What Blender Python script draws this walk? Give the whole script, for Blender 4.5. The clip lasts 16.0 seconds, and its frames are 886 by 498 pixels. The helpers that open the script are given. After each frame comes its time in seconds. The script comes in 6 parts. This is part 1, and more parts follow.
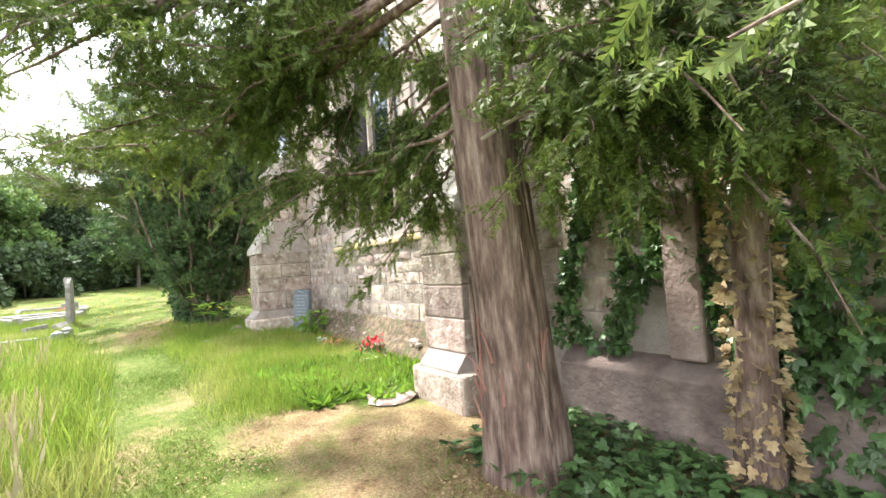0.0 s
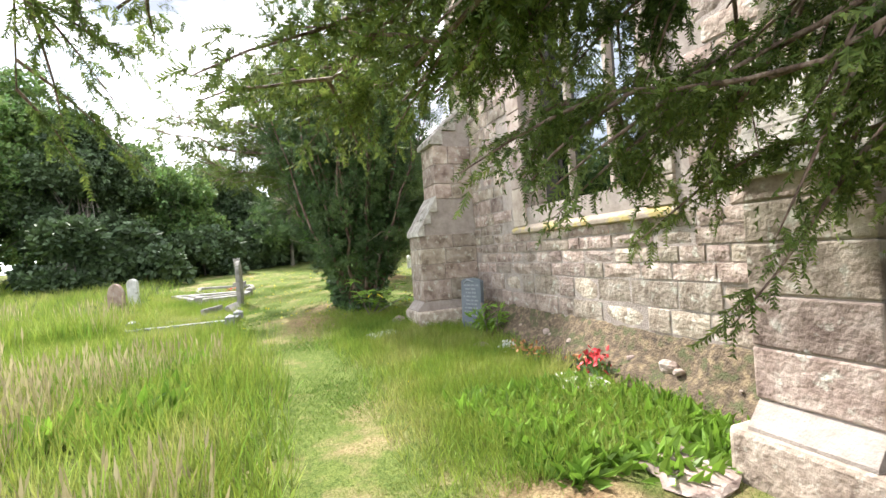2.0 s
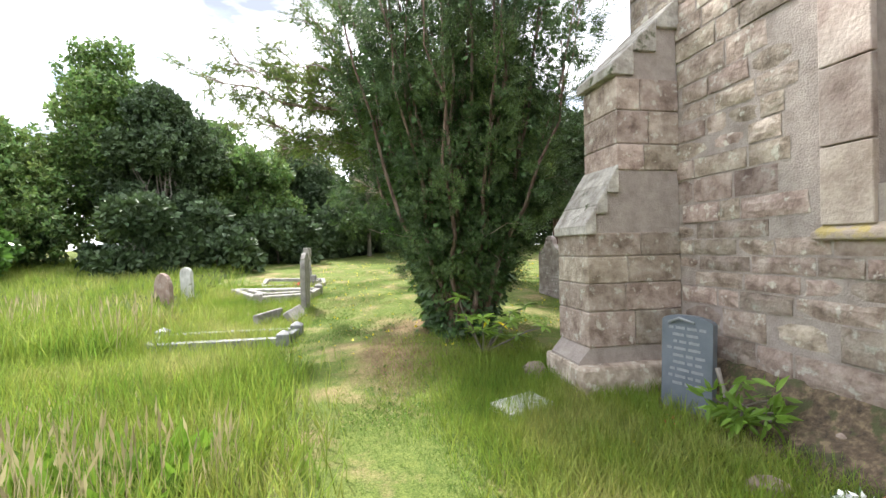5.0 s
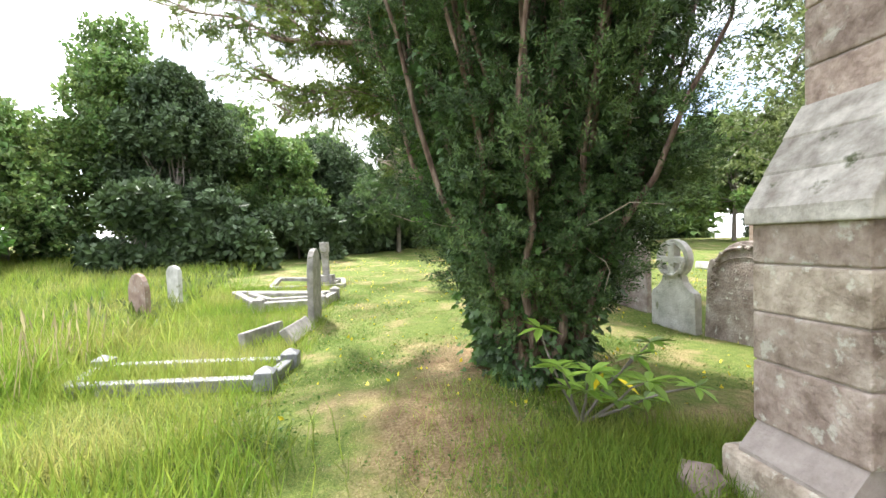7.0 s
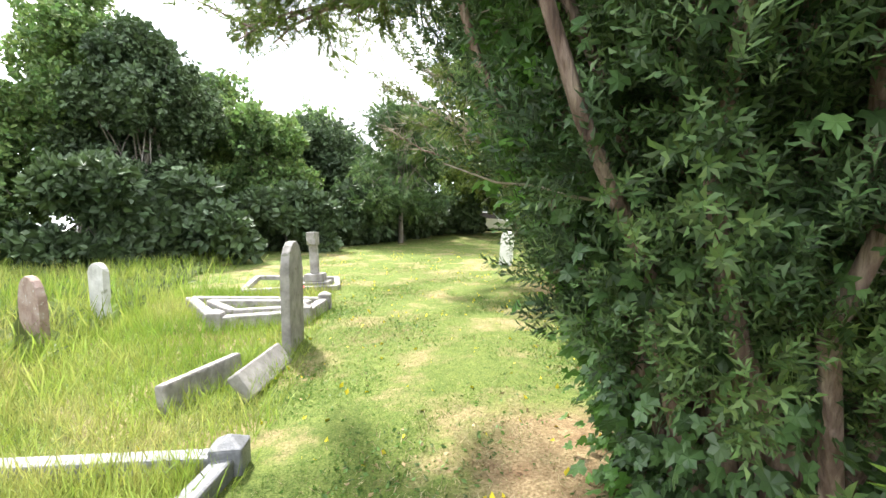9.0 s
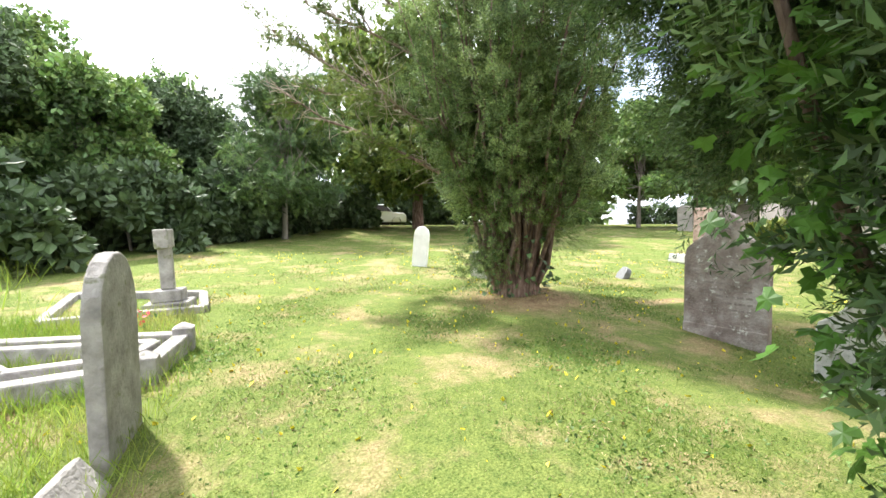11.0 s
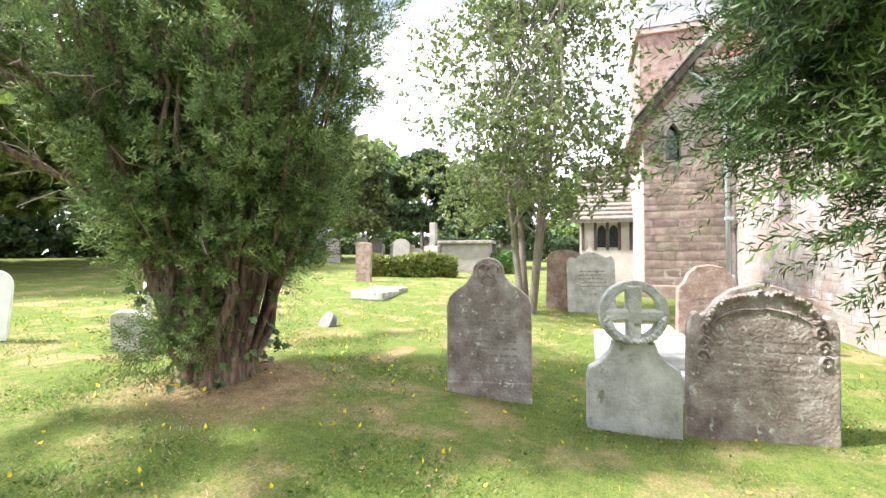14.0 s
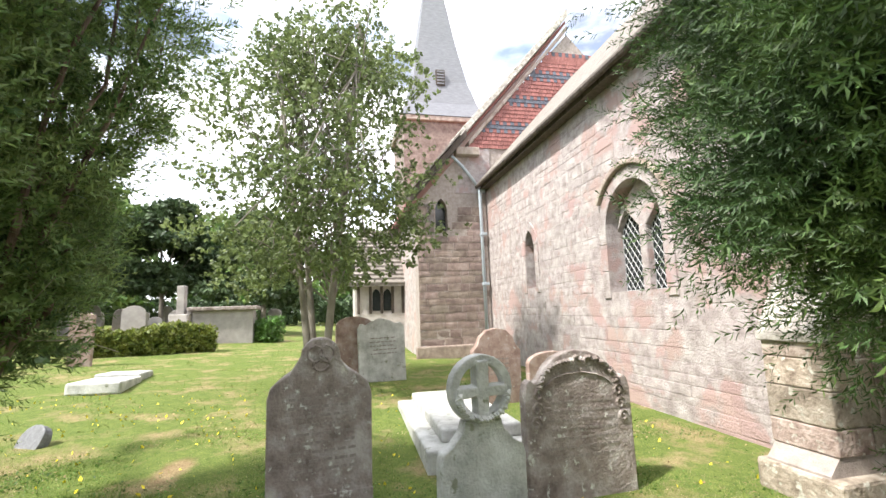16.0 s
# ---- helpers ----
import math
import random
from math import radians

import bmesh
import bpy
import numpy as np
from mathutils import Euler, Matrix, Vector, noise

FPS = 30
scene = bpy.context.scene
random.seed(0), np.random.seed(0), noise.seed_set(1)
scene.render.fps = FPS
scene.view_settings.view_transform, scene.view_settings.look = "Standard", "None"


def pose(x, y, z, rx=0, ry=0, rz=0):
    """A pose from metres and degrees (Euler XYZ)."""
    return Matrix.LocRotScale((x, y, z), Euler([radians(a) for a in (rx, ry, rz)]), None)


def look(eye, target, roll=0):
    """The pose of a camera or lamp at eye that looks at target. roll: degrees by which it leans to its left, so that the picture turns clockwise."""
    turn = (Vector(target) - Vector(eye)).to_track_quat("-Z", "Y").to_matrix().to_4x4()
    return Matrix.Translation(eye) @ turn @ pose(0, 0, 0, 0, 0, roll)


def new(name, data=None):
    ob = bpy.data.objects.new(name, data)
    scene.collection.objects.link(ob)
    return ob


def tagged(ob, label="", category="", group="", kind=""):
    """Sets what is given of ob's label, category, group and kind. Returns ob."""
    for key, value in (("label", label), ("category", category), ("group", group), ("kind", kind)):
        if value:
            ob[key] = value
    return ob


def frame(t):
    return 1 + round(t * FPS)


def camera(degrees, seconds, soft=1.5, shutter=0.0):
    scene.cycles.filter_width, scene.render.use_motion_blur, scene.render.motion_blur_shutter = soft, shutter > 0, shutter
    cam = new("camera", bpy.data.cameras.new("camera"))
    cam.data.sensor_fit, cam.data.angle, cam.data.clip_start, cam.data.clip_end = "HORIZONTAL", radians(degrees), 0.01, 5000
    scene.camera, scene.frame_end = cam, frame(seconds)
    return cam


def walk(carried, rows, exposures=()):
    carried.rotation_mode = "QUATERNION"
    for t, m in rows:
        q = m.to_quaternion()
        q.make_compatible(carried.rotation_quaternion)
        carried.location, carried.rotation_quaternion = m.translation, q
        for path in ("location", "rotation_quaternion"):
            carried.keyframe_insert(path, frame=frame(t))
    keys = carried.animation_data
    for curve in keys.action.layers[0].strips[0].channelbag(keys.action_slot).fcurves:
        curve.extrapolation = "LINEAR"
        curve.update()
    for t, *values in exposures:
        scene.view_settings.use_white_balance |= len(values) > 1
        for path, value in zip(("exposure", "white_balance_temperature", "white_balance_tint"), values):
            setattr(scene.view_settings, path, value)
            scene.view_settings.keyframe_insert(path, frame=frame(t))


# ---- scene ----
from mathutils.geometry import tessellate_polygon

cam = camera(89.0, 16.0)
PATH = [
    (0, (1.698, -0.074, 1.592), (2.871, 1.545, 1.665), -3.9),
    (0.5, (1.613, 0.391, 1.66), (2.638, 2.107, 1.711), -4.0),
    (1, (1.578, 0.864, 1.738), (2.484, 2.647, 1.772), -4.0),
    (1.5, (1.63, 1.369, 1.745), (2.424, 3.205, 1.766), -4.1),
    (2, (1.563, 1.89, 1.785), (2.269, 3.761, 1.795), -4.0),
    (2.5, (1.544, 2.418, 1.846), (2.184, 4.313, 1.845), -3.9),
    (3, (1.542, 2.936, 1.873), (2.124, 4.849, 1.871), -3.2),
    (3.5, (1.576, 3.484, 1.909), (2.099, 5.414, 1.91), -2.3),
    (4, (1.677, 4.056, 1.927), (2.149, 6.0, 1.932), -1.5),
    (4.5, (1.67, 4.63, 1.929), (2.101, 6.583, 1.93), -1.1),
    (4.7, (1.644, 4.852, 1.951), (2.063, 6.807, 1.949), -1.1),
    (6.8, (1.849, 7.272, 1.988), (2.122, 9.253, 1.959), -1.0),
    (7, (1.815, 7.536, 1.985), (2.082, 9.518, 1.956), -0.8),
    (7.5, (1.768, 8.151, 1.993), (2.015, 10.136, 1.956), -0.9),
    (8, (1.776, 8.752, 1.985), (1.999, 10.739, 1.937), -0.8),
    (8.2, (1.766, 8.987, 1.986), (1.982, 10.975, 1.933), -0.5),
    (10.3, (1.438, 11.511, 2.017), (2.002, 13.426, 1.912), -0.3),
    (10.5, (1.427, 11.656, 2.02), (2.047, 13.555, 1.912), -0.3),
    (11, (1.46, 12.092, 2.067), (2.242, 13.93, 1.961), -0.3),
    (11.5, (1.421, 12.502, 2.111), (2.384, 14.252, 2.014), -0.1),
    (12, (1.478, 12.889, 2.113), (2.62, 14.529, 2.035), -0.2),
    (12.5, (1.558, 13.265, 2.16), (2.911, 14.737, 2.101), -0.1),
    (13, (1.599, 13.645, 2.18), (3.146, 14.912, 2.144), -0.1),
    (13.5, (1.688, 13.945, 2.21), (3.401, 14.977, 2.19), -0.1),
    (14, (1.819, 14.218, 2.257), (3.671, 14.971, 2.271), -0.3),
    (14.5, (1.916, 14.532, 2.326), (3.859, 15.005, 2.373), -0.4),
    (15, (2.016, 14.799, 2.329), (4.002, 15.003, 2.448), -1.0),
    (15.5, (2.191, 14.949, 2.391), (4.181, 14.891, 2.583), -1.6),
    (16, (2.239, 15.067, 2.412), (4.201, 14.782, 2.675), -2.0),
]
walk(cam, [(t, look(eye, target, roll)) for t, eye, target, roll in PATH], exposures=[(0, 2.0), (1.5, 1.7), (2.5, 1.5), (4.5, 1.45), (7, 1.75), (8, 1.9), (11, 1.85), (14, 1.9), (15, 1.66), (16, 1.35)])

# ---- world, sun ----
world = bpy.data.worlds.new("sky_world")
scene.world = world
world.use_nodes = True
wn, wl = world.node_tree.nodes, world.node_tree.links
wn.clear()
w_out = wn.new("ShaderNodeOutputWorld")
w_bg = wn.new("ShaderNodeBackground")
w_sky = wn.new("ShaderNodeTexSky")
w_sky.sky_type = "NISHITA"
w_sky.sun_disc = False
SUN_EL, SUN_AZ = radians(54), radians(-27)      # azimuth from +y, negative towards -x
w_sky.sun_elevation, w_sky.sun_rotation = SUN_EL, SUN_AZ
w_co = wn.new("ShaderNodeTexCoord")
w_map = wn.new("ShaderNodeMapping")
w_map.inputs["Scale"].default_value = (1.0, 1.0, 2.6)
w_noise = wn.new("ShaderNodeTexNoise")
w_noise.inputs["Scale"].default_value = 2.3
w_noise.inputs["Detail"].default_value = 7
w_noise.inputs["Roughness"].default_value = 0.55
w_ramp = wn.new("ShaderNodeValToRGB")
w_ramp.color_ramp.elements[0].position, w_ramp.color_ramp.elements[1].position = 0.34, 0.52
w_ramp.color_ramp.elements[0].color = (0.25, 0.25, 0.25, 1)
w_n2 = wn.new("ShaderNodeTexNoise")
w_n2.inputs["Scale"].default_value = 3.6
w_n2.inputs["Detail"].default_value = 6
w_cl = wn.new("ShaderNodeValToRGB")
w_cl.color_ramp.elements[0].color, w_cl.color_ramp.elements[1].color = (2.0, 2.2, 2.7, 1), (9.6, 9.7, 10.1, 1)
w_cl.color_ramp.elements[0].position, w_cl.color_ramp.elements[1].position = 0.36, 0.53
w_mix = wn.new("ShaderNodeMix")
w_mix.data_type = "RGBA"
wl.new(w_co.outputs["Generated"], w_map.inputs["Vector"])
wl.new(w_map.outputs["Vector"], w_noise.inputs["Vector"])
wl.new(w_map.outputs["Vector"], w_n2.inputs["Vector"])
wl.new(w_noise.outputs["Fac"], w_ramp.inputs["Fac"])
wl.new(w_n2.outputs["Fac"], w_cl.inputs["Fac"])
wl.new(w_ramp.outputs["Color"], w_mix.inputs["Factor"])
wl.new(w_sky.outputs["Color"], w_mix.inputs["A"])
wl.new(w_cl.outputs["Color"], w_mix.inputs["B"])
wl.new(w_mix.outputs["Result"], w_bg.inputs["Color"])
w_bg.inputs["Strength"].default_value = 0.14
wl.new(w_bg.outputs["Background"], w_out.inputs["Surface"])

sun_data = bpy.data.lights.new("sun", "SUN")
sun_data.energy, sun_data.angle, sun_data.color = 3.7, radians(3.0), (1.0, 0.96, 0.89)
sun = new("sun", sun_data)
sun_dir = Vector((math.sin(SUN_AZ) * math.cos(SUN_EL), math.cos(SUN_AZ) * math.cos(SUN_EL), math.sin(SUN_EL)))
sun.matrix_world = look(sun_dir * 60, (0, 0, 0))

# ---- materials ----
def mat(name, colours, scale=6.0, rough=0.85, bump=0.3, bump_scale=40.0, metal=0.0, stretch=(1, 1, 1), vary=0.0, spots=None,
        spot_scale=14.0, spot_at=0.62, spec=0.5, trans=0.0, ior=1.5, hue_var=0.0, island=0.0, detail=6.0, bump_dist=0.02):
    """Noise between two or three colours, a second noise of spots, bump, and a brightness that varies by object or by island."""
    m = bpy.data.materials.new(name)
    m.use_nodes = True
    nt = m.node_tree
    n, l = nt.nodes, nt.links
    bs = n["Principled BSDF"]
    bs.inputs["Roughness"].default_value = rough
    bs.inputs["Metallic"].default_value = metal
    bs.inputs["Specular IOR Level"].default_value = spec
    bs.inputs["IOR"].default_value = ior
    co = n.new("ShaderNodeTexCoord")
    geo = n.new("ShaderNodeNewGeometry")
    mp = n.new("ShaderNodeMapping")
    mp.inputs["Scale"].default_value = stretch
    l.new(geo.outputs["Position"], mp.inputs["Vector"])
    no = n.new("ShaderNodeTexNoise")
    no.inputs["Scale"].default_value = scale
    no.inputs["Detail"].default_value = detail
    no.inputs["Roughness"].default_value = 0.62
    l.new(mp.outputs["Vector"], no.inputs["Vector"])
    rp = n.new("ShaderNodeValToRGB")
    els = rp.color_ramp.elements
    els[0].position, els[1].position = 0.32, 0.68
    els[0].color, els[1].color = (*colours[0], 1), (*colours[-1], 1)
    if len(colours) == 3:
        e = els.new(0.5)
        e.color = (*colours[1], 1)
    l.new(no.outputs["Fac"], rp.inputs["Fac"])
    col = rp.outputs["Color"]
    if spots:
        sn = n.new("ShaderNodeTexNoise")
        sn.inputs["Scale"].default_value = spot_scale
        sn.inputs["Detail"].default_value = 5
        sn.inputs["Roughness"].default_value = 0.6
        l.new(mp.outputs["Vector"], sn.inputs["Vector"])
        sr = n.new("ShaderNodeValToRGB")
        sr.color_ramp.elements[0].position, sr.color_ramp.elements[1].position = spot_at - 0.03, spot_at + 0.05
        l.new(sn.outputs["Fac"], sr.inputs["Fac"])
        mx = n.new("ShaderNodeMix")
        mx.data_type = "RGBA"
        mx.inputs["B"].default_value = (*spots, 1)
        l.new(sr.outputs["Color"], mx.inputs["Factor"])
        l.new(col, mx.inputs["A"])
        col = mx.outputs["Result"]
    if vary or island or hue_var:
        src = n.new("ShaderNodeObjectInfo").outputs["Random"] if not island else geo.outputs["Random Per Island"]
        amount = island or vary
        hv = n.new("ShaderNodeHueSaturation")
        mr = n.new("ShaderNodeMapRange")
        mr.inputs["To Min"].default_value, mr.inputs["To Max"].default_value = 1 - amount, 1 + amount
        l.new(src, mr.inputs["Value"])
        l.new(mr.outputs["Result"], hv.inputs["Value"])
        if hue_var:
            ml = n.new("ShaderNodeMath")
            ml.operation = "MULTIPLY"
            ml.inputs[1].default_value = 7.31
            fr = n.new("ShaderNodeMath")
            fr.operation = "FRACT"
            hr = n.new("ShaderNodeMapRange")
            hr.inputs["To Min"].default_value, hr.inputs["To Max"].default_value = 0.5 - hue_var, 0.5 + hue_var
            l.new(src, ml.inputs[0])
            l.new(ml.outputs["Value"], fr.inputs[0])
            l.new(fr.outputs["Value"], hr.inputs["Value"])
            l.new(hr.outputs["Result"], hv.inputs["Hue"])
        l.new(col, hv.inputs["Color"])
        col = hv.outputs["Color"]
    l.new(col, bs.inputs["Base Color"])
    if trans:
        tr = n.new("ShaderNodeBsdfTranslucent")
        l.new(col, tr.inputs["Color"])
        sh = n.new("ShaderNodeMixShader")
        sh.inputs["Fac"].default_value = trans
        l.new(bs.outputs["BSDF"], sh.inputs[1])
        l.new(tr.outputs["BSDF"], sh.inputs[2])
        l.new(sh.outputs["Shader"], n["Material Output"].inputs["Surface"])
    if bump:
        bn = n.new("ShaderNodeTexNoise")
        bn.inputs["Scale"].default_value = bump_scale
        bn.inputs["Detail"].default_value = 5
        l.new(mp.outputs["Vector"], bn.inputs["Vector"])
        bp = n.new("ShaderNodeBump")
        bp.inputs["Strength"].default_value = bump
        bp.inputs["Distance"].default_value = bump_dist
        l.new(bn.outputs["Fac"], bp.inputs["Height"])
        l.new(bp.outputs["Normal"], bs.inputs["Normal"])
    return m


M_STONE = mat("sandstone_block", [(0.17, 0.125, 0.10), (0.34, 0.27, 0.225), (0.49, 0.415, 0.36)], 6.0, 0.9, 0.9, 26, vary=0.28, hue_var=0.02, spots=(0.50, 0.47, 0.41), spot_scale=9, spot_at=0.6)
M_STONE_PALE = mat("pale_sandstone_block", [(0.26, 0.22, 0.212), (0.38, 0.335, 0.325), (0.48, 0.435, 0.43)], 5.0, 0.9, 0.8, 30, vary=0.07, hue_var=0.012, spots=(0.38, 0.275, 0.255), spot_scale=1.3, spot_at=0.56)
M_STONE_DARK = mat("dark_sandstone_block", [(0.15, 0.11, 0.095), (0.24, 0.185, 0.16), (0.33, 0.27, 0.235)], 4.0, 0.92, 0.7, 24, vary=0.2, hue_var=0.02)
M_MORTAR = mat("lime_mortar", [(0.28, 0.235, 0.21), (0.42, 0.365, 0.335)], 8, 0.95, 0.5, 60)
M_DRESSED = mat("dressed_sandstone", [(0.24, 0.185, 0.155), (0.38, 0.315, 0.27), (0.47, 0.41, 0.36)], 3.5, 0.88, 0.5, 30, vary=0.15, hue_var=0.015)
M_SILL = mat("lichened_sill_stone", [(0.30, 0.24, 0.19), (0.42, 0.36, 0.30)], 5, 0.9, 0.6, 30, spots=(0.40, 0.32, 0.13), spot_scale=5, spot_at=0.51)
M_BANK = mat("dry_litter_earth", [(0.05, 0.037, 0.026), (0.12, 0.088, 0.058), (0.25, 0.19, 0.115)], 17, 0.95, 1.0, 50, spots=(0.075, 0.08, 0.035), spot_scale=7, spot_at=0.55)
M_WEATHER = mat("weathered_coping_stone", [(0.25, 0.22, 0.19), (0.42, 0.39, 0.35), (0.60, 0.57, 0.52)], 7, 0.9, 0.7, 24, vary=0.12, spots=(0.10, 0.11, 0.06), spot_scale=6, spot_at=0.62)
M_GRAVE_BROWN = mat("brown_gravestone", [(0.15, 0.115, 0.105), (0.27, 0.225, 0.205), (0.43, 0.39, 0.37)], 4.5, 0.92, 0.8, 34, spots=(0.56, 0.55, 0.51), spot_scale=11, spot_at=0.64, vary=0.08)
M_GRAVE_GREY = mat("grey_gravestone", [(0.34, 0.34, 0.315), (0.5, 0.5, 0.475), (0.66, 0.66, 0.64)], 4, 0.92, 0.8, 34, spots=(0.24, 0.25, 0.18), spot_scale=6, spot_at=0.63, vary=0.1)
M_GRAVE_RED = mat("red_gravestone", [(0.22, 0.145, 0.12), (0.32, 0.23, 0.195), (0.43, 0.35, 0.31)], 5, 0.92, 0.6, 30, spots=(0.48, 0.46, 0.42), spot_scale=15, spot_at=0.64)
M_GRAVE_FAR = mat("far_gravestone", [(0.27, 0.25, 0.24), (0.42, 0.39, 0.37)], 2, 0.92, 0.3, 20, vary=0.25)
M_MARBLE = mat("white_marble", [(0.74, 0.74, 0.75), (0.85, 0.85, 0.86)], 6, 0.55, 0.15, 40)
M_CONCRETE = mat("grey_kerb_stone", [(0.17, 0.16, 0.15), (0.27, 0.255, 0.24), (0.38, 0.36, 0.34)], 6, 0.9, 0.6, 40, spots=(0.16, 0.17, 0.10), spot_scale=7, spot_at=0.62, vary=0.12)
M_GRANITE = mat("dark_granite_kerb", [(0.13, 0.135, 0.145), (0.22, 0.225, 0.24)], 30, 0.5, 0.25, 80, spots=(0.34, 0.34, 0.33), spot_scale=6, spot_at=0.62, vary=0.1)
M_SLATE = mat("blue_slate", [(0.105, 0.125, 0.15), (0.15, 0.172, 0.20)], 5, 0.5, 0.15, 60)
M_LETTER = mat("worn_lettering", [(0.22, 0.235, 0.25), (0.30, 0.315, 0.33)], 20, 0.8, 0.0)
M_LETTER_DARK = mat("shallow_cut_lettering", [(0.19, 0.155, 0.14), (0.31, 0.275, 0.255)], 30, 0.9, 0.0)
M_GLASS = mat("window_glass", [(0.20, 0.225, 0.26), (0.24, 0.265, 0.30)], 2, 0.03, 0.05, 1.5, metal=1.0, bump_dist=0.01)
M_GLASS_DARK = mat("leaded_window_glass", [(0.02, 0.023, 0.024), (0.035, 0.04, 0.042)], 9, 0.12, 0.05, 8, spec=0.5)
M_LEAD = mat("lead", [(0.30, 0.31, 0.32), (0.42, 0.43, 0.44)], 8, 0.6, 0.1, 30, metal=0.3)
M_PIPE = mat("blue_grey_painted_pipe", [(0.36, 0.41, 0.46), (0.44, 0.49, 0.54)], 6, 0.5, 0.05, 30)
M_TILE_RED = mat("red_clay_tile", [(0.23, 0.088, 0.078), (0.34, 0.14, 0.125)], 5, 0.75, 0.2, 40, vary=0.2)
M_TILE_BLUE = mat("blue_clay_tile", [(0.07, 0.075, 0.10), (0.13, 0.14, 0.17)], 5, 0.6, 0.2, 40, vary=0.2)
M_ROOF = mat("stone_roof_tile", [(0.13, 0.115, 0.10), (0.24, 0.215, 0.19)], 5, 0.9, 0.4, 30, vary=0.2)
M_SPIRE = mat("grey_spire_slate", [(0.15, 0.155, 0.175), (0.21, 0.215, 0.235)], 3, 0.65, 0.4, 18, stretch=(1, 1, 4))
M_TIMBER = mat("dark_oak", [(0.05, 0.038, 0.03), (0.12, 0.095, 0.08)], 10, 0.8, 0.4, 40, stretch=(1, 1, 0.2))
M_RENDER = mat("pale_porch_wall", [(0.40, 0.36, 0.34), (0.52, 0.48, 0.46)], 3, 0.9, 0.3, 30)
M_BARK = mat("yew_bark", [(0.06, 0.036, 0.028), (0.17, 0.112, 0.09), (0.33, 0.25, 0.205)], 19, 0.9, 1.0, 22, stretch=(1, 1, 0.2), bump_dist=0.04)
M_BARK_RED = mat("peeled_yew_bark", [(0.24, 0.10, 0.075), (0.36, 0.19, 0.15)], 9, 0.85, 0.6, 24, stretch=(1, 1, 0.2))
M_BARK_GREY = mat("smooth_grey_bark", [(0.15, 0.13, 0.11), (0.27, 0.245, 0.21)], 8, 0.85, 0.3, 30, stretch=(1, 1, 0.4))
M_TWIG = mat("dead_twig", [(0.22, 0.18, 0.14), (0.38, 0.33, 0.27)], 12, 0.9, 0.0)
M_YEW = mat("yew_needles", [(0.05, 0.082, 0.02), (0.112, 0.158, 0.036), (0.195, 0.245, 0.058)], 1.6, 0.5, 0.0, island=0.45, hue_var=0.018, trans=0.38, spec=0.3)
M_YEW_BLUE = mat("irish_yew_needles", [(0.034, 0.066, 0.026), (0.075, 0.13, 0.043), (0.14, 0.21, 0.062)], 1.4, 0.5, 0.0, island=0.55, hue_var=0.015, trans=0.28, spec=0.35)
M_YEW_MID = mat("fresh_yew_needles", [(0.09, 0.15, 0.055), (0.175, 0.25, 0.085), (0.26, 0.34, 0.125)], 1.6, 0.5, 0.0, island=0.5, hue_var=0.018, trans=0.48, spec=0.35)
M_IVY = mat("ivy_leaf", [(0.045, 0.095, 0.033), (0.11, 0.2, 0.06)], 3, 0.35, 0.0, island=0.5, trans=0.2, spec=0.5)
M_IVY_BRIGHT = mat("bright_ivy_leaf", [(0.06, 0.15, 0.025), (0.13, 0.27, 0.05)], 3, 0.4, 0.0, island=0.35, trans=0.35)
M_BROADLEAF = mat("broad_tree_leaf", [(0.065, 0.12, 0.034), (0.13, 0.215, 0.055), (0.2, 0.28, 0.08)], 0.5, 0.5, 0.0, island=0.45, hue_var=0.02, trans=0.25)
M_LAUREL = mat("laurel_leaf", [(0.065, 0.15, 0.03), (0.13, 0.25, 0.05)], 0.8, 0.35, 0.0, island=0.45, trans=0.25)
M_DARKLEAF = mat("dark_conifer_leaf", [(0.035, 0.065, 0.026), (0.08, 0.125, 0.047)], 0.6, 0.6, 0.0, island=0.4, trans=0.1)
M_OLIVE = mat("olive_tree_leaf", [(0.1, 0.14, 0.05), (0.19, 0.235, 0.085)], 0.8, 0.5, 0.0, island=0.4, trans=0.4)
M_HEDGE = mat("variegated_hedge_leaf", [(0.08, 0.13, 0.025), (0.26, 0.28, 0.05)], 4, 0.5, 0.0, island=0.45, trans=0.2)
M_GRASS = mat("grass_blade", [(0.085, 0.16, 0.025), (0.14, 0.215, 0.04), (0.22, 0.26, 0.075)], 0.7, 0.6, 0.0, island=0.35, hue_var=0.015, trans=0.4, spec=0.25)
M_TALL = mat("tall_grass_blade", [(0.14, 0.235, 0.03), (0.24, 0.32, 0.055), (0.38, 0.38, 0.13)], 0.9, 0.6, 0.0, island=0.35, hue_var=0.02, trans=0.4, spec=0.25)
M_STRAW = mat("seeding_grass_stem", [(0.30, 0.26, 0.13), (0.46, 0.40, 0.24)], 1.2, 0.7, 0.0, island=0.3, trans=0.3)
M_WEED = mat("broad_weed_leaf", [(0.12, 0.235, 0.025), (0.22, 0.36, 0.05)], 1.5, 0.5, 0.0, island=0.35, trans=0.4)
M_CLOVER = mat("clover_leaf", [(0.07, 0.15, 0.03), (0.14, 0.25, 0.055)], 1.5, 0.5, 0.0, island=0.45, trans=0.35)
M_RHODO = mat("glossy_shrub_leaf", [(0.17, 0.31, 0.04), (0.30, 0.44, 0.09)], 3, 0.3, 0.05, 20, island=0.35, trans=0.35)
M_YELLOW = mat("yellow_petal", [(0.75, 0.60, 0.02), (0.85, 0.72, 0.05)], 10, 0.6, 0.0)
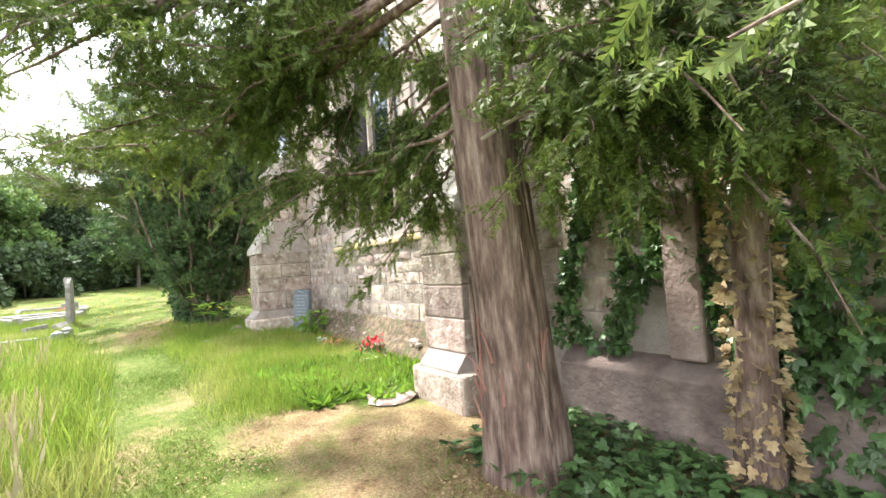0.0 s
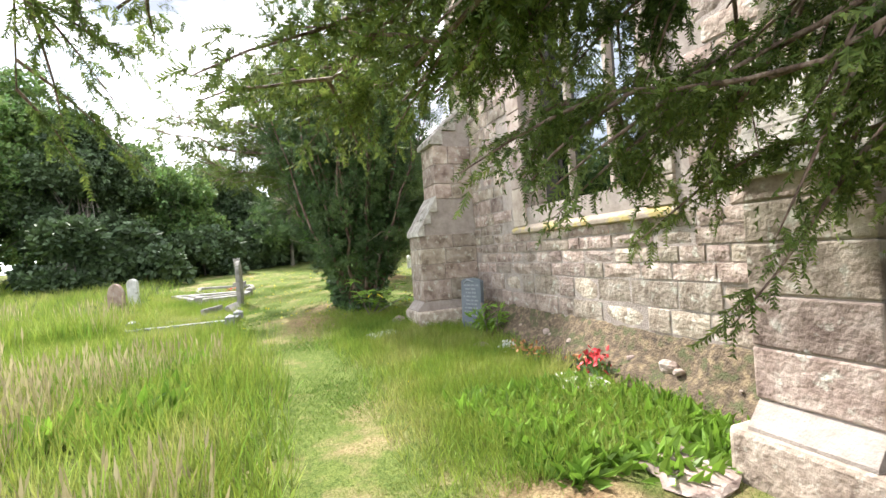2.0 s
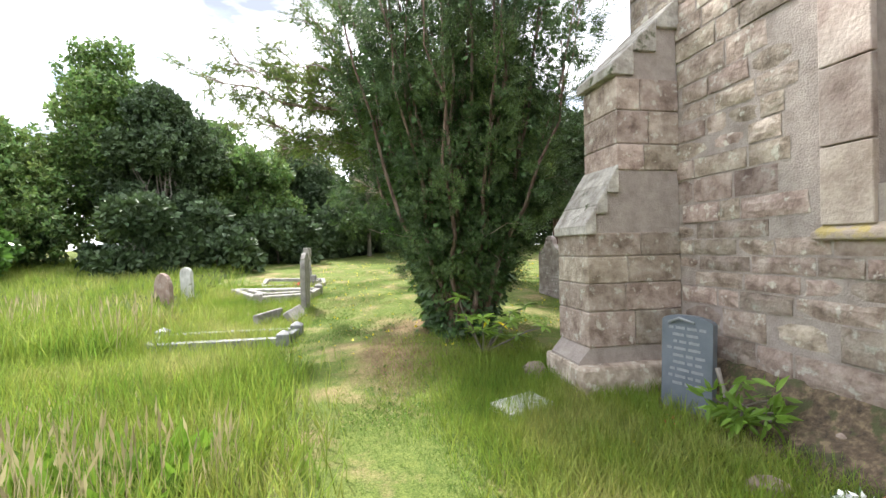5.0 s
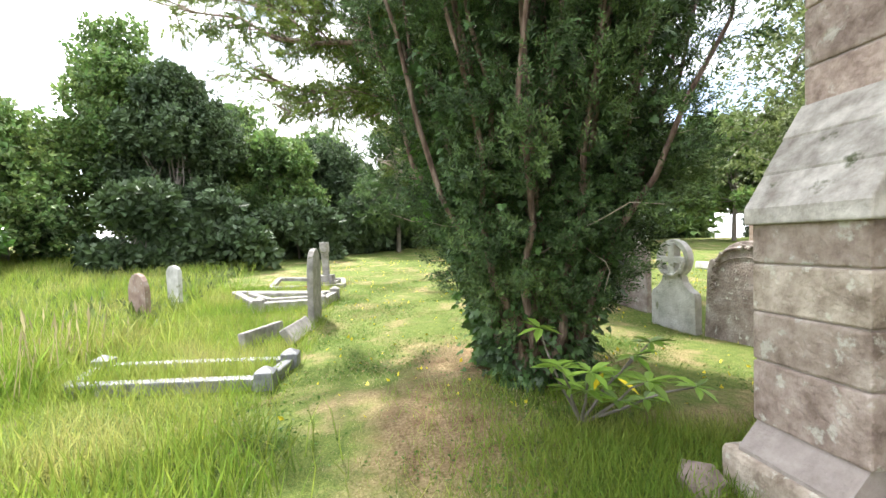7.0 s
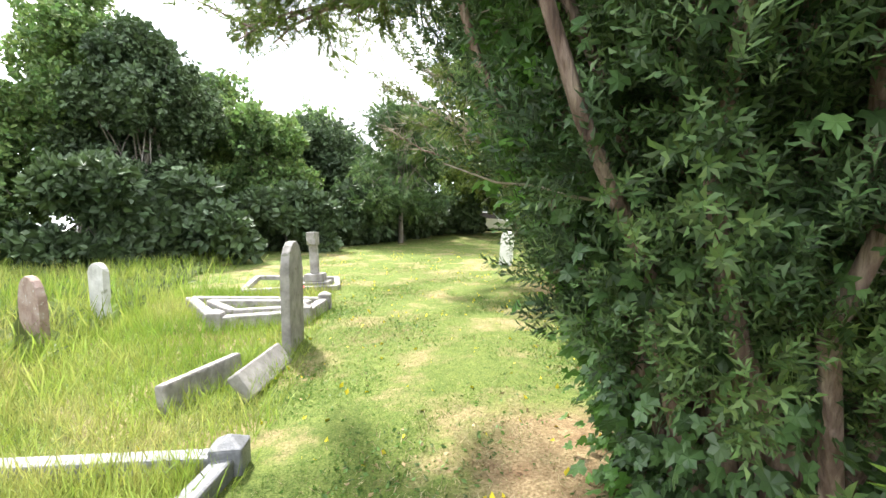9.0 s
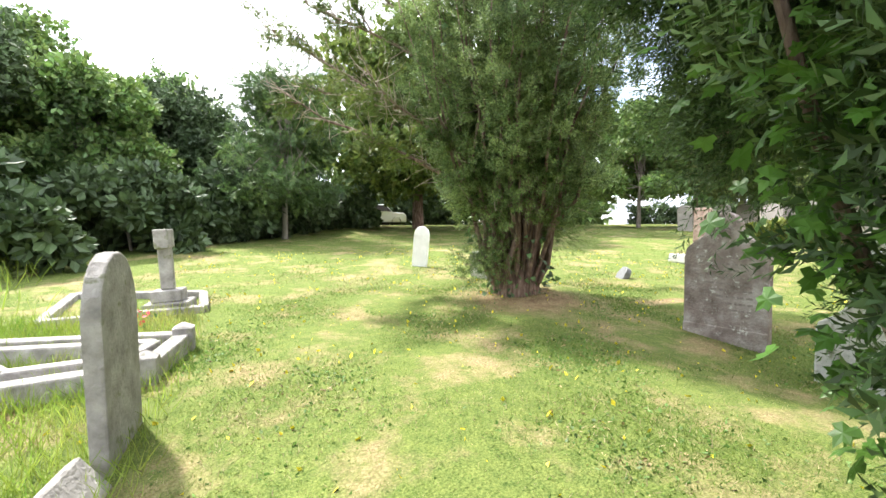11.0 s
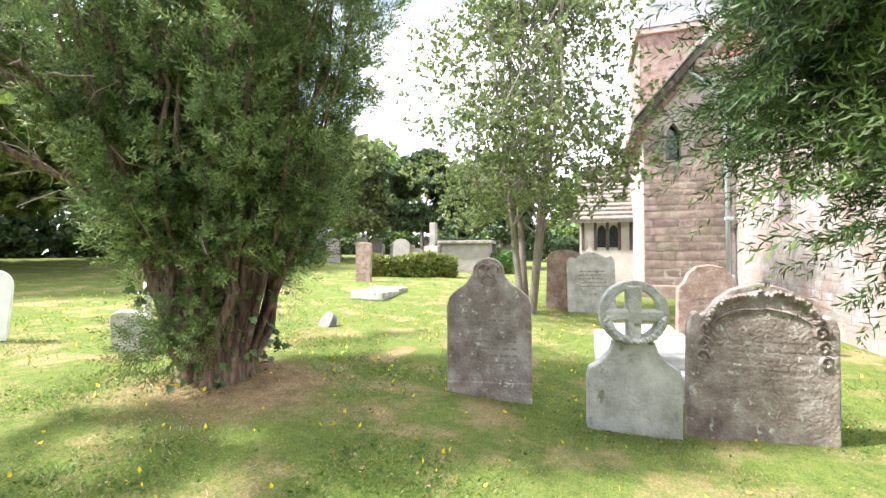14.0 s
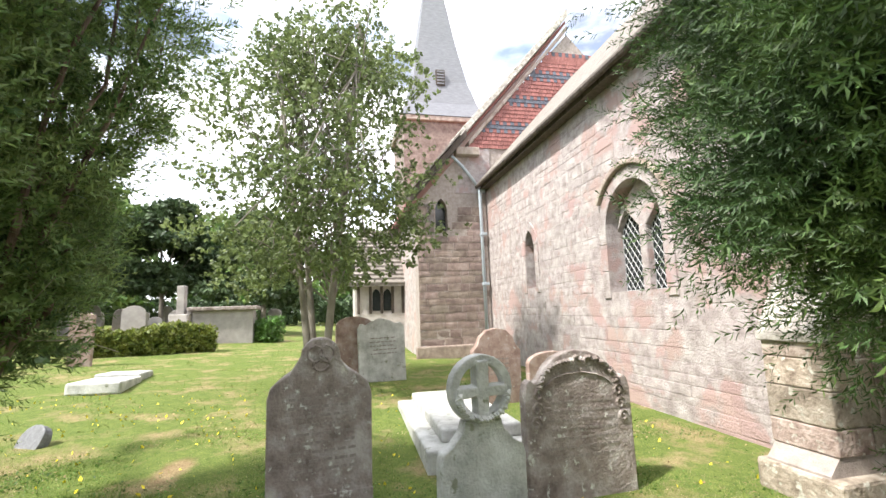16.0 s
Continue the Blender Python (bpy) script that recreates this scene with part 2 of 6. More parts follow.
M_RED = mat("red_petal", [(0.62, 0.03, 0.05), (0.75, 0.09, 0.10)], 20, 0.6, 0.0, island=0.3)
M_ORANGE = mat("withered_petal", [(0.36, 0.16, 0.06), (0.55, 0.30, 0.14)], 20, 0.7, 0.0, island=0.3)
M_WHITE = mat("white_petal", [(0.75, 0.75, 0.72), (0.82, 0.82, 0.80)], 20, 0.6, 0.0)
M_PLASTIC = mat("clear_wrapping", [(0.62, 0.66, 0.68), (0.8, 0.82, 0.84)], 20, 0.2, 0.3, 60)
M_LITTER = mat("fallen_leaf", [(0.22, 0.14, 0.07), (0.46, 0.36, 0.20)], 9, 0.8, 0.0, island=0.4)
M_CAR = mat("white_car_paint", [(0.72, 0.73, 0.74), (0.78, 0.79, 0.80)], 2, 0.25, 0.0)
M_TYRE = mat("black_rubber", [(0.015, 0.015, 0.015), (0.03, 0.03, 0.03)], 10, 0.8, 0.0)


def ground_material():
    """Turf, bleached straw, worn red earth and leaf litter, mixed by noise and by the worn places of the plan."""
    m = bpy.data.materials.new("churchyard_turf")
    m.use_nodes = True
    nt = m.node_tree
    n, l = nt.nodes, nt.links
    bs = n["Principled BSDF"]
    bs.inputs["Roughness"].default_value = 0.95
    bs.inputs["Specular IOR Level"].default_value = 0.1
    geo = n.new("ShaderNodeNewGeometry")

    def tex(scale, detail=6, rough=0.6):
        t = n.new("ShaderNodeTexNoise")
        t.inputs["Scale"].default_value, t.inputs["Detail"].default_value, t.inputs["Roughness"].default_value = scale, detail, rough
        l.new(geo.outputs["Position"], t.inputs["Vector"])
        return t.outputs["Fac"]

    def ramp(fac, a, b, ca, cb):
        r = n.new("ShaderNodeValToRGB")
        r.color_ramp.elements[0].position, r.color_ramp.elements[1].position = a, b
        r.color_ramp.elements[0].color, r.color_ramp.elements[1].color = (*ca, 1), (*cb, 1)
        l.new(fac, r.inputs["Fac"])
        return r.outputs["Color"]

    def mix(f, a, b):
        x = n.new("ShaderNodeMix")
        x.data_type = "RGBA"
        l.new(f, x.inputs["Factor"])
        l.new(a, x.inputs["A"])
        if isinstance(b, tuple):
            x.inputs["B"].default_value = (*b, 1)
        else:
            l.new(b, x.inputs["B"])
        return x.outputs["Result"]

    def near(px, py, rx, ry):
        """1 at a worn place of the plan, falling to 0 at its rim."""
        mp = n.new("ShaderNodeMapping")
        mp.vector_type = "TEXTURE"
        mp.inputs["Location"].default_value = (px, py, 0)
        mp.inputs["Scale"].default_value = (rx, ry, 1000)
        l.new(geo.outputs["Position"], mp.inputs["Vector"])
        gr = n.new("ShaderNodeTexGradient")
        gr.gradient_type = "SPHERICAL"
        l.new(mp.outputs["Vector"], gr.inputs["Vector"])
        return gr.outputs["Fac"]

    green = ramp(tex(9), 0.35, 0.68, (0.06, 0.112, 0.02), (0.18, 0.225, 0.055))
    fine = ramp(tex(70, 4, 0.7), 0.38, 0.62, (0.03, 0.05, 0.014), (0.24, 0.27, 0.085))
    hf = n.new("ShaderNodeValue")
    hf.outputs[0].default_value = 0.5
    base = mix(hf.outputs[0], green, fine)
    straw = ramp(tex(48, 5, 0.7), 0.36, 0.64, (0.17, 0.115, 0.06), (0.47, 0.36, 0.215))
    dry = ramp(tex(1.25, 5, 0.65), 0.50, 0.65, (0, 0, 0), (0.75, 0.75, 0.75))
    base = mix(dry, base, straw)
    earth = ramp(tex(40, 6, 0.7), 0.36, 0.64, (0.08, 0.04, 0.026), (0.31, 0.18, 0.115))
    for px, py, rx, ry, lo in ((2.9, 4.0, 0.9, 0.9, 0.35), (2.2, 10.9, 1.1, 1.9, 0.45), (5.2, 17.8, 1.7, 1.7, 0.4), (7.5, 17.2, 0.9, 0.35, 0.5),
                               (2.9, 12.3, 1.6, 1.6, 0.4), (3.6, 2.4, 2.0, 2.6, 0.35), (4.7, 4.9, 0.5, 3.0, 0.4), (-0.6, 16.2, 1.2, 1.0, 0.5)):
        add = n.new("ShaderNodeMath")
        add.operation = "ADD"
        half = n.new("ShaderNodeMath")
        half.operation = "MULTIPLY"
        half.inputs[1].default_value = 0.55
        l.new(tex(3.2, 6), half.inputs[0])
        l.new(near(px, py, rx, ry), add.inputs[0])
        l.new(half.outputs[0], add.inputs[1])
        f = ramp(add.outputs[0], lo + 0.22, lo + 0.5, (0, 0, 0), (0.85, 0.85, 0.85))
        base = mix(f, base, mix(ramp(tex(5, 4), 0.3, 0.6, (0, 0, 0), (0.9, 0.9, 0.9)), earth, straw))
    l.new(base, bs.inputs["Base Color"])
    bp = n.new("ShaderNodeBump")
    bp.inputs["Strength"].default_value, bp.inputs["Distance"].default_value = 0.8, 0.03
    l.new(tex(45, 6), bp.inputs["Height"])
    l.new(bp.outputs["Normal"], bs.inputs["Normal"])
    return m


M_GROUND = ground_material()

# ---- geometry helpers ----
def gz(x, y):
    """The height of the ground."""
    xx, yy = max(-14.0, min(26.0, x)), max(-8.0, min(36.0, y))
    z = 0.16 + 0.012 * xx + 0.022 * yy + 0.0001 * xx * xx - 0.00048 * xx * yy + 0.00089 * yy * yy
    for cx, cy, r, a in ((2.8, 14.4, 2.2, 0.13), (6.9, 13.9, 1.9, -0.15), (5.2, 18.0, 1.5, 0.15), (0.4, 14.6, 1.6, -0.12), (2.8, 11.4, 1.3, 0.12)):
        z += a * math.exp(-((x - cx) ** 2 + (y - cy) ** 2) / (r * r))
    return z


def gz_many(x, y):
    xx, yy = np.clip(x, -14.0, 26.0), np.clip(y, -8.0, 36.0)
    z = 0.16 + 0.012 * xx + 0.022 * yy + 0.0001 * xx * xx - 0.00048 * xx * yy + 0.00089 * yy * yy
    for cx, cy, r, a in ((2.8, 14.4, 2.2, 0.13), (6.9, 13.9, 1.9, -0.15), (5.2, 18.0, 1.5, 0.15), (0.4, 14.6, 1.6, -0.12), (2.8, 11.4, 1.3, 0.12)):
        z = z + a * np.exp(-((x - cx) ** 2 + (y - cy) ** 2) / (r * r))
    return z


class Geo:
    """Gathers vertices and faces and turns them into one mesh."""
    def __init__(self):
        self.v, self.f, self.n = [], [], 0

    def add(self, verts, faces):
        verts = np.asarray(verts, float).reshape(-1, 3)
        self.v.append(verts)
        for fa in (faces if isinstance(faces, list) and faces and isinstance(faces[0], np.ndarray) else [faces]):
            if isinstance(fa, np.ndarray):
                self.f.append(fa + self.n)
            else:
                by = {}
                for q in fa:
                    by.setdefault(len(q), []).append(q)
                for q in by.values():
                    self.f.append(np.array(q) + self.n)
        self.n += len(verts)

    def box(self, x0, x1, y0, y1, z0, z1):
        v = [(x, y, z) for z in (z0, z1) for x, y in ((x0, y0), (x1, y0), (x1, y1), (x0, y1))]
        self.add(v, [(3, 2, 1, 0), (4, 5, 6, 7), (0, 1, 5, 4), (1, 2, 6, 5), (2, 3, 7, 6), (3, 0, 4, 7)])

    def prism(self, outline, y0, y1):
        """An outline in x and z, anticlockwise as seen from -y, made thick from y0 to y1."""
        k = len(outline)
        v = [(x, y0, z) for x, z in outline] + [(x, y1, z) for x, z in outline]
        f = [tuple(range(k)), tuple(range(2 * k - 1, k - 1, -1))]
        f += [(i + k, (i + 1) % k + k, (i + 1) % k, i) for i in range(k)]
        self.add(v, f)

    def tube(self, pts, radii, sides=8, flute=0.0, cap=True):
        pts = np.asarray(pts, float)
        k = len(pts)
        rr = np.broadcast_to(np.asarray(radii, float), (k,))
        d = np.gradient(pts, axis=0)
        d /= np.linalg.norm(d, axis=1)[:, None] + 1e-9
        ref = np.array((1.0, 0.13, 0.07)) if abs(d[0][2]) > 0.7 else np.array((0.05, 0.1, 1.0))
        a = np.cross(d, ref)
        a /= np.linalg.norm(a, axis=1)[:, None] + 1e-9
        b = np.cross(d, a)
        ang = np.arange(sides) * 2 * np.pi / sides
        fl = 1 + flute * (np.sin(ang * 3 + 0.7) + 0.6 * np.sin(ang * 5 + 2.1))
        ring = (np.cos(ang) * fl)[None, :, None] * a[:, None, :] + (np.sin(ang) * fl)[None, :, None] * b[:, None, :]
        v = (pts[:, None, :] + ring * rr[:, None, None]).reshape(-1, 3)
        i, j = np.meshgrid(np.arange(k - 1), np.arange(sides), indexing="ij")
        j2 = (j + 1) % sides
        q = np.stack([i * sides + j, i * sides + j2, (i + 1) * sides + j2, (i + 1) * sides + j], -1).reshape(-1, 4)
        self.add(v, [q])
        if cap:
            self.f.append(np.array([list(range(self.n - sides, self.n))]))

    def scatter(self, tv, tf, pos, along, size, rng, roll=None, up=None):
        """Copies of a small template (its own x axis along `along`) at many places."""
        pos, along = np.asarray(pos, float), np.asarray(along, float)
        k = len(pos)
        if k == 0:
            return
        d = along / (np.linalg.norm(along, axis=1)[:, None] + 1e-9)
        ref = rng.normal(size=(k, 3)) if up is None else np.broadcast_to(np.asarray(up, float), (k, 3)) + rng.normal(size=(k, 3)) * (roll or 0.3)
        s = np.cross(ref, d)
        s /= np.linalg.norm(s, axis=1)[:, None] + 1e-9
        u = np.cross(d, s)
        size = np.broadcast_to(np.asarray(size, float), (k,))
        tv = np.asarray(tv, float)
        v = (tv[None, :, 0, None] * d[:, None, :] + tv[None, :, 1, None] * s[:, None, :] + tv[None, :, 2, None] * u[:, None, :]) * size[:, None, None] + pos[:, None, :]
        off = (np.arange(k) * len(tv))[:, None, None]
        self.add(v.reshape(-1, 3), [(np.asarray(fa)[None] + off).reshape(-1, np.asarray(fa).shape[1]) for fa in tf])

    def mesh(self, name, material, smooth=False):
        me = bpy.data.meshes.new(name)
        v = np.concatenate(self.v)
        me.vertices.add(len(v))
        me.vertices.foreach_set("co", v.ravel())
        sizes = np.concatenate([np.full(len(a), a.shape[1]) for a in self.f])
        loops = np.concatenate([a.ravel() for a in self.f]).astype(np.int32)
        me.loops.add(len(loops))
        me.loops.foreach_set("vertex_index", loops)
        me.polygons.add(len(sizes))
        me.polygons.foreach_set("loop_start", np.concatenate([[0], np.cumsum(sizes)[:-1]]).astype(np.int32))
        me.polygons.foreach_set("use_smooth", np.full(len(sizes), smooth))
        me.update(calc_edges=True)
        me.validate()
        me.materials.append(material)
        return me


def part(name, geo, material, parent=None, label="", smooth=False, bevel=0.0):
    """One mesh object from a Geo, under a thing or a part."""
    ob = new(name, geo.mesh(name, material, smooth))
    if parent is not None:
        ob.parent = parent
    if bevel:
        b = ob.modifiers.new("bevel", "BEVEL")
        b.width, b.segments, b.limit_method, b.angle_limit = bevel, 2, "ANGLE", radians(40)
    if label:
        ob["label"] = label
    return ob


def empty(name, m, label, category, group="", kind=""):
    ob = new(name)
    ob.matrix_world = m
    return tagged(ob, label, category, group, kind)


def rng_of(seed):
    return np.random.default_rng(seed)


# small templates, x along the twig
def spray_template(needles=18, length=1.0, nl=0.22, nw=0.035, droop=0.25):
    """A flat yew spray: two rows of narrow needles along a bowed twig."""
    v, f = [], []
    for i in range(needles):
        s = (i // 2 + 0.6) / (needles / 2)
        side = 1 if i % 2 else -1
        x, z = s * length * 0.86, -droop * s * s
        ll = nl * (1.0 - 0.45 * s)
        tip = (x + ll * 0.62, side * ll * 0.85, z + 0.03 - 0.05 * (i % 3))
        b = len(v)
        v += [(x - nw, 0, z), (x + nw, side * 0.01, z), tip]
        f.append((b, b + 1, b + 2))
    b = len(v)
    v += [(0, -0.012, 0), (0, 0.012, 0), (length, 0, -droop)]
    f.append((b, b + 1, b + 2))
    return np.array(v), [np.array(f)]


SPRAY_FAT = spray_template(14, nl=0.32, nw=0.062)
SPRAY_LONG = spray_template(16, nl=0.24, nw=0.062, droop=0.45)


def shoot_template(needles=12, nl=0.34, nw=0.075):
    """An upright yew shoot: needles set all round the twig, shorter to the tip."""
    v, f = [], []
    for i in range(needles):
        s, a = (i + 0.3) / needles, i * 2.4
        ll = nl * (1.0 - 0.35 * s)
        d = np.array((0.75, math.cos(a), math.sin(a)))
        w = np.array((0.0, -math.sin(a), math.cos(a))) * nw
        b = np.array((s * 0.9, 0, 0))
        k = len(v)
        v += [tuple(b - w * 0.4), tuple(b + d * ll * 0.5 + w), tuple(b + d * ll)]
        f.append((k, k + 1, k + 2))
    return np.array(v), [np.array(f)]


SHOOT = shoot_template()
SHOOT_FINE = shoot_template(16, 0.3, 0.045)
LEAF = (np.array([(0, 0, 0), (0.45, 0.3, 0.06), (1, 0, -0.05), (0.45, -0.3, 0.06)]), [np.array([(0, 1, 2), (0, 2, 3)])])
_half = [(0, 0.0, 0), (-0.1, 0.26, 0.02), (0.14, 0.5, -0.03), (0.34, 0.27, 0.04), (0.62, 0.36, -0.02), (0.66, 0.15, 0.02), (1, 0, -0.1)]
_rim = _half + [(x, -y, z) for x, y, z in reversed(_half[1:-1])]
IVY = (np.array([(0.36, 0, 0.06)] + _rim), [np.array([(0, i + 1, (i + 1) % len(_rim) + 1) for i in range(len(_rim))])])
LANCE = (np.array([(0, 0, 0), (0.25, 0.13, 0.03), (0.6, 0.15, 0.0), (1, 0, -0.14), (0.6, -0.15, 0.0), (0.25, -0.13, 0.03)]), [np.array([(0, 1, 2, 3), (0, 3, 4, 5)])])
CLUMP_V = []
CLUMP_F = []
for _k in range(5):
    _a = _k * 2.4
    _r = Matrix.Rotation(_a, 3, "Z") @ Matrix.Rotation(0.5 + 0.25 * (_k % 3), 3, "Y")
    _b = len(CLUMP_V)
    CLUMP_V += [tuple(_r @ Vector(p)) for p in ((0.1, 0, 0), (0.55, 0.29, 0.1), (1.0, 0, 0), (0.55, -0.29, 0.1))]
    CLUMP_F += [(_b, _b + 1, _b + 2), (_b, _b + 2, _b + 3)]
CLUMP = (np.array(CLUMP_V), [np.array(CLUMP_F)])
BLADE = (np.array([(0, -0.017, 0), (0, 0.017, 0), (0.55, 0.013, 0.06), (0.55, -0.013, 0.06), (1, 0, -0.1)]), [np.array([(0, 1, 2, 3)]), np.array([(3, 2, 4)])])
TRI_BLADE = (np.array([(0, -0.07, 0), (0, 0.07, 0), (1, 0, 0)]), [np.array([(0, 1, 2)])])
SEED = (np.array([(0, -0.006, 0), (0, 0.006, 0), (0.78, 0.005, 0), (0.78, -0.005, 0), (0.86, 0.015, 0.01), (0.86, -0.015, -0.01), (1.02, 0, 0)]), [np.array([(0, 1, 2, 3)]), np.array([(3, 2, 4), (3, 4, 5), (5, 4, 6)])])

# ---- ground ----
def build_ground():
    g = Geo()
    xs = np.concatenate([[-900, -300, -120, -60, -40], np.arange(-26, 34.01, 0.5), [45, 70, 130, 320, 900]])
    ys = np.concatenate([[-900, -300, -100, -40, -18], np.arange(-10, 44.01, 0.5), [55, 80, 140, 320, 900]])
    X, Y = np.meshgrid(xs, ys, indexing="ij")
    Z = gz_many(X, Y)
    near = (X > -20) & (X < 30) & (Y > -8) & (Y < 40)
    Z = Z + np.where(near, 0.02 * np.sin(X * 2.3 + np.sin(Y * 1.7)) * np.sin(Y * 2.1), 0)
    k = len(ys)
    i, j = np.meshgrid(np.arange(len(xs) - 1), np.arange(k - 1), indexing="ij")
    q = np.stack([i * k + j, (i + 1) * k + j, (i + 1) * k + j + 1, i * k + j + 1], -1).reshape(-1, 4)
    g.add(np.stack([X, Y, Z], -1).reshape(-1, 3), [q])
    return tagged(part("ground", g, M_GROUND, smooth=True), "grassy churchyard ground with bleached and worn earth patches", "ground", kind="structure")


build_ground()

# ---- church walls ----
TURN = radians(4.5)
CU, CN = Vector((math.cos(TURN), math.sin(TURN), 0)), Vector((-math.sin(TURN), math.cos(TURN), 0))
CORNER = Vector((4.98, 10.02, 0))


def wall_frame(origin, along, out):
    """Local x along the wall, y outwards, z up."""
    m = Matrix((along, out, (0, 0, 1))).transposed().to_4x4()
    m.translation = origin
    return m


F_GABLE = wall_frame(Vector((4.98, 0, 0)), Vector((0, 1, 0)), Vector((-1, 0, 0)))
F_SIDE = wall_frame(CORNER, CU, CN)
F_NAVE = wall_frame(CORNER + CU * 13.3, CN, -CU)


def arch(x0, x1, z0, spring, top, steps=9):
    """A pointed arch: from the lower left, anticlockwise seen from in front (x to the right... along the wall)."""
    c = (x0 + x1) / 2
    pts = [(x0, z0), (x1, z0)]
    h, w = top - spring, (x1 - x0) / 2
    r = (h * h + w * w) / (2 * w)
    full = math.asin(min(1.0, h / r))
    for i in range(steps + 1):
        a = full * i / steps
        pts.append((x1 - r + r * math.cos(a), spring + r * math.sin(a)))
    for i in range(steps - 1, -1, -1):
        a = full * i / steps
        pts.append((x0 + r - r * math.cos(a), spring + r * math.sin(a)))
    return pts


def inside(poly, x, z):
    hit = False
    for i in range(len(poly)):
        (x0, z0), (x1, z1) = poly[i - 1], poly[i]
        if (z0 > z) != (z1 > z) and x < (x1 - x0) * (z - z0) / (z1 - z0) + x0:
            hit = not hit
    return hit


def holed_wall(outer, holes, thick):
    """A wall slab with openings right through; outer face at y = 0."""
    g = Geo()
    loops = [outer] + holes
    flat = [p for lp in loops for p in lp]
    k = len(flat)
    tris = tessellate_polygon([[Vector((x, z, 0)) for x, z in lp] for lp in loops])
    v = [(x, 0, z) for x, z in flat] + [(x, -thick, z) for x, z in flat]
    f = [tuple(t) for t in tris] + [tuple(i + k for i in reversed(t)) for t in tris]
    base = 0
    for lp in loops:
        m = len(lp)
        f += [(base + i, base + (i + 1) % m, base + (i + 1) % m + k, base + i + k) for i in range(m)]
        base += m
    g.add(v, f)
    return g


def stone_templates(seed, count=6):
    r = rng_of(seed)
    out = []
    for _ in range(count):
        v, f = [], []
        n = 4
        for iz in range(n):
            for ix in range(n):
                x, z = ix / (n - 1) - 0.5, iz / (n - 1) - 0.5
                edge = ix in (0, n - 1) or iz in (0, n - 1)
                y = -0.5 + r.uniform(-0.2, 0.1) if edge else r.uniform(-0.3, 0.3)
                v.append((x * 0.97 + r.normal() * 0.008, y, z * 0.94 + r.normal() * 0.02))
        for iz in range(n - 1):
            for ix in range(n - 1):
                a = iz * n + ix
                f.append((a, a + 1, a + n + 1, a + n))
        b = len(v)
        v += [(-0.5, -3, -0.5), (0.5, -3, -0.5), (0.5, -3, 0.5), (-0.5, -3, 0.5)]
        f += [(0, b, b + 1, 3), (3, b + 1, b + 2, 15), (15, b + 2, b + 3, 12), (12, b + 3, b, 0)]
        out.append((v, f))
    return out


STONES = stone_templates(5)
_stone_meshes = {}


def stone_mesh(i, material):
    if (i, material.name) not in _stone_meshes:
        g = Geo()
        g.add(*STONES[i])
        _stone_meshes[i, material.name] = g.mesh("stone", material)
    return _stone_meshes[i, material.name]


def courses(u0, u1, z0, z1, r, hmin=0.15, hmax=0.27, lmin=0.22, lmax=0.68):
    """Coursed rubble: rectangles (u, z, width, height)."""
    z = z0
    while z < z1 - 0.06:
        h = min(r.uniform(hmin, hmax), z1 - z)
        if z1 - z - h < 0.1:
            h = z1 - z
        u = u0
        while u < u1 - 0.02:
            w = min(r.uniform(lmin, lmax) * (0.75 + h), u1 - u)
            if u1 - u - w < 0.14:
                w = u1 - u
            yield u + w / 2, z + h / 2, w, h
            u += w
        z += h


MASONRY = []        # stones of the walls, laid last


def lay(parent, rects, blocked, material, seed, limit, focus, depth=0.03):
    MASONRY.append((parent, rects, blocked, material, seed, limit, focus, depth))


def lay_all():
    for parent, rects, blocked, material, seed, limit, focus, depth in MASONRY:
        r = rng_of(seed)
        keep = [q for q in rects if not blocked(*q)]
        keep.sort(key=lambda q: (q[0] - focus[0]) ** 2 + (q[1] - focus[1]) ** 2)
        for u, z, w, h in keep[:limit]:
            ob = new("stone", stone_mesh(int(r.integers(6)), material))
            ob.parent = parent
            ob.location = (u, min(0.012, depth) + r.uniform(-0.5, 1.0) * min(0.012, depth * 0.8), z)
            ob.scale = (w - 0.012, depth * r.uniform(0.5, 1.1), h - 0.012)
        rest = keep[limit:]
        if rest:
            g = Geo()
            for u, z, w, h in rest:
                v, f = STONES[int(r.integers(6))]
                g.add(np.array(v) * (w - 0.012, depth * r.uniform(0.5, 1.0), h - 0.012) + (u, min(0.012, depth) + r.uniform(-0.5, 1.0) * min(0.012, depth * 0.8), z), f)
            part("stonework", g, material, parent)["kind"] = "stuff"


def rect_hits(poly, u, z, w, h):
    for du in (-0.5, 0, 0.5):
        for dz in (-0.5, 0, 0.5):
            if inside(poly, u + du * w, z + dz * h):
                return True
    return False


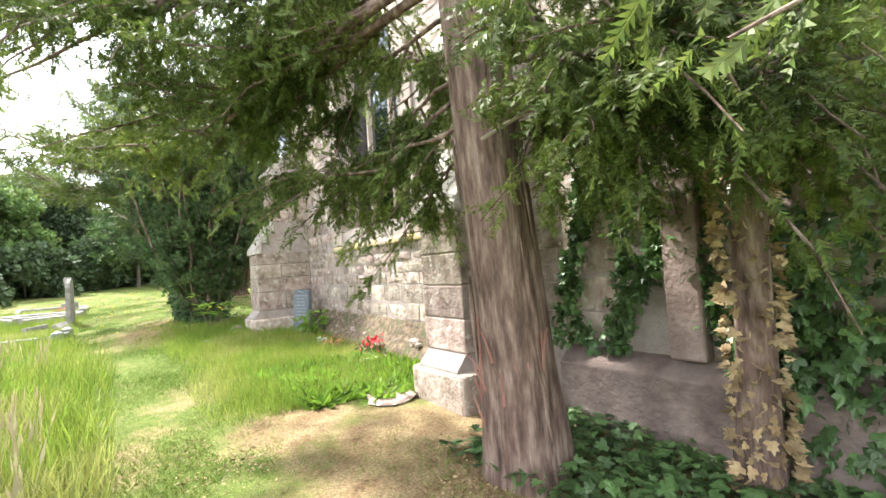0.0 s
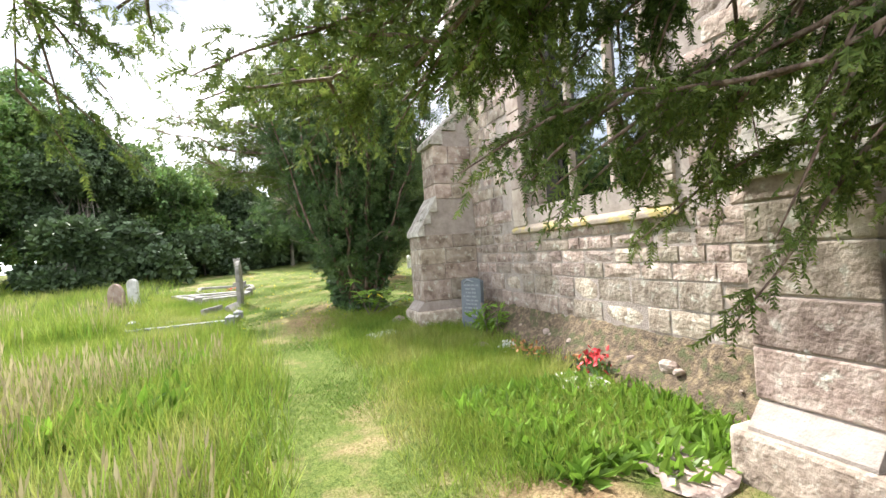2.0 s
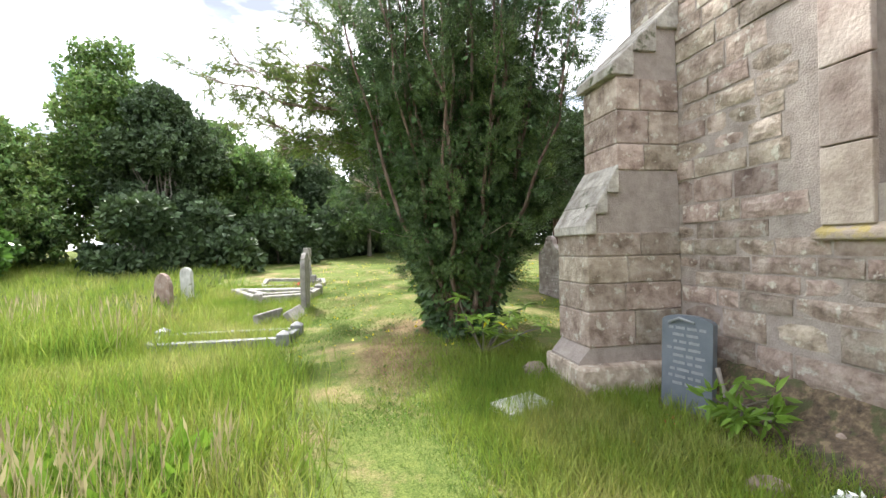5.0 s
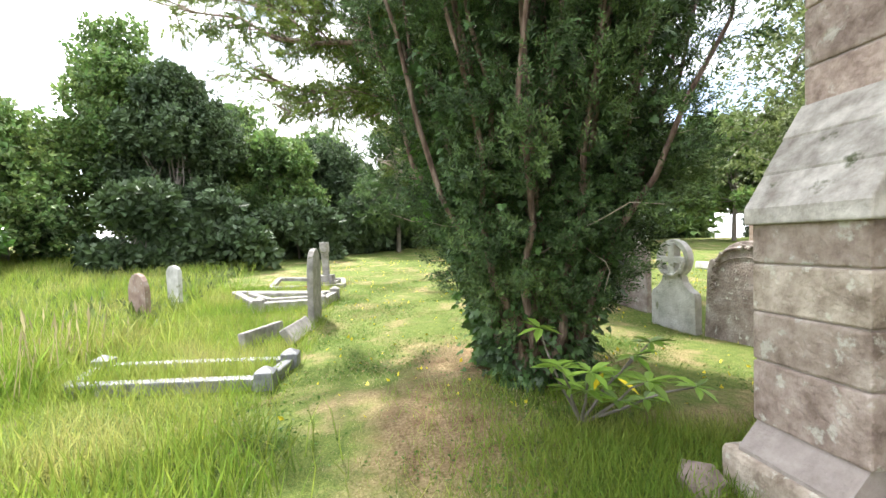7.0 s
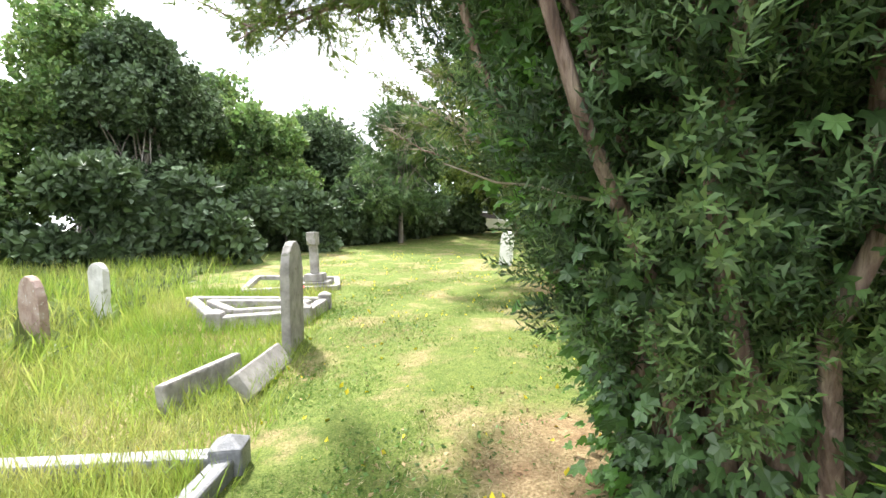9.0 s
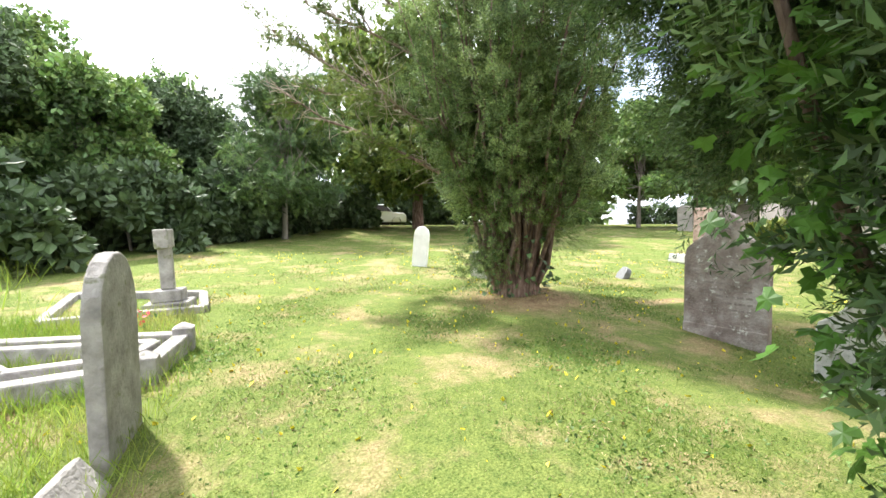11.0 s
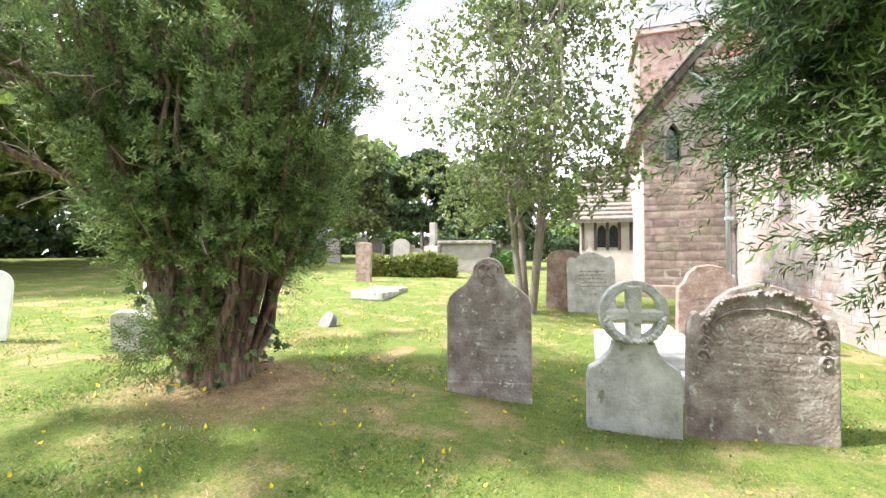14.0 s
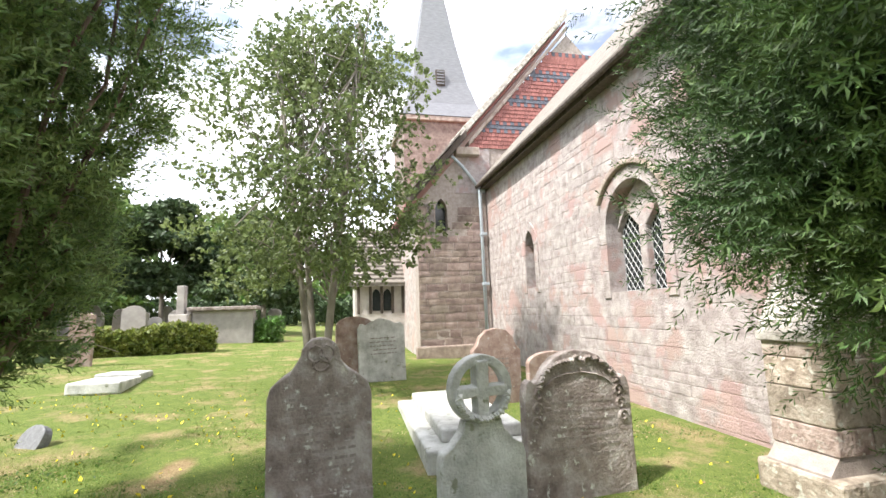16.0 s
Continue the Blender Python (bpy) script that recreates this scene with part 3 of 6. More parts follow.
def follow(outline, width, y0, y1, gap=0.012, piece=0.42):
    """Dressed stones that follow an outline (an open polyline in x and z), each its own Geo."""
    pts = [Vector(p) for p in outline]
    dense = [pts[0]]
    for a, b in zip(pts, pts[1:]):
        k = max(1, round((b - a).length / 0.14))
        dense += [a.lerp(b, (i + 1) / k) for i in range(k)]
    run, start, out = 0.0, 0, []
    for i in range(1, len(dense)):
        run += (dense[i] - dense[i - 1]).length
        if run >= piece or i == len(dense) - 1:
            seg = dense[start:i + 1]
            inner, outer = [], []
            for k, p in enumerate(seg):
                t = (seg[min(k + 1, len(seg) - 1)] - seg[max(k - 1, 0)]).normalized()
                nrm = Vector((t.y, -t.x))
                sh = gap * 0.5 if k == 0 else (-gap * 0.5 if k == len(seg) - 1 else 0)
                inner.append(tuple(p + t * sh))
                outer.append(tuple(p + t * sh + nrm * width))
            g = Geo()
            v = [(x, y, z) for y in (y0, y1) for ring in (inner, outer) for x, z in ring]
            m = len(seg)
            f = []
            for k in range(m - 1):
                f += [(k, k + 1, m + k + 1, m + k), (3 * m + k, 3 * m + k + 1, 2 * m + k + 1, 2 * m + k),
                      (2 * m + k, 2 * m + k + 1, k + 1, k), (m + k, m + k + 1, 3 * m + k + 1, 3 * m + k)]
            f += [(0, m, 3 * m, 2 * m), (m - 1, 3 * m - 1, 4 * m - 1, 2 * m - 1)]
            g.add(v, f)
            out.append(g)
            start, run = i, 0.0
    return out


def fix_normals(ob):
    bm = bmesh.new()
    bm.from_mesh(ob.data)
    bmesh.ops.recalc_face_normals(bm, faces=bm.faces)
    bm.to_mesh(ob.data)
    bm.free()
    return ob


def thing_on(name, frame_m, label, category, kind=""):
    return empty(name, frame_m, label, category, kind=kind)


# the east gable wall with its great window
E_WIN = arch(5.22, 7.5, 2.32, 4.2, 6.3)
E_OUT = arch(4.92, 7.8, 2.06, 4.15, 6.72)
gable = thing_on("wall_east", F_GABLE, "coursed sandstone gable wall of the church, brown and grey", "wall", "structure")
gable_outline = [(2.2, -0.4), (10.0, -0.4), (10.0, 7.1), (6.36, 11.2), (2.2, 7.1)]
fix_normals(part("wall_core", holed_wall(gable_outline, [E_WIN], 0.75), M_MORTAR, gable))
_r = rng_of(21)
lay(gable, list(courses(2.2, 10.0, 0.86, 7.0, _r)), lambda u, z, w, h: rect_hits(E_OUT, u, z, w, h) or (abs(u - 9.56) < 0.3 and z < 4.2) or (abs(u - 3.45) < 0.3 and z < 4.2),
    M_STONE, 22, 230, (7.6, 1.9), 0.02)
g = Geo()
_rb = rng_of(23)
_us = np.linspace(3.78, 9.2, 56)
_prof = [(-0.02, 0.86), (0.05, 0.79), (0.12, 0.64), (0.24, 0.53), (0.40, 0.38), (0.44, 0.1)]
for k, (yy, zz) in enumerate(_prof):
    _w = 0.0 if k in (0, 5) else 1.0
    g.v.append(np.stack([_us, yy + _w * _rb.normal(size=56) * 0.022, zz + 0.012 * (_us - 3.78) + _w * (_rb.normal(size=56) * 0.016 + 0.03 * np.sin(_us * 3.1 + k))], -1))
g.n = 56 * len(_prof)
_i, _j = np.meshgrid(np.arange(len(_prof) - 1), np.arange(55), indexing="ij")
g.f.append(np.stack([_i * 56 + _j, _i * 56 + _j + 1, (_i + 1) * 56 + _j + 1, (_i + 1) * 56 + _j], -1).reshape(-1, 4))
fix_normals(part("earth_bank", g, M_BANK, gable, "bank of dry brown earth and litter against the wall", smooth=True))

east_window = thing_on("window_1", F_GABLE, "large pointed three-light window with stone mullions and dark reflecting glass", "window", "structure")
for gg in follow(E_OUT[1:] + [E_OUT[0]], -0.34, -0.02, 0.035):
    fix_normals(part("jamb_stone", gg, M_DRESSED, east_window, bevel=0.008))
for gg in follow(E_WIN[1:] + [E_WIN[0]], -0.09, -0.36, -0.16, piece=0.55):
    fix_normals(part("inner_jamb", gg, M_DRESSED, east_window, bevel=0.02))
g = Geo()
g.add([(4.86, 0.06, 2.02), (7.86, 0.06, 2.02), (7.5, -0.36, 2.4), (5.22, -0.36, 2.4), (4.86, 0.06, 1.96), (7.86, 0.06, 1.96), (7.5, -0.36, 1.96), (5.22, -0.36, 1.96)],
      [(0, 1, 2, 3), (4, 5, 1, 0), (5, 6, 2, 1), (7, 4, 0, 3), (6, 7, 3, 2), (7, 6, 5, 4)])
fix_normals(part("window_sill", g, M_SILL, east_window, "sloping stone sill with yellow lichen", bevel=0.015))
for u in (6.0, 6.76):
    g = Geo()
    out = [(-0.075, -0.42), (0.075, -0.42), (0.075, -0.36), (0.03, -0.25), (-0.03, -0.25), (-0.075, -0.36)]
    v = [(u + a, b, z) for z in (2.36, 4.62) for a, b in out]
    g.add(v, [tuple(range(5, -1, -1)), tuple(range(6, 12))] + [(i, (i + 1) % 6, (i + 1) % 6 + 6, i + 6) for i in range(6)])
    fix_normals(part("mullion", g, M_DRESSED, east_window, bevel=0.008))
for a, b in ((5.22, 6.0), (6.0, 6.76), (6.76, 7.5)):
    g = Geo()
    ar = arch(a + 0.05, b - 0.05, 4.5, 4.6, 5.2, 6)[2:]
    g.tube([(x, -0.33, z) for x, z in ar], 0.06, 6)
    part("tracery", g, M_DRESSED, east_window, smooth=True)
for a, b, s in ((5.24, 6.0, 4.95), (6.0, 6.76, 5.6), (6.76, 7.48, 4.95)):
    g = Geo()
    g.prism([(a, 2.34), (b, 2.34), (b, s), ((a + b) / 2, s + 0.5), (a, s)], -0.32, -0.315)
    fix_normals(part("pane", g, M_GLASS, east_window))

# the side wall of the chancel, with a two-light window and a lancet
WU = 0.22
S_WIN = arch(3.9 + WU, 5.52 + WU, 2.62, 3.85, 4.75)
S_OUT = arch(3.66 + WU, 5.76 + WU, 2.5, 3.85, 4.95)
S_LAN = arch(9.28, 9.9, 2.92, 4.0, 4.6, 5)
S_LAN_OUT = arch(9.02, 10.16, 2.76, 4.0, 4.82, 5)
side = thing_on("wall_south", F_SIDE, "pale pinkish coursed sandstone side wall of the church", "wall", "structure")
fix_normals(part("wall_core", holed_wall([(0, -0.4), (13.3, -0.4), (13.3, 7.0), (0, 7.0)], [S_WIN, S_LAN], 0.7), M_STONE_PALE, side))
_r = rng_of(31)
lay(side, list(courses(0, 13.3, 0.3, 6.9, _r, 0.12, 0.3, 0.25, 0.85)), lambda u, z, w, h: rect_hits(S_OUT, u, z, w, h) or rect_hits(S_LAN_OUT, u, z, w, h) or (0.9 < u < 1.7 and z < 4.0),
    M_STONE_PALE, 32, 290, (5.2, 1.7), 0.005)


def leaded(parent, poly, step=0.115):
    """Diamond lead cames clipped to an opening, and the glass behind them."""
    g = Geo()
    g.prism(poly, -0.36, -0.355)
    fix_normals(part("pane", g, M_GLASS_DARK, parent))
    g = Geo()
    x0, x1 = min(p[0] for p in poly), max(p[0] for p in poly)
    z0, z1 = min(p[1] for p in poly), max(p[1] for p in poly)
    for s in (1, -1):
        c = -8.0
        while c < 8.0:
            run = []
            for i in range(61):
                x = x0 + (x1 - x0) * i / 60
                z = z0 + s * (x - x0) * 1.35 + c
                if inside(poly, x, z):
                    run.append((x, -0.345, z))
            if len(run) > 1:
                g.tube([run[0], run[-1]], 0.009, 4, cap=False)
            c += step * 1.7
    g.tube([(x, -0.345, z) for x, z in poly + poly[:1]], 0.012, 4)
    part("lead_cames", g, M_LEAD, parent, "pale diamond lead lattice")


sw = thing_on("window_2", F_SIDE, "pointed two-light window with diamond leaded panes and stone tracery", "window", "structure")
for gg in follow(S_OUT[1:] + [S_OUT[0]], -0.24, -0.02, 0.03):
    fix_normals(part("jamb_stone", gg, M_STONE_PALE, sw, bevel=0.008))
for gg in follow(arch(3.54 + WU, 5.88 + WU, 3.7, 3.85, 5.09)[1:] , -0.1, 0.0, 0.11, piece=0.6)[1:]:
    fix_normals(part("hood_mould", gg, M_DRESSED, sw, bevel=0.02))
g = Geo()
g.box(4.62 + WU, 4.8 + WU, -0.4, -0.2, 2.62, 3.85)
part("mullion", g, M_STONE_PALE, sw, bevel=0.03)
g = Geo()
g.prism([(x + WU, z - 0.12) for x, z in ((3.92, 3.95), (4.2, 4.35), (4.62, 3.95), (4.8, 3.95), (5.2, 4.35), (5.5, 3.95), (5.3, 4.45), (4.71, 4.86), (4.1, 4.45))], -0.38, -0.22)
fix_normals(part("tracery", g, M_STONE_PALE, sw, bevel=0.02))
leaded(sw, arch(3.92 + WU, 4.62 + WU, 2.64, 3.65, 4.2, 5))
leaded(sw, arch(4.8 + WU, 5.5 + WU, 2.64, 3.65, 4.2, 5))
lw = thing_on("window_3", F_SIDE, "narrow pointed lancet window with dark glass", "window", "structure")
for gg in follow(S_LAN_OUT[1:] + [S_LAN_OUT[0]], -0.24, -0.02, 0.025):
    fix_normals(part("jamb_stone", gg, M_STONE_PALE, lw, bevel=0.008))
leaded(lw, S_LAN, 0.13)

# nave east wall with the tile-hung gable
nave = thing_on("wall_nave", F_NAVE, "dark coursed sandstone end wall of the nave", "wall", "structure")
N_LAN = arch(1.5, 1.95, 5.2, 5.9, 6.4, 5)
fix_normals(part("wall_core", holed_wall([(-8.5, -0.4), (2.62, -0.4), (2.62, 6.2), (0.9, 8.15), (-3.8, 13.4), (-8.5, 8.15)], [N_LAN], 0.7), M_MORTAR, nave))
_r = rng_of(41)
lay(nave, list(courses(0.1, 2.62, 0.6, 6.1, _r, 0.18, 0.3, 0.3, 0.8)), lambda u, z, w, h: rect_hits(N_LAN, u, z, w, h), M_STONE_DARK, 42, 90, (1.4, 2.5), 0.014)
g = Geo()
g.box(-0.05, 2.78, 0.0, 0.16, 0.2, 1.15)
part("plinth", g, M_STONE_DARK, nave, "projecting chamfered plinth", bevel=0.05)
g = Geo()
g.prism([(-0.2, 6.6), (1.2, 6.6), (0.55, 8.15), (-0.2, 8.5)], 0.012, 0.03)
fix_normals(part("kneeler_wall", g, M_STONE_PALE, nave))
g = Geo()
g.prism(N_LAN, -0.36, -0.35)
fix_normals(part("pane", g, M_GLASS_DARK, nave))
roof_nave = thing_on("nave_verge", F_NAVE, "stone verge of the nave gable, soffit shade drawn as a dark board", "roof edge", "structure")
# the barge board's dark oak colour stands in for the soffit's shade
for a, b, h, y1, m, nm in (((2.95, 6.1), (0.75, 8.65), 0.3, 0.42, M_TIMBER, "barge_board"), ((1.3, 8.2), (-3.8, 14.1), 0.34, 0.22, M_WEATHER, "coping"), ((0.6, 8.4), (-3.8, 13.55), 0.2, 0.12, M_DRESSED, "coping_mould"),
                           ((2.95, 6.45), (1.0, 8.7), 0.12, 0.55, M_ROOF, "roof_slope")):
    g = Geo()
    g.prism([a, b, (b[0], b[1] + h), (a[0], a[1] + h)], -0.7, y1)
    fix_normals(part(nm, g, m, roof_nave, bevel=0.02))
g = Geo()
g.box(0.25, 1.15, -0.1, 0.3, 8.0, 8.3)
part("kneeler", g, M_DRESSED, roof_nave, bevel=0.03)

# courses of hung tiles: bands of red and of blue in pattern
tile_hung = thing_on("tile_hung_gable", F_NAVE, "red clay tiles with bands of blue lozenges hung on the gable", "tiling", "structure")
TILES = []
_z = 8.46
_row = 0
while _z < 12.6:
    left = 0.62 - (_z - 8.46) / 1.16
    right = -1.05 - (_z - 8.46) * 1.05
    u = left - 0.09 - (0.07 if _row % 2 else 0)
    k = 0
    while u > right:
        band = _row % 7
        blue = band in (4, 5, 6) and ((k + _row) % 2 == 0 or band == 5)
        TILES.append((u, _z, blue))
        u -= 0.15
        k += 1
    _z += 0.16
    _row += 1

# chancel roof
chancel_roof = thing_on("chancel_roof", F_SIDE, "steep stone-tiled chancel roof with dark eaves", "roof", "structure")
g = Geo()
v = [(-0.25, 0.32, 6.86), (13.3, 0.32, 6.86), (13.3, -3.75, 11.3), (-0.25, -3.75, 11.3)]
g.add(v + [(x, y, z + 0.14) for x, y, z in v], [(3, 2, 1, 0), (4, 5, 6, 7), (0, 1, 5, 4), (2, 3, 7, 6), (1, 2, 6, 5), (3, 0, 4, 7)])
fix_normals(part("roof_slope", g, M_ROOF, chancel_roof))
g = Geo()
v = [(-0.25, -7.9, 6.86), (13.3, -7.9, 6.86), (13.3, -3.75, 11.3), (-0.25, -3.75, 11.3)]
g.add(v + [(x, y, z + 0.14) for x, y, z in v], [(3, 2, 1, 0), (4, 5, 6, 7), (0, 1, 5, 4), (2, 3, 7, 6), (1, 2, 6, 5), (3, 0, 4, 7)])
fix_normals(part("roof_slope", g, M_ROOF, chancel_roof))
g = Geo()
g.box(0, 13.3, 0.0, 0.26, 6.72, 6.86)
part("eaves_board", g, M_TIMBER, chancel_roof, bevel=0.01)
g = Geo()
g.tube([(-0.2, 0.36, 6.84), (13.2, 0.36, 6.84)], 0.07, 8)
part("gutter", g, M_TIMBER, chancel_roof)
g = Geo()
g.prism([(12.4, 7.9), (13.26, 7.9), (13.26, 8.05), (12.4, 8.05)], -1.1, -0.9)
part("flashing", g, M_LEAD, chancel_roof)
pipe = thing_on("downpipe", F_SIDE, "pale blue-grey painted rainwater pipe in the corner", "drainpipe")
g = Geo()
g.tube([(13.12, 0.28, 6.7), (13.12, 0.24, 0.5)], 0.065, 10)
part("pipe", g, M_PIPE, pipe, smooth=True)
g = Geo()
g.tube([(13.1, 1.3, 7.95), (13.1, 0.9, 7.55), (13.12, 0.28, 6.75)], 0.06, 8)
part("branch_pipe", g, M_PIPE, pipe, smooth=True)
for z in (1.4, 3.2, 5.0, 6.6):
    g = Geo()
    g.box(13.02, 13.22, 0.1, 0.33, z, z + 0.1)
    part("bracket", g, M_PIPE, pipe, bevel=0.01)


def buttress(frame_m, u, depth, ztop, label, low, seed, zbase):
    """A two-stage buttress with sloped weatherings, its blocks laid course by course."""
    b = empty("buttress", frame_m @ pose(u, 0, 0), label, "buttress", kind="structure")
    w, d2 = 0.32, depth * 0.68
    g = Geo()
    prof = [(0, zbase - 0.5), (depth + 0.12, zbase - 0.5), (depth + 0.12, zbase + 0.22), (depth, zbase + 0.36), (depth, low), (d2, low + 0.62), (d2, ztop - 0.75), (0.02, ztop)]
    v = [(s * (w - 0.015), y - (0.02 if y > 0.1 else 0), z) for s in (-1, 1) for y, z in prof]
    k = len(prof)
    g.add(v, [tuple(range(k - 1, -1, -1)), tuple(range(k, 2 * k))] + [(i, (i + 1) % k, (i + 1) % k + k, i + k) for i in range(k)])
    fix_normals(part("core", g, M_MORTAR, b))
    r = rng_of(seed)
    z = zbase + 0.36
    hs = []
    while z < ztop - 0.78:
        h = r.uniform(0.24, 0.36)
        if low < z + h < low + 0.62 and z < low:
            h = low - z
        if z >= low - 0.001 and z < low + 0.6:
            z = low + 0.62
            continue
        hs.append((z, min(h, ztop - 0.75 - z) if z > low else h))
        z += h
    for z, h in hs:
        d = depth if z < low - 0.01 else d2
        if h < 0.05:
            continue
        split = d * r.uniform(0.4, 0.62)
        for y0, y1 in ((0.0, split), (split, d)):
            g = Geo()
            g.box(-w, w, y0 + 0.005, y1 - 0.005, z + 0.005, z + h - 0.005)
            part("stone", g, M_STONE, b, bevel=0.012)
    for z0, z1, y0, y1 in ((low, low + 0.62, depth + 0.03, d2 - 0.01), (ztop - 0.75, ztop, d2 + 0.06, 0.0)):
        n = 3
        for i in range(n):
            a, c = i / n, (i + 1) / n
            ya, yc = y0 + (y1 - y0) * a, y0 + (y1 - y0) * c
            za, zc = z0 + (z1 - z0) * a, z0 + (z1 - z0) * c
            g = Geo()
            prof = [(ya, za - 0.02), (ya, za + 0.07), (yc, zc + 0.06), (yc, za - 0.02)]
            v = [(s * (w + 0.025), y, z) for s in (-1, 1) for y, z in prof]
            g.add(v, [(3, 2, 1, 0), (4, 5, 6, 7)] + [(j, (j + 1) % 4, (j + 1) % 4 + 4, j + 4) for j in range(4)])
            fix_normals(part("weathering_stone", g, M_WEATHER, b, bevel=0.012))
    g = Geo()
    g.box(-w - 0.1, w + 0.1, 0, depth + 0.13, zbase - 0.5, zbase + 0.2)
    part("base_course", g, M_STONE, b, bevel=0.04)
    return b


buttress(F_GABLE, 9.55, 1.06, 4.42, "stepped brown sandstone buttress with lichened sloped tops", 2.08, 51, 0.58)
buttress(F_GABLE, 3.46, 0.78, 4.5, "stepped sandstone buttress beside a yew trunk", 2.1, 52, 0.42)
buttress(F_SIDE, 1.3, 1.0, 4.4, "stepped sandstone buttress at the chancel corner, blotched with white lichen", 2.0, 53, 0.62)

# wall south of the gable, ivied and shaded
annex = thing_on("wall_annex", wall_frame(Vector((4.8, 0, 0)), Vector((0, 1, 0)), Vector((-1, 0, 0))), "shaded stone wall with a sloping plinth, partly covered by ivy", "wall", "structure")
g = Geo()
g.box(-7, 2.45, -0.6, 0, -0.5, 4.6)
part("wall_core", g, M_MORTAR, annex)
g = Geo()
v = [(-7, 0.0, 0.86), (2.45, 0.0, 0.86), (2.45, 0.16, 0.74), (-7, 0.16, 0.74), (-7, 0.16, -0.4), (2.45, 0.16, -0.4), (2.45, 0, -0.4), (-7, 0, -0.4)]
g.add(v, [(0, 1, 2, 3), (3, 2, 5, 4), (1, 6, 5, 2), (0, 3, 4, 7)])
fix_normals(part("plinth", g, M_STONE_DARK, annex, bevel=0.01))
_r = rng_of(61)
lay(annex, list(courses(-3, 2.45, 0.9, 4.5, _r, 0.2, 0.32, 0.35, 0.8)), lambda u, z, w, h: abs(u - 1.42) < 0.14, M_STONE, 62, 60, (1.8, 1.5), 0.016)
g = Geo()
g.box(1.3, 1.54, 0.0, 0.12, 0.86, 2.6)
# darker stone than the wall: the yew's shade is put into the pilaster's colour
part("pilaster", g, M_STONE_DARK, annex, bevel=0.02)

# porch
F_PORCH = wall_frame(CORNER + CU * 17.3, CN, -CU)
porch = thing_on("porch", F_PORCH, "timber-windowed church porch with a stone-tiled roof", "porch")
g = Geo()
g.box(2.1, 4.7, -4.2, 0, -0.2, 2.35)
part("wall", g, M_RENDER, porch)
g = Geo()
g.box(2.1, 4.7, -4.2, -0.04, 2.35, 3.5)
part("timber_wall", g, M_RENDER, porch)
for a in (2.6, 3.05, 3.52, 4.0, 4.5):
    g = Geo()
    g.box(a, a + 0.12, -0.05, 0.03, 2.3, 3.5)
    part("post", g, M_TIMBER, porch)
for a in (3.17, 3.64):
    g = Geo()
    g.prism(arch(a, a + 0.34, 2.42, 3.1, 3.36, 4), -0.03, -0.01)
    fix_normals(part("window", g, M_GLASS_DARK, porch))
g = Geo()
v = [(1.7, 0.35, 3.45), (5.0, 0.35, 3.45), (4.4, -2.2, 6.2), (1.7, -2.2, 6.2)]
g.add(v + [(x, y, z + 0.12) for x, y, z in v], [(3, 2, 1, 0), (4, 5, 6, 7), (0, 1, 5, 4), (2, 3, 7, 6), (1, 2, 6, 5), (3, 0, 4, 7)])
fix_normals(part("roof", g, M_ROOF, porch))
for i in range(14):
    g = Geo()
    f0 = i / 14
    y, z = 0.36 - 2.55 * f0, 3.6 + 2.75 * f0
    g.box(1.7, 5.0 - 0.6 * f0, y - 0.17, y + 0.02, z - 0.03, z + 0.03)
    part("tile_course", g, M_ROOF, porch)
g = Geo()
g.tube([(2.45, 0.4, 3.42), (2.3, 0.2, 3.2), (2.3, 0.12, 0.8)], 0.04, 6)
part("downpipe", g, M_WHITE, porch)

# tower with its broached spire
F_TOWER = wall_frame(CORNER + CU * 22.3, CN, -CU)
tower = thing_on("tower", F_TOWER, "square stone church tower with a grey slated pyramid spire", "church tower")
g = Geo()
g.box(-3.1, 1.75, -4.8, 0, -0.2, 13.5)
part("wall", g, M_STONE_DARK, tower)
g = Geo()
g.box(-3.3, 1.95, -5.0, 0.2, 13.3, 13.6)
part("string_course", g, M_DRESSED, tower, bevel=0.05)
rings = [(2.65, 13.6), (2.15, 14.6), (1.7, 16.2), (1.2, 19.0), (0.05, 27.0)]
g = Geo()
v, f = [], []
for h, z in rings:
    v += [(-0.68 + s * h, -2.4 + q * h, z) for s, q in ((-1, -1), (1, -1), (1, 1), (-1, 1))]
for i in range(len(rings) - 1):
    f += [(4 * i + j, 4 * i + (j + 1) % 4, 4 * i + 4 + (j + 1) % 4, 4 * i + 4 + j) for j in range(4)]
g.add(v, f)
fix_normals(part("spire", g, M_SPIRE, tower))
g = Geo()
g.box(-0.95, -0.4, -0.75, -0.55, 15.9, 16.9)
louvre = part("belfry_louvre", g, M_TIMBER, tower)
for i in range(5):
    g = Geo()
    g.box(-0.9, -0.45, -0.58, -0.5, 15.95 + i * 0.19, 16.05 + i * 0.19)
    part("slat", g, M_SPIRE, louvre)

# closing walls of the nave behind
closing = thing_on("wall_nave_side", wall_frame(CORNER + CU * 13.3 + CN * 2.6, CU, CN), "long stone side wall of the nave with a tiled roof above", "wall", "structure")
g = Geo()
g.box(0, 14, -0.6, 0, -0.4, 6.2)
part("wall_core", g, M_STONE_PALE, closing)
g = Geo()
v = [(0, 0.4, 6.1), (14, 0.4, 6.1), (14, -6.4, 13.9), (0, -6.4, 13.9)]
g.add(v + [(x, y, z + 0.14) for x, y, z in v], [(3, 2, 1, 0), (4, 5, 6, 7), (0, 1, 5, 4), (2, 3, 7, 6), (1, 2, 6, 5), (3, 0, 4, 7)])
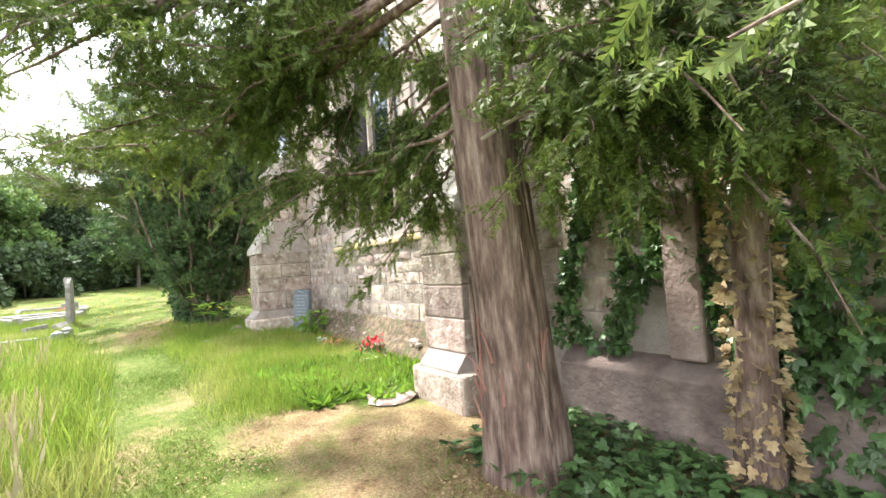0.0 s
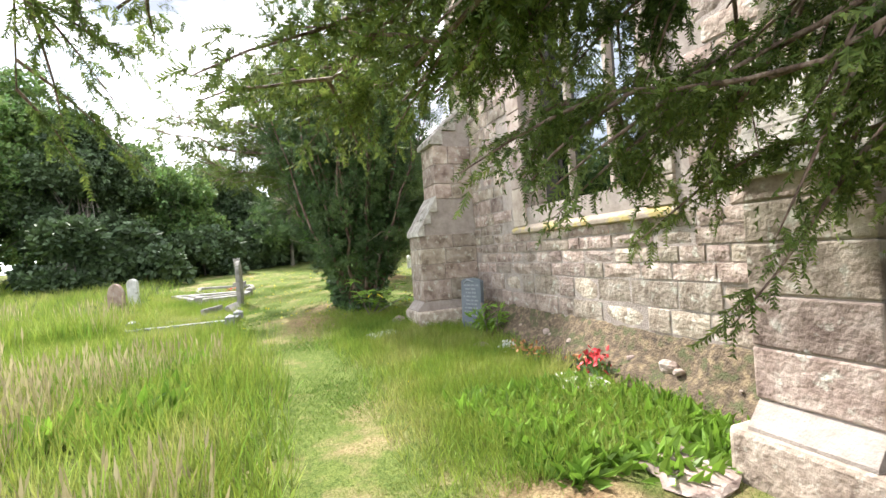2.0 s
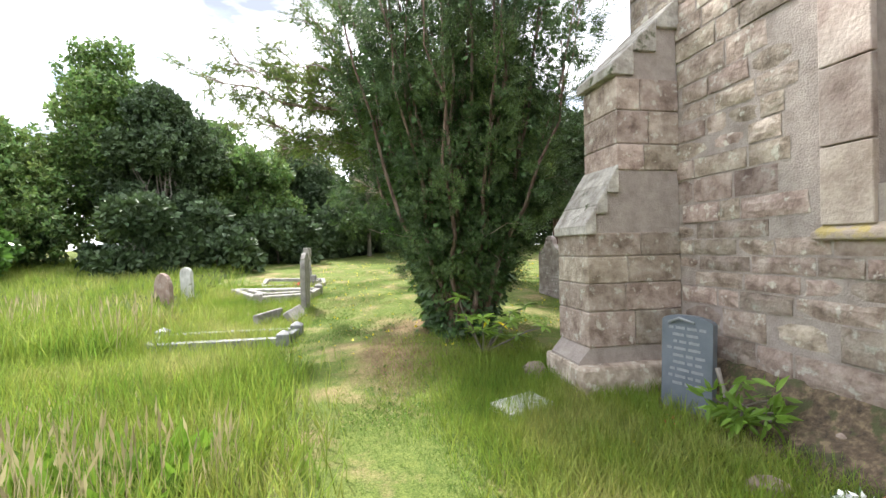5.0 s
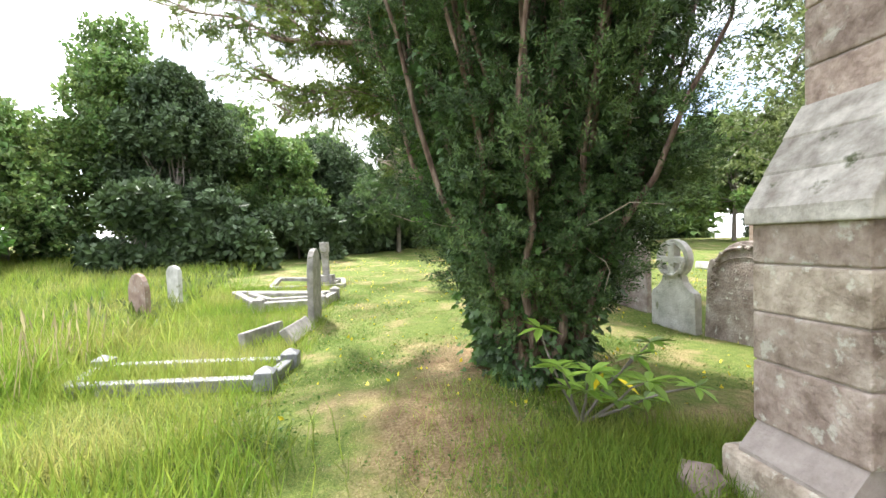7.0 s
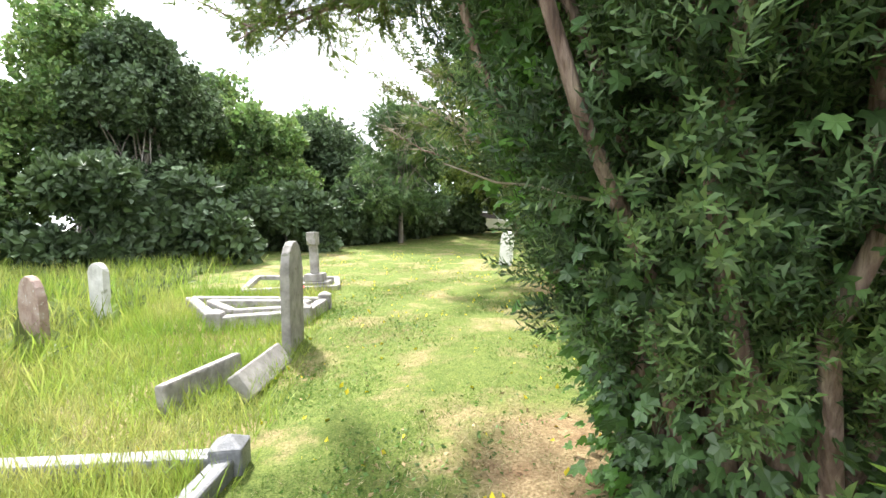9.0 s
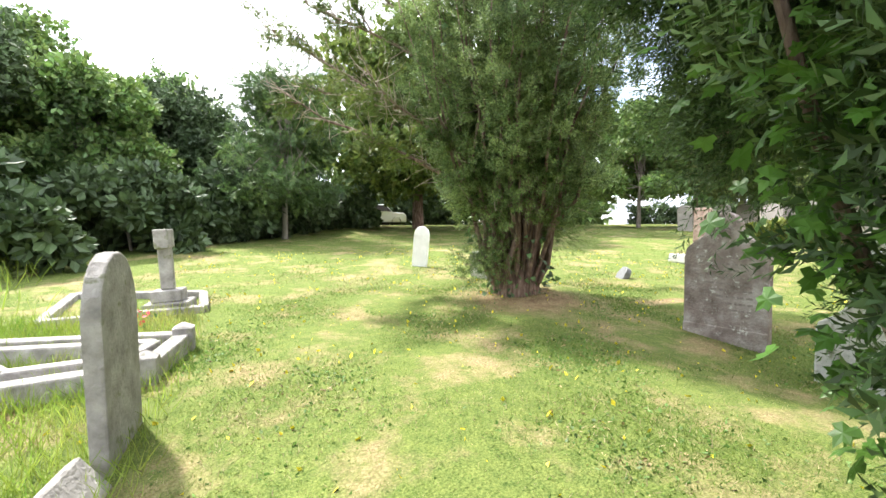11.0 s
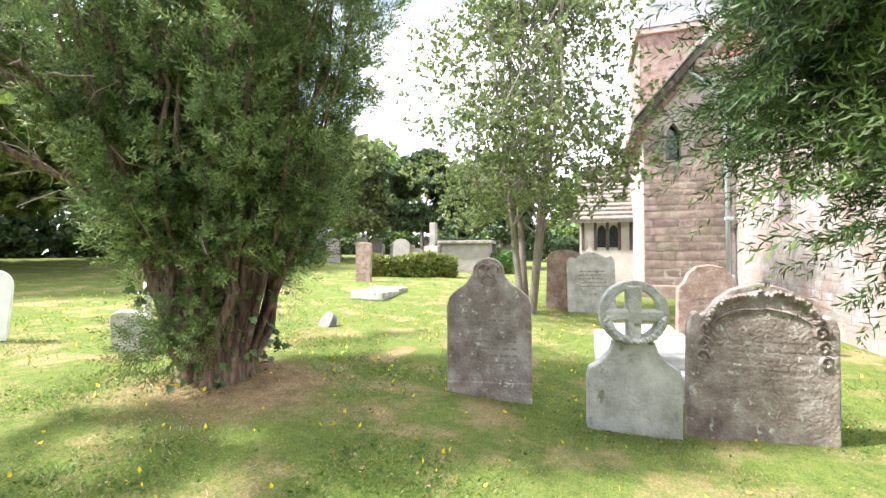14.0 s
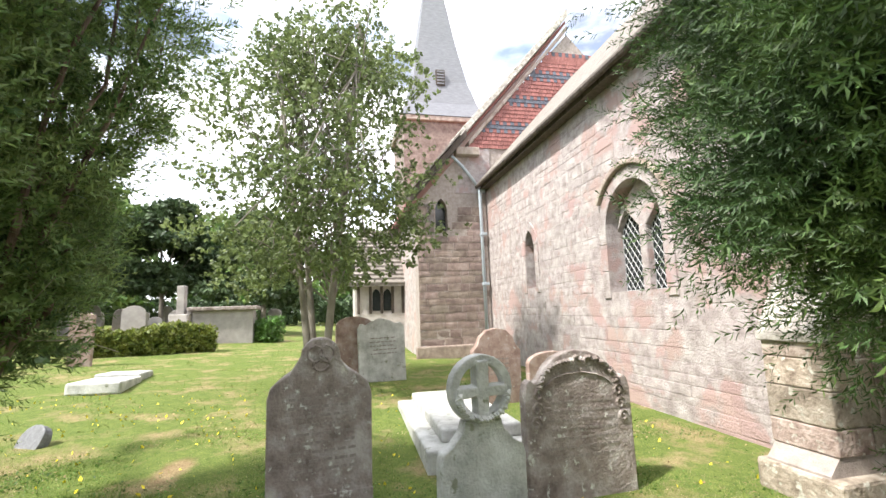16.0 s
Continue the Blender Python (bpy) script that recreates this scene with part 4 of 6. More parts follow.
fix_normals(part("roof_slope", g, M_TILE_RED, closing))

# ---- graves ----
def round_top(w, h, shoulder, bump=0.0, steps=9):
    """A headstone outline in x and z: shoulders and a rounded head."""
    pts = [(-w / 2, -0.3), (w / 2, -0.3), (w / 2, shoulder)]
    for i in range(steps + 1):
        a = math.pi * i / steps
        pts.append((math.cos(a) * w / 2 * (1 - bump), shoulder + bump * 0.1 + math.sin(a) * (h - shoulder - bump * 0.1)))
    pts.append((-w / 2, shoulder))
    return pts


def stone_frame(x, y, yaw, lean=0.0, tilt=0.0, z=None):
    """Local x across the stone (towards -y of the plan at yaw 0), local -y the face that looks to -x."""
    return pose(x, y, gz(x, y) if z is None else z, 0, 0, -90 + yaw) @ pose(0, 0, 0, lean, tilt, 0)


def lines(parent, rows, w, z_top, gap, y, material, seed):
    """Worn inscription: plain bars."""
    r = rng_of(seed)
    for i in range(rows):
        g = Geo()
        z = z_top - i * gap
        x = -w / 2 + r.uniform(0, w * 0.2)
        while x < w / 2 - 0.05:
            q = r.uniform(0.03, 0.11)
            g.box(x, min(x + q, w / 2), y - 0.004, y + 0.01, z - 0.012, z + 0.012)
            x += q + 0.025
        part("inscription", g, material, parent, "worn illegible inscription line")["kind"] = "stuff"


def headstone(m, outline, thick, material, label, rows=0, lw=0.5, lz=1.0, lgap=0.09, lmat=None, bevel=0.015, group="", seed=1, base=None):
    e = empty("headstone", m, label, "gravestone", group)
    g = Geo()
    g.prism(outline, -thick / 2, thick / 2)
    fix_normals(part("slab", g, material, e, bevel=bevel))
    if base:
        g = Geo()
        g.box(-base[0] / 2, base[0] / 2, -thick / 2 - base[2], thick / 2 + base[2], -0.3, base[1])
        part("base", g, material, e, bevel=bevel)
    if rows:
        lines(e, rows, lw, lz, lgap, -thick / 2, lmat or M_LETTER_DARK, seed)
    return e


# three old stones side by side
yaw_row = 13
ls = [(-0.45, -0.3), (0.45, -0.3), (0.45, 0.98), (0.42, 1.08), (0.33, 1.16), (0.24, 1.22), (0.17, 1.30)]
ls += [(0.17 * math.cos(a), 1.33 + 0.17 * math.sin(a)) for a in np.linspace(0, math.pi, 9)] + [(-0.24, 1.22), (-0.33, 1.16), (-0.42, 1.08), (-0.45, 0.98)]
o = headstone(stone_frame(6.53, 15.6, yaw_row, 1), ls, 0.12, M_GRAVE_BROWN, "tall brown weathered headstone with a trefoil top and lichen spots", 9, 0.6, 0.98, 0.075, seed=71)
g = Geo()
g.box(-0.452, 0.452, -0.075, -0.055, -0.3, 0.17)
part("plinth_band", g, M_GRAVE_BROWN, o, bevel=0.01)
for a in (0.5, 2.6, 4.7):
    g = Geo()
    g.tube([(0.1 * math.cos(a + t) * 0.7 + 0.055 * math.cos(a * 1.0), -0.065, 1.33 + 0.055 * math.sin(a) + 0.07 * math.sin(a + t)) for t in np.linspace(0, 6.28, 13)], 0.014, 5)
    part("trefoil", g, M_GRAVE_BROWN, o)

cs = [(-0.42, -0.3), (0.42, -0.3), (0.42, 0.52), (0.40, 0.60), (0.30, 0.66), (0.21, 0.76), (0.18, 0.86), (-0.18, 0.86), (-0.21, 0.76), (-0.30, 0.66), (-0.40, 0.60), (-0.42, 0.52)]
o = headstone(stone_frame(6.45, 14.17, yaw_row, 1), cs, 0.14, M_GRAVE_GREY, "pale grey headstone topped by a pierced wheel cross and wreath")
g = Geo()
ang = np.linspace(0, 2 * math.pi, 29)
cz = 1.12
v, f = [], []
for a in ang[:-1]:
    for rad, y in ((0.31, -0.06), (0.31, 0.06), (0.225, 0.06), (0.225, -0.06)):
        v.append((rad * math.cos(a), y, cz + rad * math.sin(a)))
k = 28
for i in range(k):
    j = (i + 1) % k
    f += [(4 * i + q, 4 * i + (q + 1) % 4, 4 * j + (q + 1) % 4, 4 * j + q) for q in range(4)]
g.add(v, f)
fix_normals(part("ring", g, M_GRAVE_GREY, o, bevel=0.012))
g = Geo()
g.prism([(-0.055, 0.8), (0.055, 0.8), (0.06, 1.06), (0.25, 1.05), (0.25, 1.15), (0.06, 1.15), (0.065, 1.38), (-0.065, 1.38), (-0.06, 1.15), (-0.25, 1.15), (-0.25, 1.05), (-0.06, 1.06)], -0.085, 0.07)
fix_normals(part("cross", g, M_GRAVE_GREY, o, bevel=0.015))
_r = rng_of(72)
for i in range(26):
    a = math.pi * (1.02 + 0.96 * i / 25)
    g = Geo()
    x, z = 0.24 * math.cos(a), 1.08 + 0.22 * math.sin(a)
    g.tube([(x - 0.03, -0.08, z - 0.02), (x, -0.105, z + _r.uniform(-0.02, 0.02)), (x + 0.03, -0.08, z + 0.03)], [0.012, 0.03, 0.01], 5)
    part("wreath_leaf", g, M_GRAVE_GREY, o)

rs = [(-0.61, -0.3), (0.61, -0.3), (0.61, 1.02), (0.585, 1.12), (0.54, 1.16), (0.50, 1.12), (0.44, 1.16), (0.36, 1.27), (0.26, 1.36), (0.13, 1.41), (0, 1.43),
      (-0.13, 1.41), (-0.26, 1.36), (-0.36, 1.27), (-0.44, 1.16), (-0.50, 1.12), (-0.54, 1.16), (-0.585, 1.12), (-0.61, 1.02)]
o = headstone(stone_frame(6.74, 13.1, 9, -2, 1), rs, 0.13, M_GRAVE_BROWN, "broad brown headstone with a carved arched top and scrolled shoulders", 7, 0.85, 0.92, 0.085, seed=73)
_r = rng_of(74)
for i in range(34):
    a = math.pi * i / 33
    g = Geo()
    x, z = 0.44 * math.cos(a), 1.08 + 0.26 * math.sin(a)
    g.tube([(x - 0.035, -0.06, z), (x, -0.085, z + _r.uniform(-0.03, 0.03)), (x + 0.035, -0.06, z + 0.02)], [0.01, 0.028, 0.01], 5)
    part("carved_leaf", g, M_GRAVE_BROWN, o)
for s in (-1, 1):
    for k in range(3):
        g = Geo()
        g.tube([(s * (0.46 + 0.02 * k) + 0.07 * (1 - t / 9) * math.cos(t), -0.07, 1.0 - 0.13 * k + 0.07 * (1 - t / 9) * math.sin(t)) for t in np.linspace(0, 8, 18)], 0.016, 5)
        part("scroll", g, M_GRAVE_BROWN, o)
g = Geo()
g.tube([(0.42 * math.cos(a), -0.07, 1.0 + 0.2 * math.sin(a)) for a in np.linspace(0.1, math.pi - 0.1, 14)], 0.013, 5)
part("moulding", g, M_GRAVE_BROWN, o)

# slate stone against the buttress, and what is laid before it
o = headstone(stone_frame(4.56, 8.68, 18, -3), round_top(0.47, 0.86, 0.8, 0.0), 0.07, M_SLATE, "small blue slate headstone with pale lettering beside the buttress", 9, 0.36, 0.74, 0.062, M_LETTER, 0.006, seed=75)
g = Geo()
g.tube([(-0.16, -0.05, 0.78), (-0.05, -0.06, 0.83), (0.08, -0.05, 0.80)], 0.012, 5)
part("carved_emblem", g, M_LETTER, o)


def plain_stone(x, y, w, h, thick, m, label, yaw=0, lean=0, tilt=0, shoulder=0.75, rows=0, group="", z=None):
    return headstone(stone_frame(x, y, yaw, lean, tilt, z), round_top(w, h, h * shoulder), thick, m, label, rows, w * 0.7, h * 0.75, 0.08, group=group, seed=int(abs(x * 97 + y * 13)) + 1)


plain_stone(0.66, 15.45, 0.62, 1.25, 0.1, M_CONCRETE, "narrow round-topped grey headstone standing by broken kerbs", -4, 0, 2, 0.72, 4)
plain_stone(-2.3, 15.85, 0.5, 0.82, 0.09, M_GRAVE_RED, "small leaning brown headstone in long grass", 55, 4, 5, 0.62)
plain_stone(-2.15, 16.85, 0.32, 0.84, 0.09, M_GRAVE_GREY, "small pale grey headstone in long grass", 60, 2, -1, 0.85)
plain_stone(5.15, 22.2, 0.37, 0.95, 0.1, M_MARBLE, "small white marble headstone with a rounded top", 52, 0, 5, 0.78)
plain_stone(7.6, 22.6, 0.42, 0.6, 0.1, M_GRAVE_GREY, "low pale headstone behind the yew", -30)
plain_stone(5.75, 20.2, 0.5, 0.55, 0.1, M_GRAVE_GREY, "leaning grey gravestone behind the yew stems", 20, 12, 8, 0.8)
plain_stone(8.5, 19.2, 0.34, 0.26, 0.12, M_GRANITE, "small dark tilted grave marker on the grass", -20, -30, 0, 0.4)
plain_stone(13.6, 15.7, 0.9, 1.5, 0.13, M_GRAVE_RED, "old reddish headstone with a shouldered top", 13, -2, 2, 0.85)
bk = [(-0.56, -0.3), (0.56, -0.3), (0.56, 1.25), (0.48, 1.36), (0.36, 1.32), (0.2, 1.42), (0, 1.47), (-0.2, 1.42), (-0.36, 1.32), (-0.48, 1.36), (-0.56, 1.25)]
headstone(stone_frame(13.3, 15.0, 13, -3, -1), bk, 0.13, M_GRAVE_GREY, "grey mottled headstone with a wavy top", 5, 0.7, 1.0, 0.09)
headstone(stone_frame(10.6, 12.95, 13, 0, 1), [(-0.5, -0.3), (0.5, -0.3), (0.5, 0.95), (0.4, 1.05), (0.34, 1.2), (0.2, 1.32), (0, 1.36), (-0.2, 1.32), (-0.34, 1.2), (-0.4, 1.05), (-0.5, 0.95)], 0.13, M_GRAVE_RED, "red-brown headstone with a stepped round top and pale lichen", 4, 0.6, 0.8, 0.09)
plain_stone(10.4, 11.95, 1.0, 0.95, 0.12, M_GRAVE_RED, "low broad red sandstone gravestone near the church wall", 13, 0, 0, 0.8)

def kerb_bar(parent, a, b, w, h, m, z):
    g = Geo()
    a, b = Vector(a), Vector(b)
    d = (b - a).normalized()
    n = Vector((-d.y, d.x)) * w / 2
    p = [a + n, a - n, b - n, b + n]
    g.add([(q.x, q.y, z(q) - 0.2) for q in p] + [(q.x, q.y, z(q) + h) for q in p], [(3, 2, 1, 0), (4, 5, 6, 7), (0, 1, 5, 4), (1, 2, 6, 5), (2, 3, 7, 6), (3, 0, 4, 7)])
    fix_normals(part("kerb", g, m, parent, bevel=0.02))


def kerb_grave(corners, m, label, w=0.13, h=0.16, posts=(), ph=0.3, pw=0.2):
    """Stone kerbs round a grave plot, with corner posts; corners in the plan."""
    cx, cy = sum(c[0] for c in corners) / 4, sum(c[1] for c in corners) / 4
    z0 = gz(cx, cy)
    e = empty("kerb_grave", pose(cx, cy, z0), label, "grave kerb")
    loc = [(x - cx, y - cy) for x, y in corners]
    zz = lambda q: gz(q.x + cx, q.y + cy) - z0
    for i in range(4):
        kerb_bar(e, loc[i], loc[(i + 1) % 4], w, h, m, zz)
    for i in posts:
        x, y = loc[i]
        g = Geo()
        z = zz(Vector((x, y)))
        g.box(x - pw / 2, x + pw / 2, y - pw / 2, y + pw / 2, z - 0.2, z + ph - 0.06)
        g.add([(x - pw / 2, y - pw / 2, z + ph - 0.06), (x + pw / 2, y - pw / 2, z + ph - 0.06), (x + pw / 2, y + pw / 2, z + ph - 0.06), (x - pw / 2, y + pw / 2, z + ph - 0.06), (x, y, z + ph)],
              [(0, 1, 4), (1, 2, 4), (2, 3, 4), (3, 0, 4)])
        part("corner_post", g, m, e, bevel=0.015)
    return e


kerb_grave([(0.66, 12.15), (0.77, 12.8), (-1.25, 12.95), (-1.2, 12.3)], M_GRANITE, "dark granite grave kerbs overgrown by long grass", 0.13, 0.12, (0, 1, 2), 0.23, 0.19)
kerb_grave([(0.62, 16.5), (0.8, 17.35), (-1.35, 17.75), (-0.5, 16.35)], M_CONCRETE, "weathered pale grave kerbs with corner posts", 0.15, 0.17, (0, 1, 3), 0.28, 0.19)
kerb_grave([(0.45, 16.68), (0.6, 17.05), (-0.9, 17.3), (-0.35, 16.6)], M_CONCRETE, "inner pale stone edging of a grave", 0.12, 0.2)
kerb_grave([(0.85, 18.95), (0.75, 20.05), (-1.0, 20.45), (-0.85, 18.75)], M_CONCRETE, "low pale grave kerbs round a stone cross", 0.12, 0.1)
for a, b, tilt, lab in (((0.62, 15.05), (0.5, 13.95), 38, "leaning fallen kerb stone beside a headstone"), ((0.25, 14.75), (-0.05, 13.8), 8, "fallen kerb stone lying in the grass")):
    a, b = Vector(a), Vector(b)
    c = (a + b) / 2
    e = empty("fallen_kerb", pose(c.x, c.y, gz(c.x, c.y) + 0.1, 0, 0, math.degrees(math.atan2(b.y - a.y, b.x - a.x))) @ pose(0, 0, 0, tilt, 0, 0), lab, "kerb stone")
    g = Geo()
    g.box(-(b - a).length / 2, (b - a).length / 2, -0.05, 0.05, -0.12, 0.14)
    part("slab", g, M_CONCRETE, e, bevel=0.02)

def cross_monument():
    e = empty("cross_monument", pose(0.42, 19.2, gz(0.42, 19.2), 0, 0, -6) @ pose(0, 0, 0, 0, -3, 0), "slim weathered stone cross on a stepped base", "grave cross")
    for nm, b in (("base", (-0.28, 0.28, -0.24, 0.24, -0.2, 0.14)), ("step", (-0.19, 0.19, -0.16, 0.16, 0.14, 0.3)), ("shaft", (-0.08, 0.08, -0.07, 0.07, 0.3, 0.92)), ("head", (-0.09, 0.09, -0.16, 0.16, 0.86, 1.12))):
        g = Geo()
        g.box(*b)
        part(nm, g, M_CONCRETE, e, bevel=0.02)


cross_monument()

# low box tomb behind the wheel cross
e = empty("kerb_tomb", pose(9.0, 13.95, gz(9.0, 13.95), 0, 0, 4), "low pale stone tomb with a moulded ledger", "tomb")
for nm, b, m in (("plinth", (-1.5, 1.5, -0.72, 0.72, -0.25, 0.2), M_GRAVE_GREY), ("ledger", (-1.25, 1.25, -0.5, 0.5, 0.2, 0.36), M_GRAVE_GREY)):
    g = Geo()
    g.box(*b)
    part(nm, g, m, e, bevel=0.03)
e = empty("ledger_slab", pose(13.2, 20.75, gz(13.2, 20.75), 2, 3, 12), "sunken broken grey grave slab in the turf", "grave slab")
for b in ((-1.3, 0.2, -0.45, 0.45, -0.1, 0.14), (0.3, 1.4, -0.4, 0.5, -0.1, 0.2)):
    g = Geo()
    g.box(*b)
    part("slab", g, M_GRAVE_GREY, e, bevel=0.04)
e = empty("flat_plaque", pose(3.16, 9.1, gz(3.16, 9.1), 3, -2, 20), "flat grey grave plaque sunk in the grass", "grave plaque")
g = Geo()
g.box(-0.25, 0.25, -0.16, 0.16, -0.05, 0.07)
part("slab", g, M_GRAVE_GREY, e, bevel=0.015)
e = empty("grave_slab", pose(4.3, 5.62, gz(4.3, 5.62), 2, -3, -20), "flat pale stone with flowers on it", "grave slab")
g = Geo()
g.box(-0.2, 0.25, -0.26, 0.26, -0.06, 0.09)
part("slab", g, M_GRAVE_GREY, e, bevel=0.03)
for x, y, s, sd in ((3.95, 4.2, 0.34, 1), (4.82, 5.0, 0.1, 2), (4.86, 5.75, 0.07, 3), (4.8, 6.4, 0.06, 4), (4.88, 7.0, 0.09, 5), (4.84, 7.6, 0.06, 6), (4.15, 7.5, 0.13, 7), (3.9, 3.95, 0.3, 8), (3.65, 9.95, 0.2, 9), *((4.78 + 0.13 * ((k * 37) % 11) / 11, 4.3 + k * 0.17 + 0.13 * ((k * 29) % 7) / 7, 0.02 + 0.04 * ((k * 53) % 10) / 10, 20 + k) for k in range(0, 27, 3))):
    r = rng_of(300 + sd)
    bm = bmesh.new()
    bmesh.ops.create_icosphere(bm, subdivisions=2, radius=1)
    for q in bm.verts:
        q.co *= 1 + r.uniform(-0.16, 0.16)
        q.co = Vector((q.co.x * s, q.co.y * s * 0.7, q.co.z * s * (0.6 if s < 0.3 else 0.16)))
    me = bpy.data.meshes.new("rubble_stone")
    bm.to_mesh(me)
    bm.free()
    me.materials.append((M_STONE, M_STONE_DARK)[sd % 2])
    ob = new("rubble_stone", me)
    ob.matrix_world = pose(x, y, (0.57 + 0.013 * (y - 3.8) + s * 0.2 if x > 4.75 else gz(x, y) + 0.02), 0, 0, sd * 47)
    tagged(ob, "rough loose stone on the grave bed by the wall" if s < 0.3 else "flat rough paving stone at the buttress foot", "stone")

def posy(x, y, z, m, n, size, label, seed, pot=None):
    """A bunch of flowers: petals on short stems, in a pot or wrapping where there is one."""
    e = empty("flower_posy", pose(x, y, z), label, "flowers")
    r = rng_of(seed)
    g = Geo()
    p = r.normal(size=(n, 3)) * (size * 0.5, size * 0.5, size * 0.3) + (0, 0, size * 0.9)
    g.scatter(*LEAF, p, r.normal(size=(n, 3)) + (0, 0, 0.6), size * 0.45, r)
    part("petals", g, m, e)["kind"] = "stuff"
    g = Geo()
    p = r.normal(size=(n, 3)) * (size * 0.5, size * 0.5, size * 0.2) + (0, 0, size * 0.45)
    g.scatter(*LANCE, p, r.normal(size=(n, 3)) + (0, 0, 1.0), size * 0.6, r)
    part("leaves", g, M_IVY, e)["kind"] = "stuff"
    if pot:
        g = Geo()
        g.tube([(0, 0, -0.05), (0, 0, size * 0.3), (0, 0, size * 0.9)], [size * 0.4, size * 0.46, size * 0.5], 10)
        part("wrapping", g, pot, e)


posy(4.52, 5.66, gz(4.5, 5.66) + 0.06, M_RED, 60, 0.17, "red flowers withering on a grave", 81)
posy(4.62, 5.95, gz(4.5, 6) + 0.02, M_ORANGE, 40, 0.13, "dried orange flowers on a grave", 82)
posy(4.4, 6.6, gz(4.4, 6.6), M_ORANGE, 40, 0.14, "withered brown flower bunch on a grave", 83)
posy(4.36, 7.2, gz(4.36, 7.2), M_WHITE, 24, 0.12, "small posy wrapped in clear film", 84, M_PLASTIC)
posy(4.42, 6.95, gz(4.4, 7), M_ORANGE, 26, 0.12, "orange flower bunch laid by the wall", 85)
posy(4.2, 8.45, gz(4.2, 8.4), M_RED, 8, 0.07, "tiny red flowers at a slate headstone", 86)
posy(0.2, 18.2, gz(0.2, 18.2), M_RED, 20, 0.16, "dark red wreath of flowers on a grave", 87)

# far gravestones on the bank
_r = rng_of(91)
for i in range(26):
    x, y = 24 + _r.uniform(0, 16), 22 + _r.uniform(0, 10)
    h = _r.uniform(0.9, 1.7)
    plain_stone(x, y, h * _r.uniform(0.5, 0.7), h, 0.14, M_GRAVE_FAR, "distant weathered headstone on the churchyard bank", 13 + _r.uniform(-8, 8), _r.uniform(-4, 4), _r.uniform(-4, 4), _r.uniform(0.7, 0.9), group="distant headstones")
plain_stone(16.3, 23.3, 0.55, 1.45, 0.2, M_GRAVE_RED, "pinkish upright gravestone beside the hedge", 13, 0, 1, 0.95)
e = empty("chest_tomb", pose(25.5, 22.4, gz(25.5, 22.4), 0, 0, 10), "large pale chest tomb with a dark lid", "tomb")
for nm, b, m in (("chest", (-0.8, 0.8, -1.3, 1.3, -0.2, 1.5), M_GRAVE_FAR), ("lid", (-1.0, 1.0, -1.5, 1.5, 1.5, 1.68), M_GRAVE_BROWN)):
    g = Geo()
    g.box(*b)
    part(nm, g, m, e, bevel=0.04)
e = empty("obelisk", pose(24.5, 24.0, gz(24.5, 24.0)), "grey stone pillar monument on a square plinth", "monument")
for nm, b in (("plinth", (-0.6, 0.6, -0.6, 0.6, -0.2, 0.9)), ("die", (-0.4, 0.4, -0.4, 0.4, 0.9, 1.3)), ("shaft", (-0.17, 0.17, -0.17, 0.17, 1.3, 2.6))):
    g = Geo()
    g.box(*b)
    part(nm, g, M_GRAVE_FAR, e, bevel=0.03)

# parked white car beyond the hedge
e = empty("parked_car", pose(8.6, 40.5, gz(8.6, 36) - 0.1, 0, 0, 12), "white car parked beyond the churchyard hedge", "car")
g = Geo()
g.prism([(-2.1, 0.3), (2.1, 0.3), (2.1, 0.75), (1.9, 0.9), (1.1, 0.95), (0.6, 1.42), (-0.9, 1.45), (-1.6, 1.0), (-2.1, 0.9)], -0.85, 0.85)
fix_normals(part("body", g, M_CAR, e, bevel=0.08))
g = Geo()
g.prism([(0.98, 0.97), (0.55, 1.36), (-0.85, 1.39), (-1.4, 1.02)], -0.87, 0.87)
fix_normals(part("window", g, M_GLASS_DARK, e))
for x in (-1.3, 1.3):
    for y in (-0.8, 0.8):
        g = Geo()
        g.tube([(x, y - 0.1, 0.32), (x, y + 0.1, 0.32)], 0.32, 14)
        part("wheel", g, M_TYRE, e)

# ---- trees ----
def wander(p0, p1, r, k=6, amount=0.08, sag=0.0):
    """A bent line from p0 to p1."""
    p0, p1 = np.asarray(p0, float), np.asarray(p1, float)
    t = np.linspace(0, 1, k)[:, None]
    ln = np.linalg.norm(p1 - p0)
    off = np.cumsum(r.normal(size=(k, 3)) * amount * ln / k, axis=0) * t
    pts = p0 + (p1 - p0) * t + off
    pts[:, 2] -= sag * ln * (t[:, 0] ** 2)
    return pts


def along_line(pts, r, n, lo=0.0):
    """Random places and directions along a bent line."""
    s = lo + (1 - lo) * r.random(n)
    f = s * (len(pts) - 1)
    i = np.minimum(f.astype(int), len(pts) - 2)
    w = (f - i)[:, None]
    return pts[i] * (1 - w) + pts[i + 1] * w, pts[i + 1] - pts[i], s


